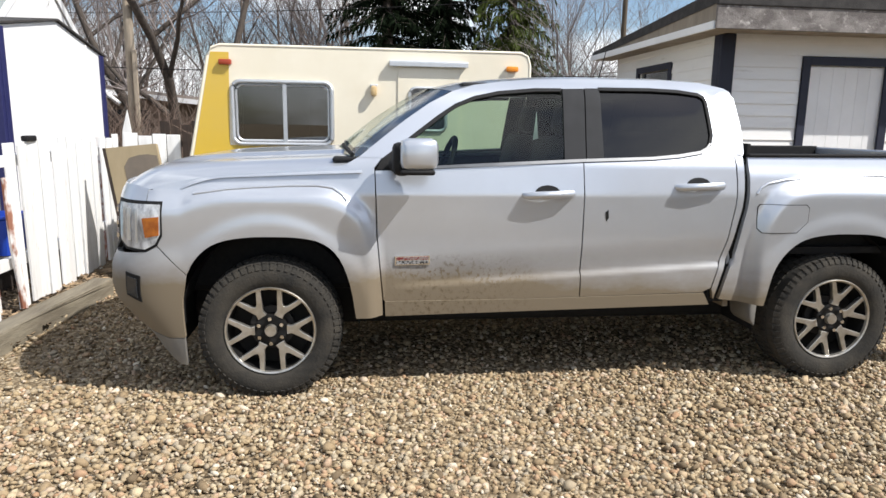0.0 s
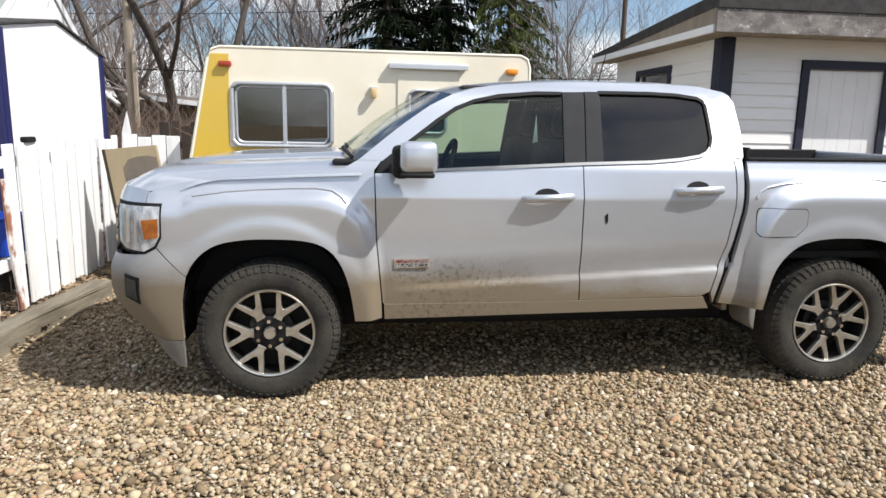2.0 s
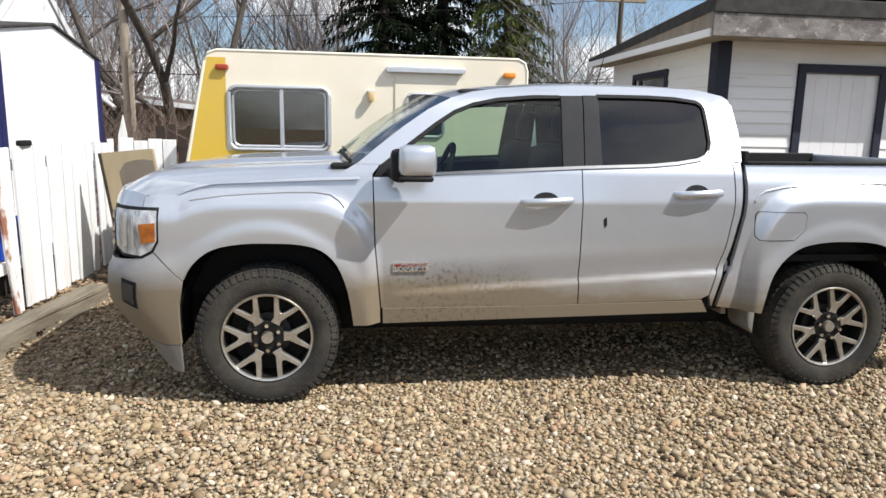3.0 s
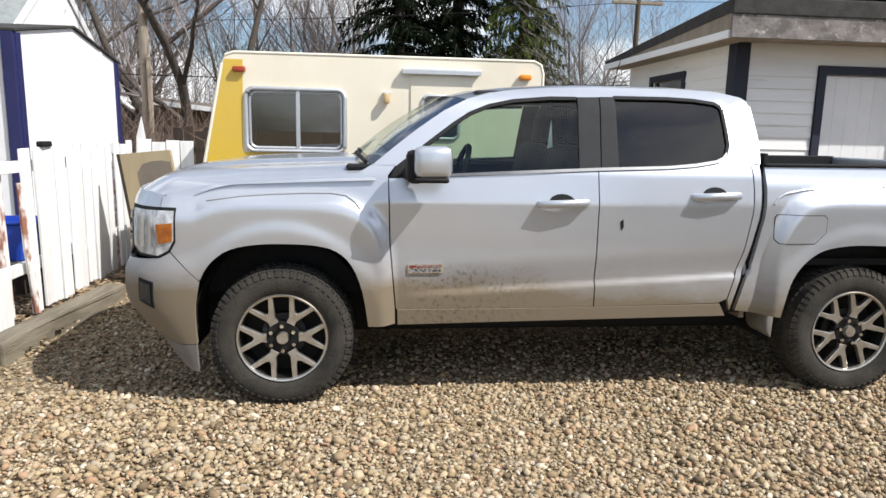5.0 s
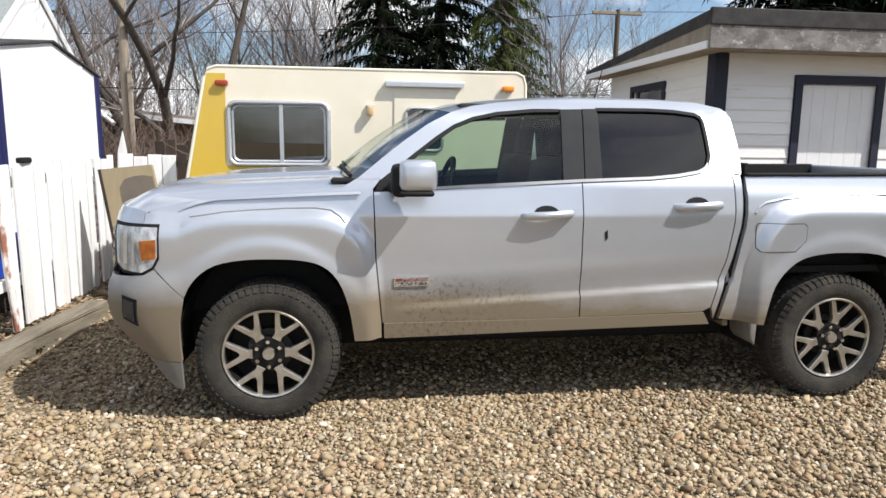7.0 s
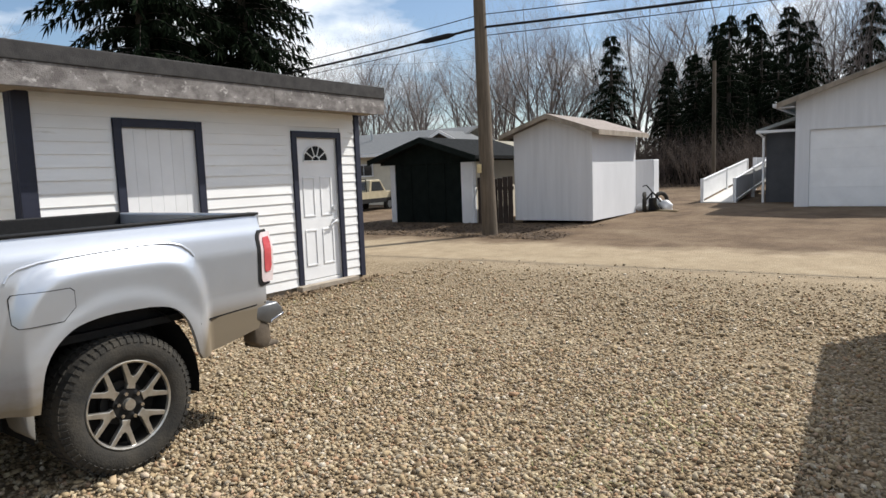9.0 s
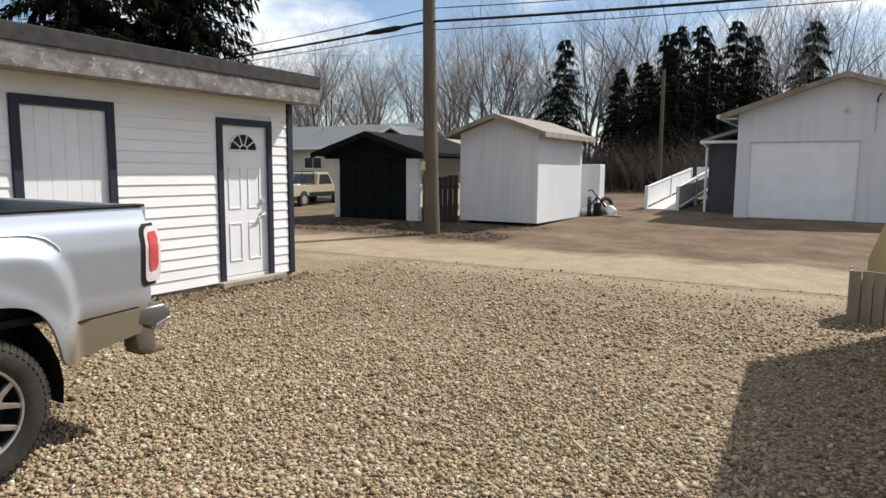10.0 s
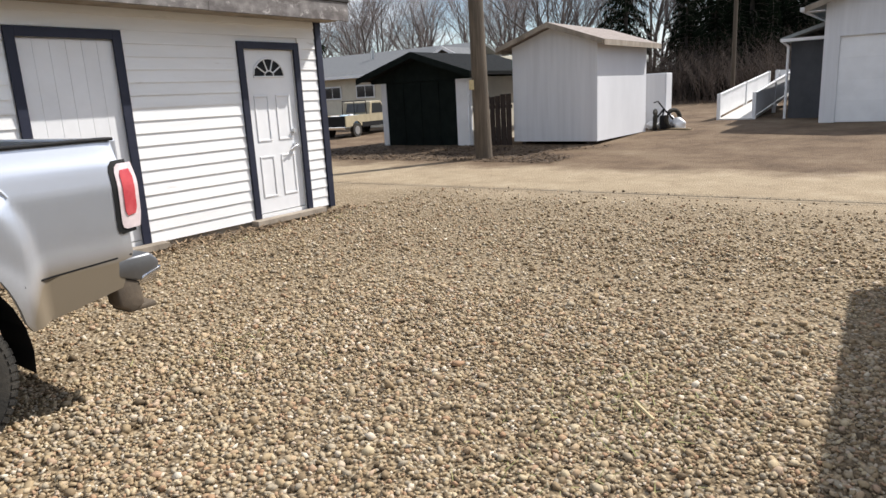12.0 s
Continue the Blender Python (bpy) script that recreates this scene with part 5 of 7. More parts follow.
part("fuel_flap", panel(flap, 0.012, 0.003, 0.004), M_paint, truck, smooth=38)
mir = bmesh.new()
box(0.675, 0.865, -0.215, -0.04, 1.250, 1.408, 0.038, mir)
for v in mir.verts:
    v.co.x += 0.10 * (v.co.y + 0.03) * -0.3
    v.co.z += 0.02 * (v.co.x - 0.66)
mirror_far = mirrored(mir)
low = bmesh.new()
box(0.68, 0.853, -0.205, -0.03, 1.230, 1.258, 0.012, low)
box(0.645, 0.735, -0.165, -0.01, 1.222, 1.388, 0.03, low)
tube([(0.69, -0.03, 1.26), (0.66, 0.05, 1.265)], 0.035, 10, low)
low_far = mirrored(low)
for bm, lo in ((mir, low), (mirror_far, low_far)):
    mo = part("door_mirror", bm, M_paint, truck, "silver door mirror with black base", smooth=45)
    part("mirror_base", lo, M_black, mo, smooth=45)
for x0, zc in ((1.365, 1.112), (2.235, 1.158)):
    hb2 = bmesh.new()
    tube([(x0, flank(x0, zc) + 0.005, zc - 0.002), (x0 + 0.02, flank(x0, zc) - 0.033, zc - 0.002), (x0 + 0.13, flank(x0, zc) - 0.042, zc + 0.004), (x0 + 0.255, flank(x0, zc) - 0.03, zc + 0.008), (x0 + 0.27, flank(x0, zc) + 0.005, zc + 0.008)], [0.016, 0.022, 0.021, 0.021, 0.018], 10, hb2)
    other = mirrored(hb2)
    part("door_handle", hb2, M_paint, truck, smooth=60)
    part("door_handle", other, M_paint, truck, smooth=60)
    cup = panel([(x0 + 0.13 + 0.072 * math.cos(math.pi * i / 8), zc + 0.008 + (0.044 if i <= 8 else 0.030) * math.sin(math.pi * i / 8)) for i in range(16)], 0.04, 0.003, 0.002)
    cup2 = mirrored(cup)
    part("handle_cup", cup, M_black, truck)
    part("handle_cup", cup2, M_black, truck)
badge = part("badge", panel([(0.665, 0.775), (0.665, 0.725), (0.855, 0.73), (0.855, 0.78)], 0.06, 0.006, 0.007), M_chrome, truck, "small chrome-edged emblem")
part("badge_face", panel([(0.673, 0.770), (0.673, 0.754), (0.848, 0.758), (0.848, 0.774)], 0.06, 0.003, 0.010), mat("dark_red_enamel", (0.16, 0.02, 0.02), 0.4, col2=(0.25, 0.2, 0.19), scale=90, low=0.48, high=0.52), badge)
part("badge_face", panel([(0.673, 0.749), (0.673, 0.731), (0.848, 0.736), (0.848, 0.754)], 0.06, 0.003, 0.010), mat("dark_enamel", (0.03, 0.03, 0.03), 0.4, col2=(0.3, 0.3, 0.3), scale=90, low=0.48, high=0.52), badge)
part("door_scuff", panel([(1.828, 1.015), (1.845, 1.03), (1.85, 0.985), (1.838, 0.965), (1.832, 0.985)], 0.05, 0.002, 0.002), M_black, truck)
both_sides("mud_flap", slab([(2.74, 0.06, 0.50), (2.80, 0.06, 0.47), (2.795, 0.06, 0.33), (2.765, 0.06, 0.37)], (0, 1, 0), 0.22, bevel=0.006), M_grey_plastic, truck, "dusty mud flap")

# underbody, wheel housings and cabin
part("underbody", box(-0.60, 3.6, 0.50, TW - 0.50, 0.27, 0.52, 0.03), M_black, truck)
part("floor_pan", box(0.46, 2.62, 0.11, TW - 0.11, 0.49, 0.57), M_black, truck)
part("engine_block", box(-0.62, 0.46, 0.34, TW - 0.34, 0.52, 1.12, 0.04), M_black, truck)
for hx in HUBS:
    for s in (0, 1):
        rows = []
        for i in range(17):
            a = math.pi * (-0.06 + 1.12 * i / 16)
            rows.append([(hx + 0.475 * math.cos(a), y if not s else TW - y, 0.40 + 0.52 * math.sin(a)) for y in (0.075, 0.2, 0.42)])
        part("wheel_housing", grid(rows), M_black, truck)
        part("wheel_housing_wall", slab([(hx - 0.5, 0.42 if not s else TW - 0.42, 0.46), (hx - 0.5, 0.42 if not s else TW - 0.42, 0.93), (hx + 0.5, 0.42 if not s else TW - 0.42, 0.93), (hx + 0.5, 0.42 if not s else TW - 0.42, 0.46)], (0, 1 if not s else -1, 0), 0.01), M_black, truck)
    part("axle", tube([(hx, 0.3, 0.37), (hx, TW - 0.3, 0.37)], 0.05, 10), M_black, truck)
dash = part("dashboard", slab([(0.60, 0.14, 0.95), (0.52, 0.14, 1.27), (0.80, 0.14, 1.285), (0.96, 0.14, 1.20), (0.92, 0.14, 0.90)], (0, 1, 0), TW - 0.28, bevel=0.02), M_black, truck, "dark dashboard")
wheel_pts = [(0.985 + 0.06 * math.cos(a), 0.52 + 0.185 * math.sin(a), 1.225 + 0.175 * math.cos(a)) for a in [2 * math.pi * i / 24 for i in range(25)]]
part("steering_wheel", tube(wheel_pts, 0.017, 8), M_black, truck, smooth=60)
for sy in (0.50, TW - 0.50):
    st = bmesh.new()
    box(1.12, 1.64, sy - 0.26, sy + 0.26, 0.62, 0.85, 0.05, st)
    box(1.52, 1.70, sy - 0.25, sy + 0.25, 0.80, 1.42, 0.06, st, Matrix.Rotation(radians(12), 4, "Y"))
    box(1.66, 1.77, sy - 0.13, sy + 0.13, 1.43, 1.62, 0.04, st, Matrix.Rotation(radians(10), 4, "Y"))
    part("front_seat", st, M_seat, truck, "dark cloth seat", smooth=50)
rs = bmesh.new()
box(2.0, 2.45, 0.2, TW - 0.2, 0.65, 0.88, 0.05, rs)
box(2.40, 2.56, 0.2, TW - 0.2, 0.85, 1.45, 0.06, rs)
for sy in (0.5, TW - 0.5):
    box(2.46, 2.55, sy - 0.13, sy + 0.13, 1.45, 1.58, 0.03, rs)
part("rear_seat", rs, M_seat, truck, smooth=50)
part("headlining", box(1.05, 2.55, 0.30, TW - 0.30, 1.69, 1.715, 0.01), M_seat, truck)
both_sides("door_lining", slab([(0.62, 0.095, 0.56), (2.58, 0.095, 0.56), (2.58, 0.095, 1.27), (1.6, 0.095, 1.25), (0.64, 0.095, 1.21)], (0, 1, 0), 0.03), M_seat, truck)
part("rear_view_mirror", box(0.90, 0.93, MID - 0.12, MID + 0.12, 1.55, 1.62, 0.012), M_black, truck)
part("hanging_pennant", slab([(1.47, 0.30, 1.40), (1.50, 0.30, 1.41), (1.485, 0.30, 1.56)], (0, 1, 0), 0.004), M_white_paint, truck, "white triangular pennant")

# wheels
WR = 0.382


def lathe(profile, hx, flip, seg=48):
    rows = []
    for y, r in profile:
        rows.append([(hx + r * math.cos(2 * math.pi * k / seg), y if not flip else TW - y, 0.378 + r * math.sin(2 * math.pi * k / seg)) for k in range(seg)])
    bm = grid(rows, close=True)
    bmesh.ops.recalc_face_normals(bm, faces=bm.faces[:])
    return bm


def arm(poly, ang, hx, flip, y0, depth):
    """A plate in the wheel's plane; poly in (along, across) turned by ang."""
    ca, sa = math.cos(ang), math.sin(ang)
    pts = [(hx + r * ca - t * sa, y0 + dy if not flip else TW - y0 - dy, 0.378 + r * sa + t * ca) for r, t, dy in poly]
    return slab(pts, (0, 1 if not flip else -1, 0), depth, bevel=0.003)


SPOKE = ((0.084, -0.025), (0.110, -0.021), (0.128, -0.030), (0.226, -0.080), (0.229, -0.054), (0.160, -0.014), (0.150, 0.0),
         (0.160, 0.014), (0.229, 0.054), (0.226, 0.080), (0.128, 0.030), (0.110, 0.021), (0.084, 0.025))
for hx in HUBS:
    for flip in (False, True):
        spin = 0.02 if hx == 0.0 else 0.28
        w = part("wheel", lathe([(0.025, 0.236), (0.020, 0.240), (0.022, 0.228), (0.05, 0.222), (0.14, 0.212), (0.15, 0.03)], hx, flip), M_rim_dark, truck, "two-tone alloy wheel with six split spokes", smooth=40)
        part("rim_lip", lathe([(0.030, 0.226), (0.016, 0.229), (0.012, 0.238), (0.018, 0.243), (0.03, 0.243)], hx, flip), M_rim, w, smooth=40)
        part("tyre", lathe([(0.028, 0.238), (0.014, 0.25), (0.006, 0.275), (0.002, 0.30), (0.004, 0.325), (0.010, 0.345), (0.020, 0.360), (0.038, 0.372), (0.07, 0.376), (0.15, 0.378), (0.22, 0.376), (0.25, 0.368), (0.27, 0.345), (0.28, 0.30), (0.27, 0.25), (0.25, 0.236)], hx, flip, 64), M_rubber, w, "dusty all-terrain tyre", smooth=35)
        tread = bmesh.new()
        for k in range(58):
            a = 2 * math.pi * (k + 0.5 * 0) / 58
            for yy, off, wd in ((0.030, 0.0, 0.05), (0.095, 0.5, 0.055), (0.16, 0.0, 0.055), (0.225, 0.5, 0.05)):
                aa = a + off * 2 * math.pi / 58
                m = Matrix.Translation((hx, 0, 0.378)) @ Matrix.Rotation(-aa, 4, "Y") @ Matrix.Translation((0.374 if 0.05 < yy < 0.2 else 0.366, (yy + wd / 2 - 0.01) if not flip else TW - (yy + wd / 2 - 0.01), 0)) @ Matrix.Diagonal((0.018, wd, 0.027, 1))
                bmesh.ops.create_cube(tread, size=1.0, matrix=m)
        for k in range(58):
            aa = 2 * math.pi * k / 58
            m = Matrix.Translation((hx, 0, 0.378)) @ Matrix.Rotation(-aa, 4, "Y") @ Matrix.Translation((0.350, 0.016 if not flip else TW - 0.016, 0)) @ Matrix.Rotation(0.5 if not flip else -0.5, 4, "Z") @ Matrix.Diagonal((0.03, 0.014, 0.020, 1))
            bmesh.ops.create_cube(tread, size=1.0, matrix=m)
        part("tread", tread, M_rubber, w)
        for k in range(6):
            ang = spin + k * math.pi / 3
            part("spoke", arm([(r, t, 0.012 + 0.012 * (1 - r / 0.226)) for r, t in SPOKE], ang, hx, flip, 0.012, 0.030), M_rim, w)
            la = ang + math.pi / 6
            px, pz = hx + 0.068 * math.cos(la), 0.378 + 0.068 * math.sin(la)
            part("lug_nut", tube([(px, 0.010 if not flip else TW - 0.010, pz), (px, 0.055 if not flip else TW - 0.055, pz)], [0.011, 0.015], 6), M_chrome, w)
        part("hub_disc", tube([(hx, 0.036 if not flip else TW - 0.036, 0.378), (hx, 0.08 if not flip else TW - 0.08, 0.378)], 0.088, 24), M_rim_dark, w)
        part("hub_cap", tube([(hx, 0.014 if not flip else TW - 0.014, 0.378), (hx, 0.045 if not flip else TW - 0.045, 0.378)], [0.030, 0.036], 20), M_rim, w, smooth=40)
        part("brake_disc", tube([(hx, 0.10 if not flip else TW - 0.10, 0.378), (hx, 0.12 if not flip else TW - 0.12, 0.378)], 0.12, 32), M_disc, w, smooth=40)
for name, dz, sag, r, lumps in (("power_cable", 4.78, 0.5, 0.028, ()), ("power_cable", 5.06, 0.62, 0.010, ()), ("power_cable", 4.60, 0.45, 0.008, ())):
    lab = "thick black overhead cable between poles" if r > 0.02 else "thin black overhead wire between poles"
    wire(name, (PX, PY, dz), (PX, 40, dz), sag, r, lab)
    wire(name, (PX, PY, dz), (PX, -31, dz), sag, r, lab)
part("cable_splice", tube([(PX, PY + 0.7, 4.735), (PX, PY + 0.9, 4.725), (PX, PY + 1.5, 4.70), (PX, PY + 1.75, 4.695)], [0.03, 0.065, 0.06, 0.03], 8), M_black, pole)
for x, y, h, lab in ((8.08, 16.0, 5.35, "grey wooden power pole with a crossarm"), (32.0, 3.63, 5.4, "thin grey wooden pole"), (-3.44, 9.0, 6.5, "pale weathered wooden pole")):
    p = thing("utility_pole", (x, y, rise(x)), lab, "utility pole")
    part("shaft", tube([(x, y, rise(x) - 0.1), (x + 0.02, y, rise(x) + h)], [0.085, 0.065] if "pale" in lab else [0.09, 0.07], 12), M_pole_pale if "pale" in lab else M_pole, p, smooth=40)
    if "crossarm" in lab:
        part("crossarm", box(x - 0.75, x + 0.75, y - 0.05, y + 0.05, h - 0.14, h - 0.05, 0.01), M_pole_pale, p)
        for dx in (-0.65, -0.3, 0.35, 0.65):
            part("insulator", tube([(x + dx, y, h - 0.05), (x + dx, y, h + 0.06)], [0.02, 0.03], 8), M_metal, p)
    if "pale" in lab:
        part("splint", box(x + 0.07, x + 0.14, y - 0.13, y - 0.07, 0, 2.65, 0.008), M_pole_pale, p)
wire("power_cable", (-20, 9.05, 3.0), (8, 9.9, 2.55), 0.35, 0.009, "thin black overhead wire between poles")
wire("power_cable", (-20, 14, 4.1), (8.08, 16, 5.3), 0.6, 0.008, "thin black overhead wire between poles")
wire("power_cable", (8.08, 16, 5.3), (40, 19, 9), 0.6, 0.008, "thin black overhead wire between poles")

# ---- the camper ----
CY = 2.70
M_cream = mat("cream_fibreglass", (0.80, 0.74, 0.60), 0.4, col2=(0.74, 0.67, 0.52), scale=1.4, bump=0.04, bscale=12, coat=0.2)
M_yellow = mat("faded_yellow_gelcoat", (0.66, 0.44, 0.035), 0.4, col2=(0.60, 0.41, 0.07), scale=1.2, coat=0.2)
M_orange = mat("orange_marker", (0.85, 0.28, 0.02), 0.3, scale=20)
M_red_marker = mat("red_marker", (0.35, 0.05, 0.02), 0.3, scale=20)
camper = thing("camper_trailer", (0.6, 3.7, 0), "cream and yellow fibreglass camper trailer", "camper")
WIN = (-0.615, 0.225, 1.295, 1.815)
outline = [(-1.13, 0.55), (-0.825, 2.04), (-0.79, 2.105), (-0.72, 2.13), (1.95, 2.13), (2.01, 2.10), (2.035, 2.03), (2.05, 0.55)]


def camper_wall(y0, y1):
    """One long side as plates round the window opening."""
    bm = bmesh.new()
    x0, x1, z0, z1 = WIN
    xl = lambda z: -1.13 + (z - 0.55) / (2.04 - 0.55) * 0.305
    w = (0, 1, 0)
    slab([(xl(0.55), y0, 0.55), (xl(z0), y0, z0), (2.044, y0, z0), (2.05, y0, 0.55)], w, y1 - y0, bm)
    slab([(xl(z0), y0, z0), (xl(z1), y0, z1), (x0, y0, z1), (x0, y0, z0)], w, y1 - y0, bm)
    slab([(x1, y0, z0), (x1, y0, z1), (2.04, y0, z1), (2.044, y0, z0)], w, y1 - y0, bm)
    slab([(xl(z1), y0, z1), (-0.825, y0, 2.04), (-0.79, y0, 2.105), (-0.72, y0, 2.13), (1.95, y0, 2.13), (2.01, y0, 2.10), (2.035, y0, 2.03), (2.04, y0, z1)], w, y1 - y0, bm)
    return bm


part("side_wall", camper_wall(CY, CY + 0.04), M_cream, camper)
part("side_wall", slab([(x, CY + 1.96, z) for x, z in outline], (0, 1, 0), 0.04), M_cream, camper)
shell = grid([[(x, y, z) for x, z in outline] for y in (CY + 0.001, CY + 1.99)])
part("end_and_roof_skin", shell, M_cream, camper, smooth=35)
rim_pts = [(x, CY + 0.005, z) for x, z in outline]
part("edge_moulding", tube(rim_pts, 0.013, 8), M_cream, camper, smooth=50)
part("floor", box(-1.1, 2.03, CY + 0.02, CY + 1.98, 0.5, 0.56), M_wood_grey, camper)
part("yellow_panel", slab([(-0.80, CY - 0.003, 2.07), (-0.645, CY - 0.003, 2.07), (-0.665, CY - 0.003, 1.272), (0.34, CY - 0.003, 1.268), (0.40, CY - 0.003, 0.58), (-1.10, CY - 0.003, 0.58)], (0, 1, 0), 0.003), M_yellow, camper, "faded yellow side panel")
wi = bmesh.new()


def round_rect(x0, x1, z0, z1, r, y, n=5):
    out = []
    for cx, cz, a0 in ((x1 - r, z1 - r, 0), (x0 + r, z1 - r, 90), (x0 + r, z0 + r, 180), (x1 - r, z0 + r, 270)):
        for i in range(n + 1):
            a = radians(a0 + 90 * i / n)
            out.append((cx + r * math.cos(a), y, cz + r * math.sin(a)))
    return out


rr = round_rect(WIN[0] - 0.012, WIN[1] + 0.012, WIN[2] - 0.012, WIN[3] + 0.012, 0.07, CY - 0.006)
tube(rr + [rr[0]], 0.020, 8, wi)
rr2 = round_rect(WIN[0] + 0.02, WIN[1] - 0.02, WIN[2] + 0.02, WIN[3] - 0.02, 0.06, CY + 0.004)
tube(rr2 + [rr2[0]], 0.011, 6, wi)
cw = part("window", wi, M_alu, camper, "aluminium-framed sliding window", smooth=50)
part("window_divider", box(-0.195, -0.160, CY - 0.012, CY + 0.012, WIN[2], WIN[3], 0.003), M_alu, cw)
part("pane", box(WIN[0], -0.196, CY + 0.012, CY + 0.016, WIN[2], WIN[3]), thin_glass("camper_glass", (0.30, 0.32, 0.33), 0.16), cw)
part("pane", box(-0.160, WIN[1], CY + 0.018, CY + 0.022, WIN[2], WIN[3]), bpy.data.materials["camper_glass"], cw)
part("curtain", box(-0.58, -0.22, CY + 0.25, CY + 0.27, 1.2, 1.8, 0.004), M_seat, cw)
part("camper_bunk", box(-0.9, 0.1, CY + 0.5, CY + 1.9, 0.56, 1.05, 0.03), M_seat, camper)
part("far_window", box(-0.1, 0.22, CY + 1.93, CY + 1.955, 1.3, 1.75, 0.005), M_window_dark, camper)
cdoor = part("door", slab(round_rect(0.825, 1.385, 0.62, 1.975, 0.05, CY - 0.012), (0, 1, 0), 0.011), M_cream, camper, "cream entry door with a small window")
part("door_window_frame", tube(round_rect(0.93, 1.265, 1.42, 1.80, 0.06, CY - 0.016) + [round_rect(0.93, 1.265, 1.42, 1.80, 0.06, CY - 0.016)[0]], 0.017, 8), M_alu, cdoor, smooth=50)
part("door_pane", slab(round_rect(0.935, 1.26, 1.425, 1.795, 0.055, CY - 0.018), (0, 1, 0), 0.005), M_window_dark, cdoor)
part("door_latch", box(0.87, 0.91, CY - 0.04, CY - 0.013, 1.15, 1.25, 0.006), M_chrome, cdoor)
gut = bmesh.new()
box(0.745, 1.455, CY - 0.05, CY - 0.002, 2.0, 2.035, 0.006, gut)
box(0.745, 1.455, CY - 0.058, CY - 0.05, 1.985, 2.022, 0.002, gut)
part("rain_gutter", gut, M_alu, camper, "dull aluminium rain gutter")
for x, zc, mm in ((-0.675, 1.985, M_red_marker), (1.865, 1.985, M_orange)):
    mk = part("marker_light", box(x - 0.055, x + 0.055, CY - 0.045, CY - 0.002, zc - 0.024, zc + 0.024, 0.012), mm, camper, smooth=40)
part("porch_light", box(0.58, 0.635, CY - 0.075, CY - 0.002, 1.72, 1.81, 0.018), mat("amber_glass_shade", (0.62, 0.44, 0.22), 0.35, scale=10), camper, "small amber porch light", smooth=40)
part("porch_light_base", box(0.575, 0.64, CY - 0.03, CY - 0.001, 1.80, 1.825, 0.006), M_alu, camper)
part("roof_rail_trim", box(0.3, 1.9, CY + 0.3, CY + 0.4, 2.13, 2.165, 0.008), mat("rusty_brown_metal", (0.12, 0.05, 0.03), 0.7, scale=14), camper)
part("chassis", box(-1.4, 2.0, CY + 0.3, CY + 1.7, 0.38, 0.498, 0.01), M_black, camper)
for yy in (CY + 0.06, CY + 1.74):
    wl2 = tube([(0.7, yy, 0.31), (0.7, yy + 0.2, 0.31)], 0.31, 24)
    part("wheel", wl2, M_rubber, camper, smooth=40)
part("drawbar", tube([(-1.3, CY + 1.0, 0.42), (-2.0, CY + 1.0, 0.42)], 0.04, 8), M_black, camper)
for x in (-0.9, 1.85):
    part("corner_leg", tube([(x, CY + 0.4, -0.02), (x, CY + 0.4, 0.45)], 0.025, 8), M_metal, camper)
part("drawbar_jack", tube([(-1.95, CY + 1.0, -0.02), (-1.95, CY + 1.0, 0.6)], 0.03, 8), M_metal, camper)

# ---- fence, timber edging and the pale building ----
fence = thing("picket_fence", (-2.1, 2.8, 0), "peeling white picket fence with broken pickets", "fence")
y = 1.80
k = 0
while y < 4.0:
    w = random.uniform(0.125, 0.15)
    h = 1.30 + random.uniform(-0.035, 0.03)
    z0 = random.uniform(0.0, 0.06)
    lean = Matrix.Rotation(radians(random.uniform(-1.3, 1.3)), 4, "X") @ Matrix.Rotation(radians(random.uniform(-7, 5)), 4, "Z")
    shift = random.uniform(-0.012, 0.012)
    part("picket", box(-2.112 + shift, -2.09 + shift, y, y + w, z0, h, 0.004, turn=lean), M_picket, fence)
    gap = 0.085 if k in (3, 9) else random.uniform(0.018, 0.042)
    y += w + gap
    k += 1
x = -2.0
while x < -1.55:
    part("picket", box(x, x + 0.135, 4.03, 4.055, 0.02, 1.33 + random.uniform(-0.02, 0.02), 0.004), M_picket, fence)
    x += 0.145
for yy, hh in ((1.22, 0.52), (1.36, 0.47)):
    part("broken_picket", box(-2.11, -2.085, yy, yy + 0.13, -0.01, hh, 0.004, turn=Matrix.Rotation(radians(-3), 4, "X")), M_picket, fence)
for z0 in (1.12, 0.36):
    part("rail", box(-2.165, -2.118, 0.2, 4.0, z0, z0 + 0.085, 0.005), M_picket, fence)
M_peeled = mat("peeling_post", (0.30, 0.13, 0.08), 0.85, col2=(0.74, 0.71, 0.68), scale=6, low=0.45, high=0.55, bump=0.4, stretch=(2, 2, 0.7))
part("post", box(-2.24, -2.166, 1.57, 1.65, -0.05, 1.34, 0.006, turn=Matrix.Rotation(radians(1.5), 4, "X")), M_peeled, fence, "red-brown post with peeling white paint")
part("post", box(-2.24, -2.168, 3.9, 3.98, -0.05, 1.3, 0.006), M_peeled, fence)
part("leaning_stick", tube([(-2.08, 1.70, 1.05), (-2.07, 1.72, 0.55), (-2.06, 1.77, 0.06)], [0.022, 0.03, 0.026], 8), M_peeled, fence)
part("post_cap", box(-2.13, -2.07, 2.10, 2.25, 1.30, 1.345, 0.012), M_black, fence, "black rag on the pickets")
offcut = thing("board_offcut", (-2.1, 4.3, 0), "white pointed board standing behind the fence", "board")
part("board", slab([(-2.16, 4.25, 0), (-2.08, 4.25, 0), (-1.99, 4.25, 1.36), (-2.02, 4.25, 1.58), (-2.08, 4.25, 1.36)], (0, 1, 0), 0.02), M_picket, offcut)

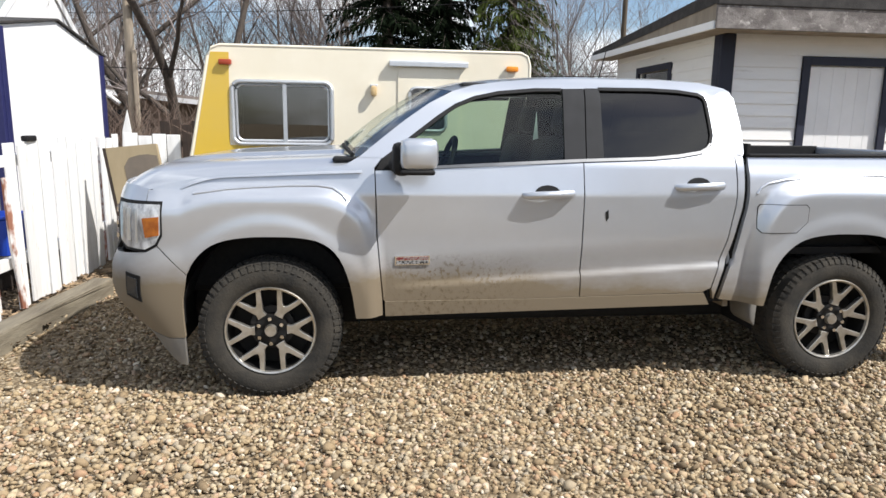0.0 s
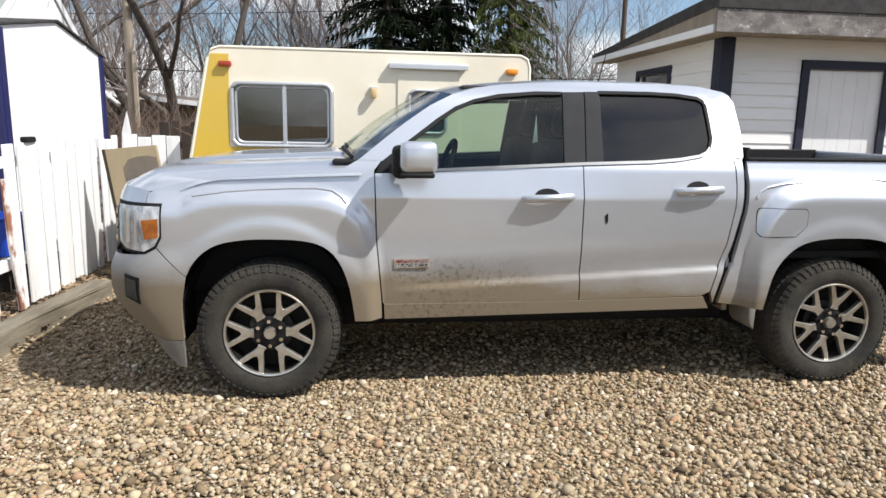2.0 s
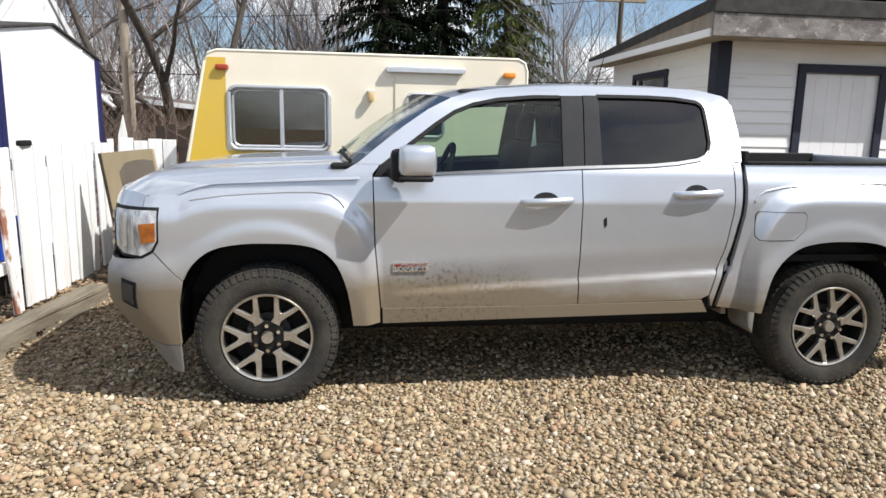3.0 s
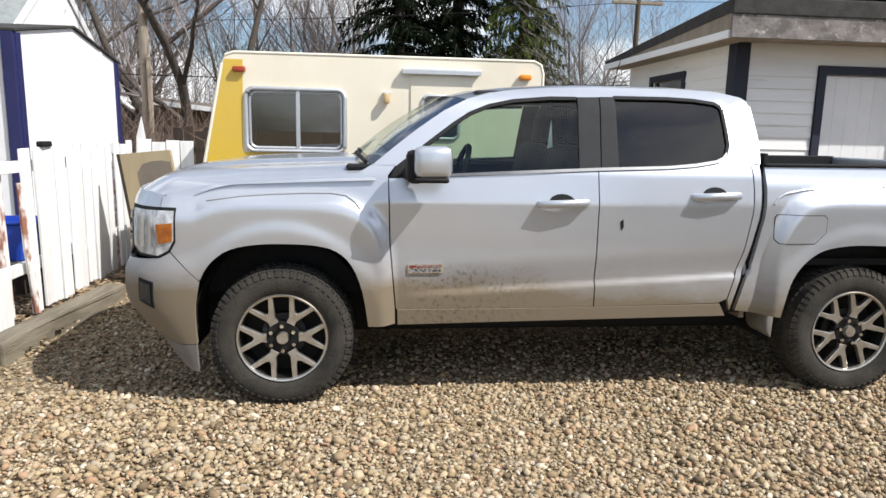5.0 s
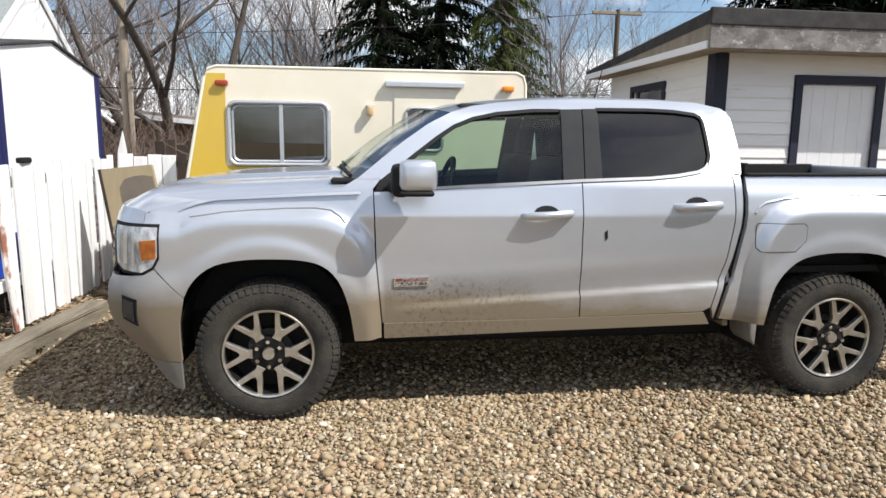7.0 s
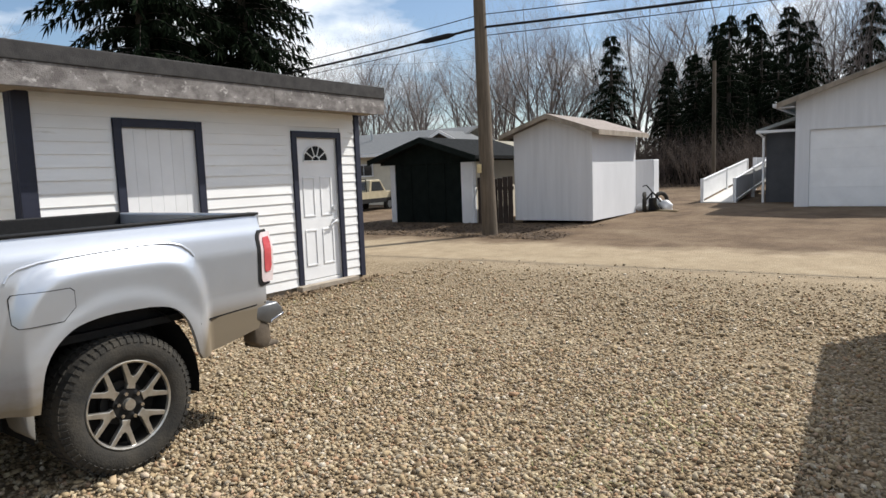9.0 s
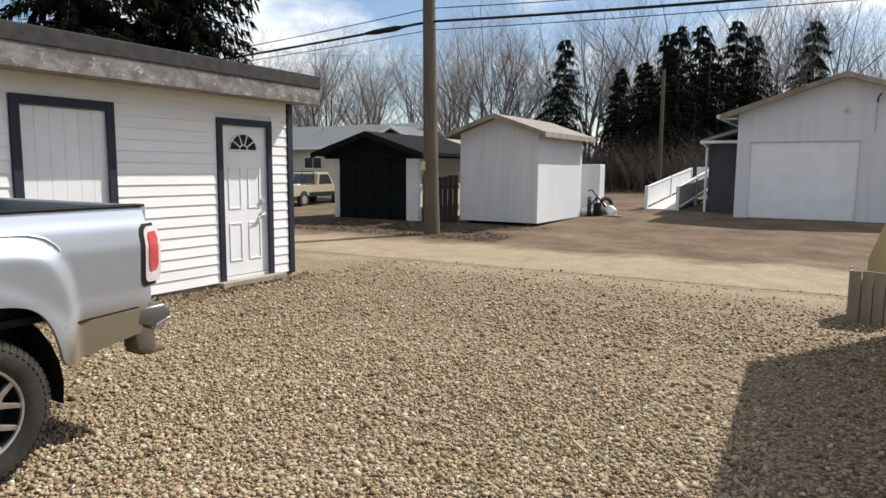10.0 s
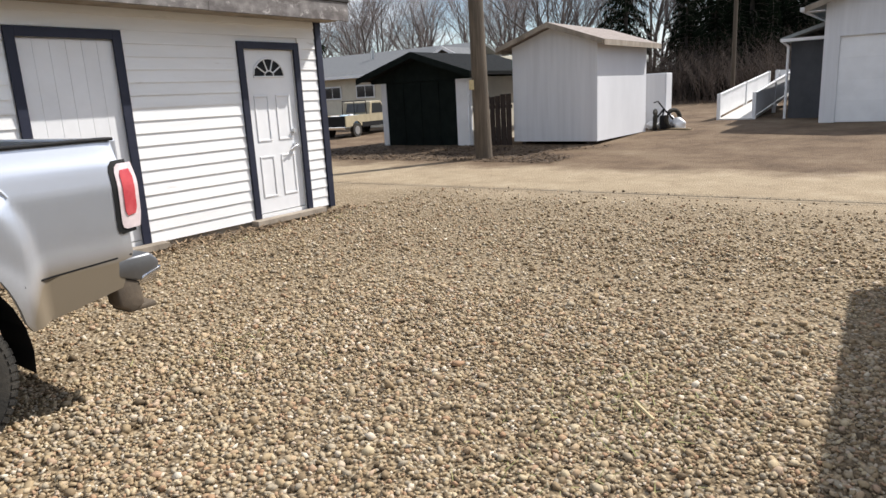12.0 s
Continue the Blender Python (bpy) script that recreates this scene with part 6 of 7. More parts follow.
for a, b, lab in (((-2.15, -1.3), (-1.79, 0.72), "split grey landscape timber lying on gravel"), ((-1.785, 0.74), (-1.63, 2.42), "weathered landscape timber lying on gravel")):
    d = Vector((b[0] - a[0], b[1] - a[1], 0))
    tb = box(-d.length / 2, d.length / 2, -0.085, 0.085, -0.02, 0.145, 0.018)
    bmesh.ops.subdivide_edges(tb, edges=tb.edges[:], cuts=3)
    for v in tb.verts:
        v.co += Vector((0, noise.noise(v.co * 3), noise.noise(v.co * 3 + Vector((5, 0, 0))))) * 0.012
    tb.transform(Matrix.Translation(((a[0] + b[0]) / 2 - 0.085, (a[1] + b[1]) / 2, 0)) @ Matrix.Rotation(math.atan2(d.y, d.x), 4, "Z"))
    solo("landscape_timber", tb, M_timber, lab, "timber", "timbers edging the lot")

# leaning panel
lp = thing("plywood_sheet", (-1.6, 2.9, 0), "tan board with a brown painted-in shadow leaning on the fence", "board")
P0, P1 = Vector((-1.83, 3.0, 1.22)), Vector((-1.36, 2.92, 1.27))
down = Vector((0.28, -0.30, -1.25))
nrm = (P1 - P0).cross(down).normalized()
if nrm.y > 0:
    nrm = -nrm
part("board", slab([P0, P1, P1 + down, P0 + down], -nrm, 0.035, bevel=0.003), M_plywood, lp)
q = lambda u, v: P0 + (P1 - P0) * u + down * v + nrm * 0.004
# round-topped shadow on the board, laid on as a thin darker plate
part("inset", slab([q(0.30, 0.14), q(0.42, 0.085), q(0.62, 0.07), q(0.80, 0.07), q(0.97, 0.085), q(0.99, 0.75), q(0.30, 0.75)], -nrm, 0.003), mat("brown_board_shadow", (0.16, 0.13, 0.10), 0.8, col2=(0.12, 0.10, 0.08), scale=5), lp)
part("edge_batten", slab([P0 - (P1 - P0) * 0.06, P0 - (P1 - P0) * 0.005, P0 + down - (P1 - P0) * 0.005, P0 + down - (P1 - P0) * 0.06], -nrm, 0.05), M_dark_wood, lp)

cottage = thing("garden_building", (-4.6, 5.0, 0), "bright white gable building with navy corner boards", "building")
part("gable_wall", slab([(-3.0, 3.70, 0), (-3.0, 3.70, 2.36), (-3.0, 5.05, 2.58), (-3.0, 6.40, 2.32), (-3.0, 6.40, 0)], (-1, 0, 0), 0.1), M_white_paint, cottage)
part("side_wall", box(-6.5, -3.1, 3.72, 3.82, 0, 2.34), M_pale_blue, cottage, "pale blue side wall")
part("side_wall", box(-6.5, -3.1, 6.30, 6.40, 0, 2.30), M_white_paint, cottage)
part("corner_board", box(-3.10, -2.985, 3.66, 3.71, 0, 2.36, 0.004), M_navy_blue, cottage)
part("corner_board", box(-2.999, -2.975, 3.71, 3.80, 0, 2.36, 0.004), M_navy_blue, cottage)
part("corner_board", box(-2.999, -2.975, 6.30, 6.42, 0, 2.32, 0.004), M_navy_blue, cottage)
part("roof", slab([(-2.965, 3.66, 2.365), (-2.965, 5.05, 2.59), (-2.965, 6.47, 2.315), (-2.965, 6.47, 2.335), (-2.965, 5.05, 2.612), (-2.965, 3.66, 2.387)], (-1, 0, 0), 3.8), M_rooffelt, cottage)
part("porch_fascia", box(-6.6, -3.12, 3.40, 3.43, 2.18, 2.33, 0.004), M_white_paint, cottage)
part("door_post", box(-3.62, -3.5, 3.67, 3.715, 0.2, 2.2, 0.004), M_navy_blue, cottage)
part("door_post", box(-4.5, -4.38, 3.67, 3.715, 0.2, 2.2, 0.004), M_navy_blue, cottage)
part("wall_panel", box(-3.49, -3.12, 3.695, 3.718, 0.2, 2.2, 0.004), M_white_paint, cottage)
for zz in range(5):
    part("seam", box(-3.0, -2.994, 4.1 + zz * 0.5, 4.106 + zz * 0.5, 0.3, 2.3), M_white_paint, cottage)
# a grey shadow line on the gable, drawn as a narrow strip
part("cover_strip", box(-2.999, -2.975, 5.82, 5.86, 0.3, 2.40, 0.004), M_picket, cottage, "narrow strip drawn for a grey shadow line")
back = thing("house", (-6.2, 7.4, 0), "white gabled house with grey-green shingle roof", "house")
part("gable_wall", slab([(-4.3, 6.45, 0), (-4.3, 6.45, 2.7), (-4.3, 7.75, 3.75), (-4.3, 9.4, 2.55), (-4.3, 9.4, 0)], (-1, 0, 0), 0.1), M_white_paint, back)
part("side_wall", box(-10, -4.4, 6.45, 6.55, 0, 2.7), M_white_paint, back)
part("side_wall", box(-10, -4.4, 9.3, 9.4, 0, 2.5), M_white_paint, back)
part("roof", slab([(-4.29, 6.0, 2.38), (-4.29, 7.75, 3.80), (-4.29, 9.5, 2.50), (-4.29, 9.5, 2.56), (-4.29, 7.75, 3.88), (-4.29, 6.0, 2.45)], (-1, 0, 0), 6.5), M_shingle, back)
part("rake_board", slab([(-4.285, 6.0, 2.33), (-4.285, 7.75, 3.74), (-4.285, 7.75, 3.89), (-4.285, 6.0, 2.46)], (1, 0, 0), 0.02), M_white_paint, back)
part("rake_board", slab([(-4.285, 9.5, 2.43), (-4.285, 7.75, 3.74), (-4.285, 7.75, 3.89), (-4.285, 9.5, 2.57)], (1, 0, 0), 0.02), M_white_paint, back)
deck = thing("deck", (-3.2, 2.9, 0), "low grey weathered plank deck", "deck")
for i in range(8):
    part("plank", box(-4.2, -2.45, 2.2 + i * 0.18, 2.2 + i * 0.18 + 0.165, 0.22, 0.25, 0.004), M_wood_grey, deck)
for xx in (-4.1, -2.55):
    part("joist", box(xx - 0.04, xx + 0.04, 2.2, 3.64, -0.02, 0.22), M_dark_wood, deck)
bin_t = thing("recycling_bin", (-2.8, 2.98, 0.25), "blue plastic recycling bin on the deck", "bin")
tub = grid([[(-2.8 + sx * r, 2.98 + sy * r * 1.1, z) for sx, sy in ((-1, -0.9), (-0.9, -1), (0.9, -1), (1, -0.9), (1, 0.9), (0.9, 1), (-0.9, 1), (-1, 0.9))] for z, r in ((0.252, 0.13), (0.26, 0.15), (0.58, 0.185), (0.60, 0.205), (0.62, 0.205), (0.62, 0.185), (0.30, 0.15))], close=True)
tub.faces.new([v for v in tub.verts[:8]])
part("tub", tub, M_blue_bin, bin_t, smooth=40)
part("rim_grip", box(-2.63, -2.58, 2.93, 3.03, 0.57, 0.60, 0.006), M_blue_bin, bin_t)

bung = thing("bungalow", (-6.5, 14.5, 0), "brown bungalow with a white metal eave", "house")
part("wall", box(-12, -2.9, 12.6, 18, 0, 1.95), mat("brown_stucco", (0.20, 0.155, 0.12), 0.9, scale=3, bump=0.2), bung)
part("roof", slab([(-12.5, 11.95, 2.80), (-2.2, 11.95, 1.77), (-2.2, 11.95, 1.90), (-12.5, 11.95, 2.98)], (0, 1, 0), 6.6), M_shingle_brown, bung)
part("eave_board", slab([(-12.5, 11.9, 2.76), (-2.2, 11.9, 1.74), (-2.2, 11.9, 1.84), (-12.5, 11.9, 2.88)], (0, 1, 0), 0.045), M_white_paint, bung, "white eave board")
part("gutter", tube([(-5.6, 11.88, 2.12), (-4.9, 11.86, 2.05), (-4.6, 11.86, 1.8)], 0.05, 8), M_white_paint, bung)
part("window", box(-5.2, -4.2, 12.56, 12.6, 0.9, 1.7, 0.01), M_window_dark, bung)

# brown board fence behind the camper
bf = thing("fence", (-0.9, 6.4, 0), "old dark brown board fence under twigs", "fence")
x = -2.4
while x < 6.5:
    part("board", box(x, x + 0.13, 6.8, 6.825, -0.02, 1.45 + random.uniform(-0.06, 0.06), 0.003), M_dark_wood, bf)
    x += 0.15
part("rail", box(-2.4, 6.5, 6.825, 6.87, 1.1, 1.19), M_dark_wood, bf)

# ---- clutter past the alley, and the tan pickup ----
M_tan_paint = mat("tan_car_paint", (0.44, 0.375, 0.25), 0.45, scale=3, coat=0.2)


def old_pickup(cx, cy, z0, yaw):
    """An old pickup seen from behind: x runs forward from the tailgate, y to its left."""
    t = thing("pickup_truck", (cx, cy, z0), "old tan and black pickup parked across the alley", "pickup truck")
    turn = Matrix.Translation((cx, cy, z0)) @ Matrix.Rotation(yaw, 4, "Z")

    def put(name, bm, material, parent=t, label="", smooth=None):
        bm.transform(turn)
        return part(name, bm, material, parent, label, smooth)

    for y0, y1 in ((-0.9, -0.84), (0.84, 0.9)):
        side = [(0.02, y0, 0.55), (0.02, y0, 1.10), (2.15, y0, 1.12), (2.15, y0, 0.50)] + [(0.95 + 0.42 * math.cos(a), y0, 0.42 + 0.40 * math.sin(a)) for a in [math.pi * i / 8 for i in range(9)] if math.sin(a) > 0.2]
        put("bed_side", slab(side, (0, 1, 0), y1 - y0, bevel=0.006), M_tan_paint)
        put("lower_stripe", slab([(1.42, y0 - 0.004, 0.50), (1.42, y0 - 0.004, 0.74), (4.9, y0 - 0.004, 0.74), (4.9, y0 - 0.004, 0.50)], (0, 1, 0), y1 - y0 + 0.008), M_black)
    put("tailgate", box(0.0, 0.06, -0.84, 0.84, 0.55, 1.09, 0.015), M_black)
    put("bumper", box(-0.16, -0.02, -0.9, 0.9, 0.42, 0.58, 0.03), M_chrome)
    put("bed_floor", box(0.06, 2.15, -0.84, 0.84, 0.55, 0.62), M_black)
    cab = put("cab", slab([(2.2, -0.86, 0.5), (2.2, -0.86, 1.12), (2.32, -0.86, 1.72), (2.5, -0.86, 1.78), (3.35, -0.86, 1.77), (3.95, -0.86, 1.14), (5.1, -0.86, 1.06), (5.15, -0.86, 0.5)], (0, 1, 0), 1.72, bevel=0.05), M_tan_paint)
    put("rear_window", slab([(2.20, -0.62, 1.20), (2.20, 0.62, 1.20), (2.30, 0.58, 1.66), (2.30, -0.58, 1.66)], (-1, 0, 0), 0.03), M_window_dark, cab)
    put("side_window", slab([(2.42, -0.875, 1.16), (2.5, -0.875, 1.66), (3.3, -0.875, 1.66), (3.7, -0.875, 1.16)], (0, 1, 0), 0.02), M_window_dark, cab)
    rack = tube([(2.08, -0.78, 1.1), (2.08, -0.74, 1.80), (2.08, 0.74, 1.80), (2.08, 0.78, 1.1)], 0.03, 8)
    tube([(2.08, 0.0, 1.1), (2.08, 0.0, 1.80)], 0.02, 6, rack)
    put("headache_rack", rack, M_black)
    for i in range(6):
        x, y = 0.4 + 0.28 * i, (-0.4, 0.3, -0.1, 0.45, -0.5, 0.1)[i]
        put("load_sack", box(x - 0.16, x + 0.16, y - 0.2, y + 0.2, 0.63, 1.08 + 0.03 * (i % 3), 0.07, turn=Matrix.Rotation(0.5 * i, 4, "Z")), M_white_paint if i % 2 else M_pale_blue, smooth=60)
    for x in (0.95, 4.2):
        for y in (-0.92, 0.72):
            w = put("wheel", tube([(x, y, 0.36), (x, y + 0.2, 0.36)], 0.36, 20), M_rubber, smooth=40)
            put("rim", tube([(x, y - 0.012 if y < 0 else y + 0.212, 0.36), (x, y + 0.005 if y < 0 else y + 0.195, 0.36)], 0.21, 16), M_alu, w)
    return t


old_pickup(26.9, 21.4, rise(27) - 0.78, radians(8))
cab_far = thing("cabinet", (21.5, 3.35, rise(21.5)), "pale metal cabinet beside the shed", "cabinet")
part("body", box(21.4, 21.9, 2.88, 3.45, rise(21) - 0.02, 1.76, 0.02), M_shed_white, cab_far)
part("door", box(21.38, 21.399, 2.90, 3.43, rise(21) + 0.05, 1.72, 0.006), M_shed_white, cab_far)
junk = thing("scrap_heap", (21.0, 2.75, rise(21)), "heap of dark machine parts with pale bags and a plank", "scrap heap")
gz = rise(21)
for x, y, lean in ((20.75, 2.95, 0.3), (21.0, 2.55, -0.5)):
    ring = [(x + 0.24 * math.cos(a) * math.cos(lean), y + 0.24 * math.cos(a) * math.sin(lean), gz + 0.27 + 0.24 * math.sin(a)) for a in [2 * math.pi * i / 16 for i in range(17)]]
    part("tyre", tube(ring, 0.06, 8), M_rubber, junk, smooth=60)
frame_bm = tube([(20.75, 2.95, gz + 0.27), (20.85, 2.75, gz + 0.55), (21.0, 2.55, gz + 0.27)], 0.03, 6)
tube([(20.85, 2.75, gz + 0.55), (20.95, 2.95, gz + 0.75), (20.9, 3.05, gz + 0.72)], 0.02, 6, frame_bm)
tube([(20.70, 2.80, gz + 0.02), (20.85, 2.75, gz + 0.55)], 0.02, 6, frame_bm)
part("machine_frame", frame_bm, M_black, junk)
part("engine", box(20.74, 21.0, 2.66, 2.86, gz + 0.02, gz + 0.38, 0.04, turn=Matrix.Rotation(0.4, 4, "Z")), M_black, junk, smooth=40)
for x, y, r in ((21.15, 2.45, 0.20), (21.25, 2.75, 0.24), (20.95, 3.08, 0.16)):
    bag = bmesh.new()
    bmesh.ops.create_icosphere(bag, subdivisions=3, radius=r)
    for v in bag.verts:
        v.co *= 1 + 0.35 * noise.noise(v.co * 7 + Vector((x, y, 0)))
        v.co = Vector((v.co.x + x, v.co.y + y, max(v.co.z * 0.8 + gz + r * 0.6, gz - 0.01)))
    part("bag", bag, M_white_paint, junk, smooth=60)
part("plank", box(20.75, 20.87, 1.95, 2.75, gz + 0.005, gz + 0.04, 0.005, turn=Matrix.Rotation(-0.35, 4, "Z")), M_plywood, junk)

# planter, boards and sign by the cream wall
pl = thing("planter_box", (10.05, -3.75, 0), "weathered upright-plank planter box", "planter")
for i in range(4):
    part("plank", box(9.82, 9.845, -3.95 + i * 0.105, -3.95 + i * 0.105 + 0.098, -0.02, 0.56 + random.uniform(-0.02, 0.02), 0.004), M_wood_grey, pl)
for i in range(4):
    part("plank", box(9.85 + i * 0.1, 9.85 + i * 0.1 + 0.094, -3.555, -3.53, -0.02, 0.56 + random.uniform(-0.02, 0.02), 0.004), M_wood_grey, pl)
part("soil", box(9.846, 10.25, -3.95, -3.556, 0.0, 0.42), M_dark_wood, pl)
bd2 = thing("leaning_board", (10.5, -3.85, 0), "pale plywood board leaning on the wall end", "board")
part("board", slab([(10.5, -3.70, 0), (10.5, -4.06, 0), (10.5, -4.06, 1.02), (10.5, -3.83, 1.02), (10.5, -3.70, 0.62)], (1, 0, 0), 0.02), M_plywood, bd2)
sg = thing("sign_board", (10.8, -3.9, 0), "dark-framed board with a pale green face", "sign")
part("frame", box(10.8, 10.84, -4.12, -3.88, 0.9, 1.46, 0.004), M_black, sg)
part("face", box(10.79, 10.799, -4.10, -3.97, 0.96, 1.40), mat("green_enamel", (0.42, 0.46, 0.30), 0.5, scale=4), sg)
part("post", box(10.8, 10.84, -4.02, -3.97, -0.02, 0.9), M_wood_grey, sg)


# ---- trees ----
def limb(rng, base, way, length, radius, plan, out, level=0, gnarl=0.14, up=0.06):
    """Grow a limb as short lengths; plan gives, level by level: lengths, shoots on each, how far they turn away, their share of the length."""
    n_seg, shoots, spread, share = plan[level]
    p, d = Vector(base), Vector(way).normalized()
    step = length / n_seg
    r = radius
    for i in range(n_seg):
        d = (d + Vector((rng.uniform(-1, 1), rng.uniform(-1, 1), rng.uniform(-1, 1))) * gnarl + Vector((0, 0, up))).normalized()
        q = p + d * step
        r2 = r * (0.84 if level < 2 else 0.7)
        out.append((level, p.copy(), q.copy(), r, r2))
        if level + 1 < len(plan) and (i > 0 or level > 0):
            for _ in range(shoots):
                side = Vector((rng.uniform(-1, 1), rng.uniform(-1, 1), rng.uniform(-0.25, 0.5))).normalized()
                limb(rng, q, d * (1 - spread) + side * spread, length * share * rng.uniform(0.75, 1.25), max(r2 * rng.uniform(0.45, 0.65), 0.0032), plan, out, level + 1, gnarl, up)
        p, r = q, r2


FINE = ((5, 2, 0.50, 0.62), (4, 2, 0.5, 0.5), (3, 2, 0.5, 0.55), (2, 0, 0, 0))
OLD = ((6, 1, 0.62, 0.62), (5, 2, 0.55, 0.5), (4, 2, 0.55, 0.5), (3, 0, 0, 0))
TALL = ((5, 2, 0.42, 0.66), (4, 2, 0.42, 0.55), (3, 3, 0.45, 0.6), (2, 0, 0, 0))


def bars(segs, sides):
    v, f = [], []
    for _, a, b, r0, r1 in segs:
        d = (b - a).normalized()
        s = d.orthogonal().normalized()
        t = d.cross(s)
        k = len(v)
        for c, r in ((a, r0), (b, r1)):
            for i in range(sides):
                an = 2 * math.pi * i / sides
                v.append(c + r * (math.cos(an) * s + math.sin(an) * t))
        for i in range(sides):
            j = (i + 1) % sides
            f.append((k + i, k + j, k + sides + j, k + sides + i))
    return v, f


def bare_tree(seed, height, radius, at, label, plan=FINE, bark=None, twig=None, gnarl=0.14, group="", stems=1, up=0.06, splay=0.3):
    rng = random.Random(seed)
    segs = []
    for s in range(stems):
        a = 2 * math.pi * (s + rng.random() * 0.6) / stems
        lean = Vector((math.cos(a) * splay, math.sin(a) * splay, 1)) if stems > 1 else Vector((rng.uniform(-0.08, 0.08), 0, 1))
        limb(rng, (at[0] + 0.05 * math.cos(a), at[1] + 0.05 * math.sin(a), at[2] - 0.1), lean, height * 0.68, radius, plan, segs, 0, gnarl, up)
    t = thing("tree", at, label, "tree", group)
    for nm, ss, sides, mm in (("trunk", [s for s in segs if s[0] < 2], 6, bark or M_bark_grey), ("crown", [s for s in segs if s[0] > 1], 3, twig or M_twig)):
        v, f = bars(ss, sides)
        ob = new(nm, numpy_mesh(nm, v, f, mm))
        ob["kind"] = "stuff"
        hang(ob, t)
    return t


def spruce(seed, height, radius, at, label, needle, low=0.08, group="", density=1.0):
    """A trunk with whorls of drooping boughs, each hung with short sprays of needles."""
    rng = random.Random(seed)
    t = thing("spruce", at, label, "tree", group)
    x0, y0, z0 = at
    part("trunk", tube([(x0, y0, z0 - 0.1), (x0, y0, z0 + height * 0.6), (x0, y0, z0 + height)], [height * 0.018, height * 0.011, 0.01], 8), M_bark, t)
    v, f = [], []
    bough = []
    levels = int(height * 3.6)
    for li in range(levels):
        fz = low + (1 - low) * (li + rng.random() * 0.6) / levels
        r = radius * (1 - fz) ** 0.75 * rng.uniform(0.8, 1.12) + 0.12
        for k in range(rng.choice((6, 7, 8))):
            an = rng.uniform(0, 2 * math.pi)
            ln = r * rng.uniform(0.68, 1.15)
            root = Vector((x0, y0, z0 + fz * height))
            out_d = Vector((math.cos(an), math.sin(an), 0))
            side = Vector((-out_d.y, out_d.x, 0))
            sag = rng.uniform(0.28, 0.5)
            last = root
            m = max(5, int(ln * 7))
            for j in range(1, m + 1):
                s = j / m
                p = root + out_d * ln * s + Vector((0, 0, ln * (0.10 * s - sag * s * s)))
                if j % 3 == 0 or j == m:
                    bough.append((0, last, p, 0.02 * (1.1 - s) + 0.006, 0.02 * (1.05 - s) + 0.004))
                    last = p
                for _ in range(max(1, int(round(9 * density)))):
                    w = rng.uniform(-1, 1)
                    tip = p + side * w * 0.32 * (1.15 - s * 0.6) * min(1, ln) + out_d * rng.uniform(0.02, 0.22) + Vector((0, 0, rng.uniform(-0.42, 0.02)))
                    wd = (tip - p).cross(Vector((rng.uniform(-1, 1), rng.uniform(-1, 1), rng.uniform(-1, 1)))).normalized() * rng.uniform(0.012, 0.034)
                    k0 = len(v)
                    mid = p.lerp(tip, 0.45)
                    v += [p, mid + wd, tip, mid - wd]
                    f.append((k0, k0 + 1, k0 + 2, k0 + 3))
    tagged(hang(new("crown", numpy_mesh("crown", v, f, needle)), t), kind="stuff")
    bv, bfc = bars(bough, 3)
    tagged(hang(new("branchwork", numpy_mesh("branchwork", bv, bfc, M_bark)), t), kind="stuff")
    return t


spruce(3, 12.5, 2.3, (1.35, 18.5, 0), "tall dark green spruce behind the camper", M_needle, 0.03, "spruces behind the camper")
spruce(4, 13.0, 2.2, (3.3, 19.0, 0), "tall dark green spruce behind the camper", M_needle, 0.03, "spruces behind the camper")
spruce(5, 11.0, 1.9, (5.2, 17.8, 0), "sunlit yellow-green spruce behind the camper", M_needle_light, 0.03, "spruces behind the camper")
spruce(6, 12.0, 3.4, (11.4, 12.6, 0), "large dark drooping spruce behind the garage", M_needle, 0.25, "spruces behind the garage", 1.3)
spruce(7, 11.5, 2.9, (14.2, 12.2, 0), "large dark drooping spruce behind the garage", M_needle, 0.25, "spruces behind the garage", 1.3)
far_spruce = spruce(8, 8.4, 2.3, (38.0, 4.3, rise(38)), "dark spruce before a row of bare trees", M_needle, 0.05, "spruces past the alley", 0.8)
for x, y, s in ((40, 5.3, 1.0), (41, 6.9, 0.84), (39, 7.6, 0.72), (43, 8.7, 0.85), (38, 5.9, 0.8), (37, 4.6, 0.6), (41.5, 3.4, 0.95), (39, 2.2, 0.75), (44, 4.4, 1.12), (44, 6.0, 1.0), (43, 1.4, 1.0), (40, 11.2, 1.03), (45, 2.6, 1.15), (37, 3.2, 0.5), (45, -1.4, 1.1)):
    cpy = copy_thing(far_spruce, pose(x, y, rise(x), 0, 0, x * 57 + y * 91))
    cpy.scale = (s, s, s)

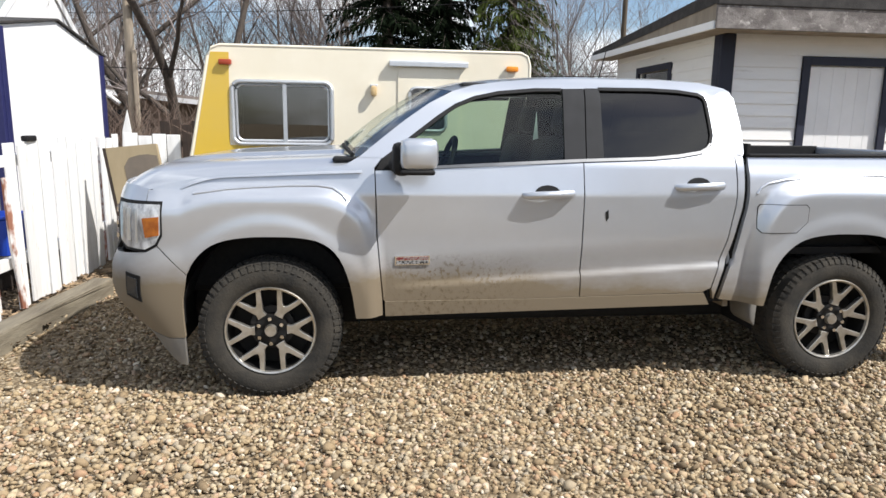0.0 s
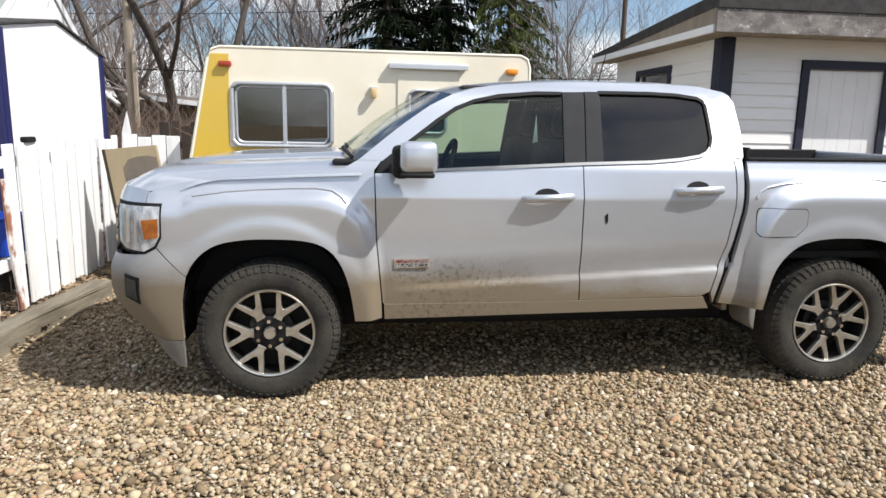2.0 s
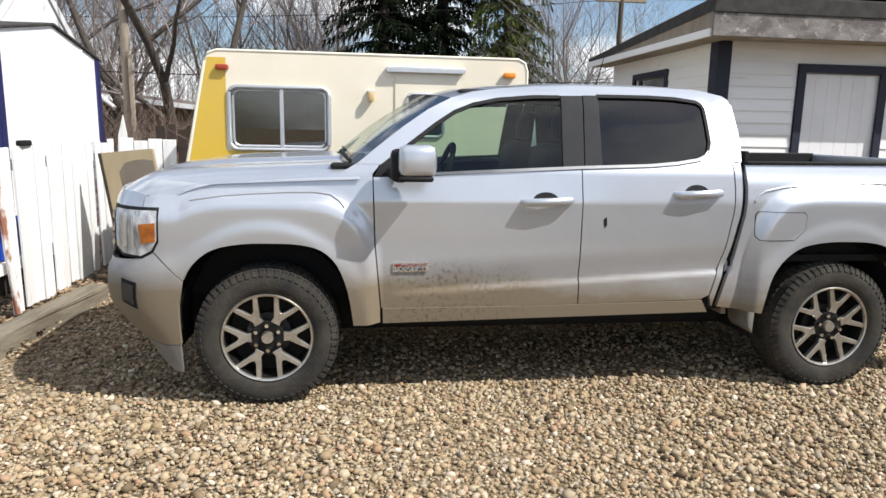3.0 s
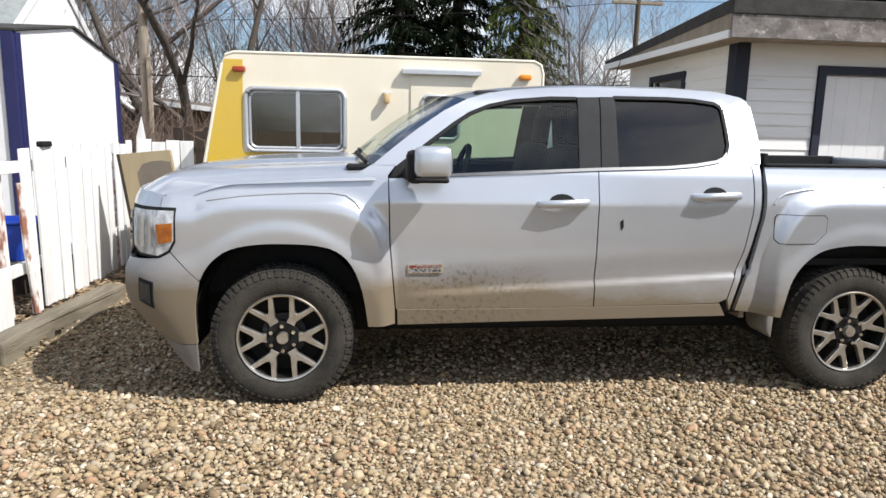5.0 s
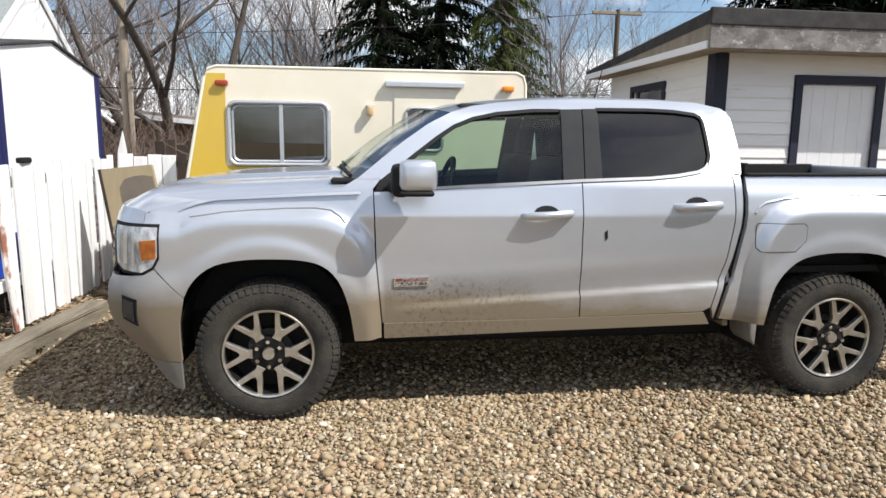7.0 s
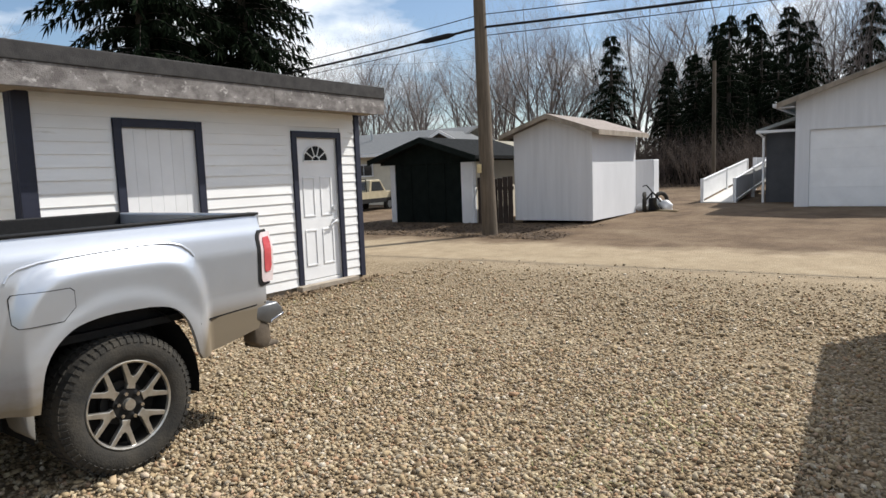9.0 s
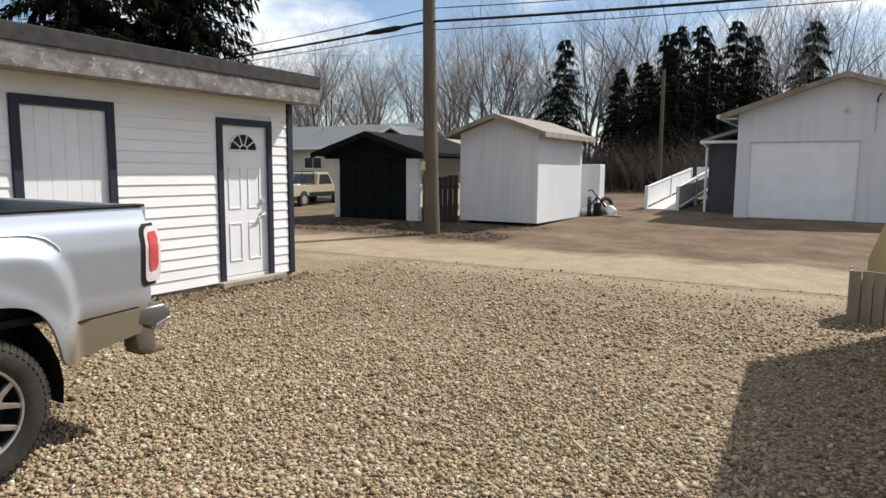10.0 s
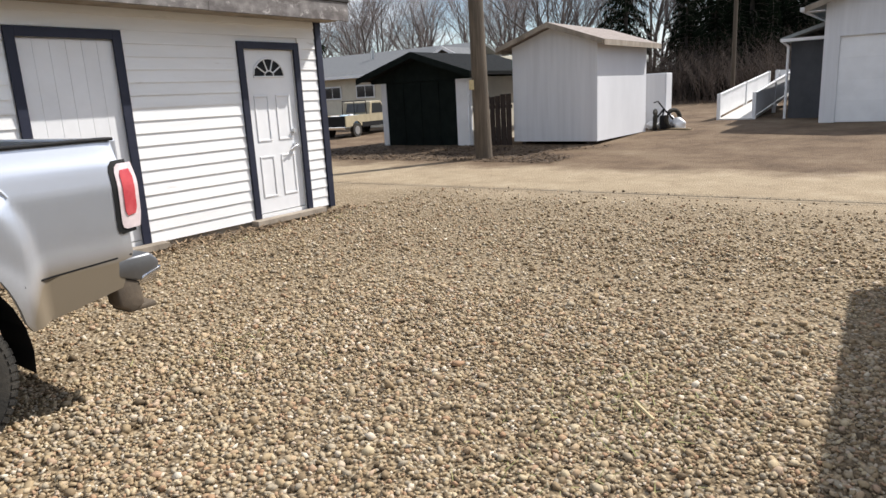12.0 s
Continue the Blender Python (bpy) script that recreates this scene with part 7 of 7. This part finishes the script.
bare_tree(21, 7.6, 0.16, (-2.85, 11.0, 0), "dark crooked bare tree forking low", OLD, M_bark, M_twig, 0.20, "bare trees behind the camper", 2, 0.05, 0.35)
bare_tree(22, 7.8, 0.15, (-3.75, 11.2, 0), "dark crooked bare tree with thick limbs", OLD, M_bark, M_twig, 0.20, "bare trees behind the camper", 2, 0.05, 0.4)
big_bare = bare_tree(23, 9.0, 0.10, (-1.5, 24, 0), "tall pale bare tree with dense twigs", TALL, M_bark_grey, M_twig, 0.12, "bare trees behind the spruces", 2, 0.05)
for x, y, a, s in ((0.8, 25, 80, 1.05), (-4.6, 25, 150, 0.95), (-8, 22, 220, 1.0), (8.6, 27, 10, 0.9), (-12, 24, 300, 1.1), (12, 30, 33, 1.0), (-6.2, 19, 77, 0.8), (-0.4, 22, 130, 0.85), (-2.9, 27, 260, 1.0)):
    cpy = copy_thing(big_bare, pose(x, y, 0, 0, 0, a))
    cpy.scale = (s, s, s)
bare_tree(25, 6.4, 0.06, (6.55, 16.6, 0), "slender grey bare tree", FINE, M_bark_grey, M_twig, 0.12, "bare trees behind the spruces", 2, 0.08, 0.15)
bare_tree(26, 5.6, 0.06, (9.6, 19.0, 0), "slender grey bare tree", FINE, M_bark_grey, M_twig, 0.12, "bare trees behind the spruces", 2, 0.08, 0.15)
row = [bare_tree(30 + i, 10.6, 0.16, (47, -30 + i * 3.0, rise(47)), "tall grey-brown bare tree in a row", TALL, M_bark_grey, M_twig, 0.13, "bare tree row past the alley", 3, 0.05, 0.32) for i in range(3)]
rng = random.Random(5)
for i in range(36):
    y = -34 + i * 2.5 + rng.uniform(-0.7, 0.7)
    x = 47 + rng.uniform(-2.5, 5)
    s = rng.uniform(0.76, 1.0)
    cpy = copy_thing(row[i % 3], pose(x, y, rise(x), 0, 0, rng.uniform(0, 360)))
    cpy.scale = (s, s, s * rng.uniform(0.92, 1.08))


def thicket(name, seed, x0, x1, y0, y1, n, h, material, label):
    """A tangle of thin canes: one mesh that nobody could count."""
    rng = random.Random(seed)
    segs = []
    for _ in range(n):
        limb(rng, (rng.uniform(x0, x1), rng.uniform(y0, y1), rise((x0 + x1) / 2) - 0.05), (rng.uniform(-0.4, 0.4), rng.uniform(-0.4, 0.4), 1), h * rng.uniform(0.5, 1.0), 0.013, ((4, 2, 0.5, 0.5), (3, 0, 0, 0)), segs, 0, 0.22, 0.02)
    v, f = bars(segs, 3)
    tagged(new(name, numpy_mesh(name, v, f, material)), label, "shrubs", kind="stuff")


thicket("shrub_thicket", 41, -4.2, 0.2, 7.2, 9.6, 280, 1.7, M_twig_red, "tangled bare reddish shrub canes")
thicket("shrub_thicket", 42, 4.0, 11.0, 9.0, 13.0, 300, 2.8, M_twig, "tangled bare grey shrub canes")
thicket("shrub_thicket", 43, 40, 46, -34, 50, 1100, 2.6, M_twig_dark, "dark leafless undergrowth below bare trees")
thicket("shrub_thicket", 44, 33, 39, -1, 10, 1000, 2.3, M_twig_dark, "dark leafless undergrowth below bare trees")
thicket("wooded_bank", 46, -17, -2.5, 18, 26, 420, 6.0, M_twig_dark, "dense dark leafless trees on a bank")
thicket("shrub_thicket", 45, -14, 14, 28, 34, 500, 4.0, M_twig_red, "dark leafless undergrowth behind the spruces")
distant = slab([(120, -200, -1), (120, 200, -1), (118, 200, 3), (118, 120, 4), (118, 60, 2.8), (118, 0, 3.6), (118, -70, 3), (118, -200, 3.5)], (1, 0, 0), 4)
solo("backdrop", distant, M_twig, "far brown wooded rise", "woods", kind="structure")
distant2 = slab([(-200, 110, -1), (200, 110, -1), (200, 108, 3.5), (90, 108, 4.5), (20, 108, 3.5), (-60, 108, 4.7), (-200, 108, 4)], (0, 1, 0), 4)
solo("backdrop", distant2, M_twig, "far brown wooded rise", "woods", kind="structure")


# ---- loose stones, litter and tufts ----
def ico():
    g = (1 + 5 ** 0.5) / 2
    v = np.array([(-1, g, 0), (1, g, 0), (-1, -g, 0), (1, -g, 0), (0, -1, g), (0, 1, g), (0, -1, -g), (0, 1, -g), (g, 0, -1), (g, 0, 1), (-g, 0, -1), (-g, 0, 1)], dtype=np.float32)
    v /= np.linalg.norm(v[0])
    f = np.array([(0, 11, 5), (0, 5, 1), (0, 1, 7), (0, 7, 10), (0, 10, 11), (1, 5, 9), (5, 11, 4), (11, 10, 2), (10, 7, 6), (7, 1, 8), (3, 9, 4), (3, 4, 2), (3, 2, 6), (3, 6, 8), (3, 8, 9), (4, 9, 5), (2, 4, 11), (6, 2, 10), (8, 6, 7), (9, 8, 1)], dtype=np.int32)
    return v, f


def block():
    v = np.array([(x, y, z) for x in (-0.62, 0.62) for y in (-0.62, 0.62) for z in (-0.62, 0.62)], dtype=np.float32)
    f = np.array([(0, 1, 3), (0, 3, 2), (4, 6, 7), (4, 7, 5), (0, 4, 5), (0, 5, 1), (2, 3, 7), (2, 7, 6), (0, 2, 6), (0, 6, 4), (1, 5, 7), (1, 7, 3)], dtype=np.int32)
    return v, f


def scatter(name, pts, size, material, label, flat=0.62, seed=1, shape=ico, jitter=0.16):
    """Many stones in one mesh; pts: (n, 3), size: (n,)."""
    rng = np.random.default_rng(seed)
    base, faces = shape()
    n, k = len(pts), len(base)
    jit = base[None] * (1 + rng.normal(0, jitter, (n, k, 1)))
    sc = np.stack([size * rng.uniform(0.75, 1.4, n), size * rng.uniform(0.65, 1.0, n), size * rng.uniform(flat - 0.18, flat + 0.2, n)], 1)
    v = jit * sc[:, None, :]
    for a, b, wide in ((0, 2, 0.4), (1, 2, 0.4), (0, 1, 3.2)):
        an = rng.normal(0, wide, n) if wide < 1 else rng.uniform(-wide, wide, n)
        c, s = np.cos(an)[:, None], np.sin(an)[:, None]
        p, q = v[..., a] * c - v[..., b] * s, v[..., a] * s + v[..., b] * c
        v[..., a], v[..., b] = p, q
    v = v + pts[:, None, :]
    f = faces[None] + (np.arange(n) * k)[:, None, None]
    me = numpy_mesh(name, v.reshape(-1, 3), f.reshape(-1, 3), material)
    return tagged(new(name, me), label, "gravel", kind="stuff")


rg = np.random.default_rng(7)


def lot_points(n, x0, x1, y0, y1):
    p = np.stack([rg.uniform(x0, x1, n), rg.uniform(y0, y1, n), np.zeros(n)], 1)
    keep = ~((p[:, 1] > 3.25) & (p[:, 0] > 4.2)) & (p[:, 1] > -3.95) & ~((p[:, 0] < -1.75) & (p[:, 1] > 0.3))
    return p[keep]


def stones(p, middle, seed, shape, jitter):
    sz = np.clip(rg.lognormal(math.log(middle), 0.36, len(p)), 0.005, 0.030)
    p[:, 2] = sz * rg.uniform(-0.1, 0.5, len(p)) + 0.004 + 0.022 * np.clip(p[:, 0] - 9, 0, 5)
    scatter("gravel", p, sz, M_gravel, "loose tan and grey river gravel", seed=seed, shape=shape, jitter=jitter)


NEAR = ((-2.0, 3.6, -1.4, 0.25), (3.6, 6.6, -3.2, 0.6))
for k, (x0, x1, y0, y1) in enumerate(NEAR):
    stones(lot_points(int((2500, 2900)[k] * (x1 - x0) * (y1 - y0)), x0, x1, y0, y1), (0.0114, 0.0102)[k], 2 + k, ico, 0.2)
rest = lot_points(62000, -2.0, 11.4, -3.9, 3.3)
for x0, x1, y0, y1 in NEAR:
    rest = rest[~((rest[:, 0] > x0) & (rest[:, 0] < x1) & (rest[:, 1] > y0) & (rest[:, 1] < y1))]
rest = rest[(rest[:, 0] > 3.6) | (rest[:, 1] > 0.2)]
rest = rest[rg.uniform(0, 1, len(rest)) < np.clip((11.2 - rest[:, 0]) / 3.0, 0.03, 1)]
stones(rest, 0.0120, 5, block, 0.14)


def blades(name, pts, length, width, material, label, category, lie=0.5, seed=1):
    rng = np.random.default_rng(seed)
    n = len(pts)
    an = rng.uniform(0, 2 * np.pi, n)
    el = rng.uniform(0.05, 1.2, n) * (1 - lie)
    d = np.stack([np.cos(an) * np.cos(el), np.sin(an) * np.cos(el), np.sin(el)], 1)
    s = np.stack([-np.sin(an), np.cos(an), rng.uniform(-0.5, 0.5, n)], 1)
    ln = length * rng.uniform(0.5, 1.3, n)[:, None]
    wd = width * rng.uniform(0.6, 1.3, n)[:, None]
    v = np.stack([pts - s * wd, pts + s * wd, pts + d * ln + s * wd * 0.3, pts + d * ln - s * wd * 0.3], 1)
    f = np.arange(n * 4).reshape(n, 4)
    return tagged(new(name, numpy_mesh(name, v.reshape(-1, 3), f, material)), label, category, kind="stuff")


n = 2600
lp2 = np.stack([rg.uniform(-2.6, -1.72, n), rg.uniform(0.9, 4.2, n), rg.uniform(0.0, 0.05, n)], 1)
blades("dead_leaves", lp2, 0.05, 0.018, M_leaf_dry, "brown dead leaves and twigs along the fence", "leaf litter", 0.7, 4)
n = 1500
lp3 = np.stack([rg.uniform(4.4, 9.3, n), 3.43 - np.abs(rg.normal(0, 0.16, n)), rg.uniform(0.0, 0.04, n)], 1)
blades("dead_leaves", lp3, 0.07, 0.012, M_leaf_dry, "brown dead leaves along the garage base", "leaf litter", 0.5, 5)
tuft = []
for cx, cy, n, r in ((5.2, -2.15, 130, 0.28), (4.4, -2.2, 60, 0.2), (5.6, -2.4, 50, 0.2), (4.9, 0.2, 60, 0.25), (8.6, 3.2, 90, 0.3), (7.2, 3.1, 60, 0.3)):
    tuft.append(np.stack([rg.normal(cx, r, n), rg.normal(cy, r, n), np.zeros(n) + 0.005], 1))
blades("grass_tuft", np.concatenate(tuft), 0.075, 0.0035, M_grass_dry, "sparse dry yellow-green grass blades", "grass", 0.35, 6)
# litter on dark soil, its colour deepened for pole, fence and tree shadow
n = 7000
xs = 14.0 + np.abs(rg.normal(0, 1.7, n))
ys = rg.uniform(2.6, 10.0, n)
lp4 = np.stack([xs, ys, 0.022 * (xs - 9) + rg.uniform(0.0, 0.03, n)], 1)
lp4 = lp4[(xs < 17.0) & (ys > 2.6 + 0.9 * np.sin(xs * 2.1))]
blades("dry_grass", lp4, 0.07, 0.014, M_litter_shade, "dead leaves and dry grass round the pole, darkened for shade", "leaf litter", 0.75, 7)
straw = solo("straw_stalk", tube([(5.20, -2.33, 0.03), (5.32, -2.20, 0.035)], 0.009, 6), M_straw, "single pale straw stalk on gravel", "straw")
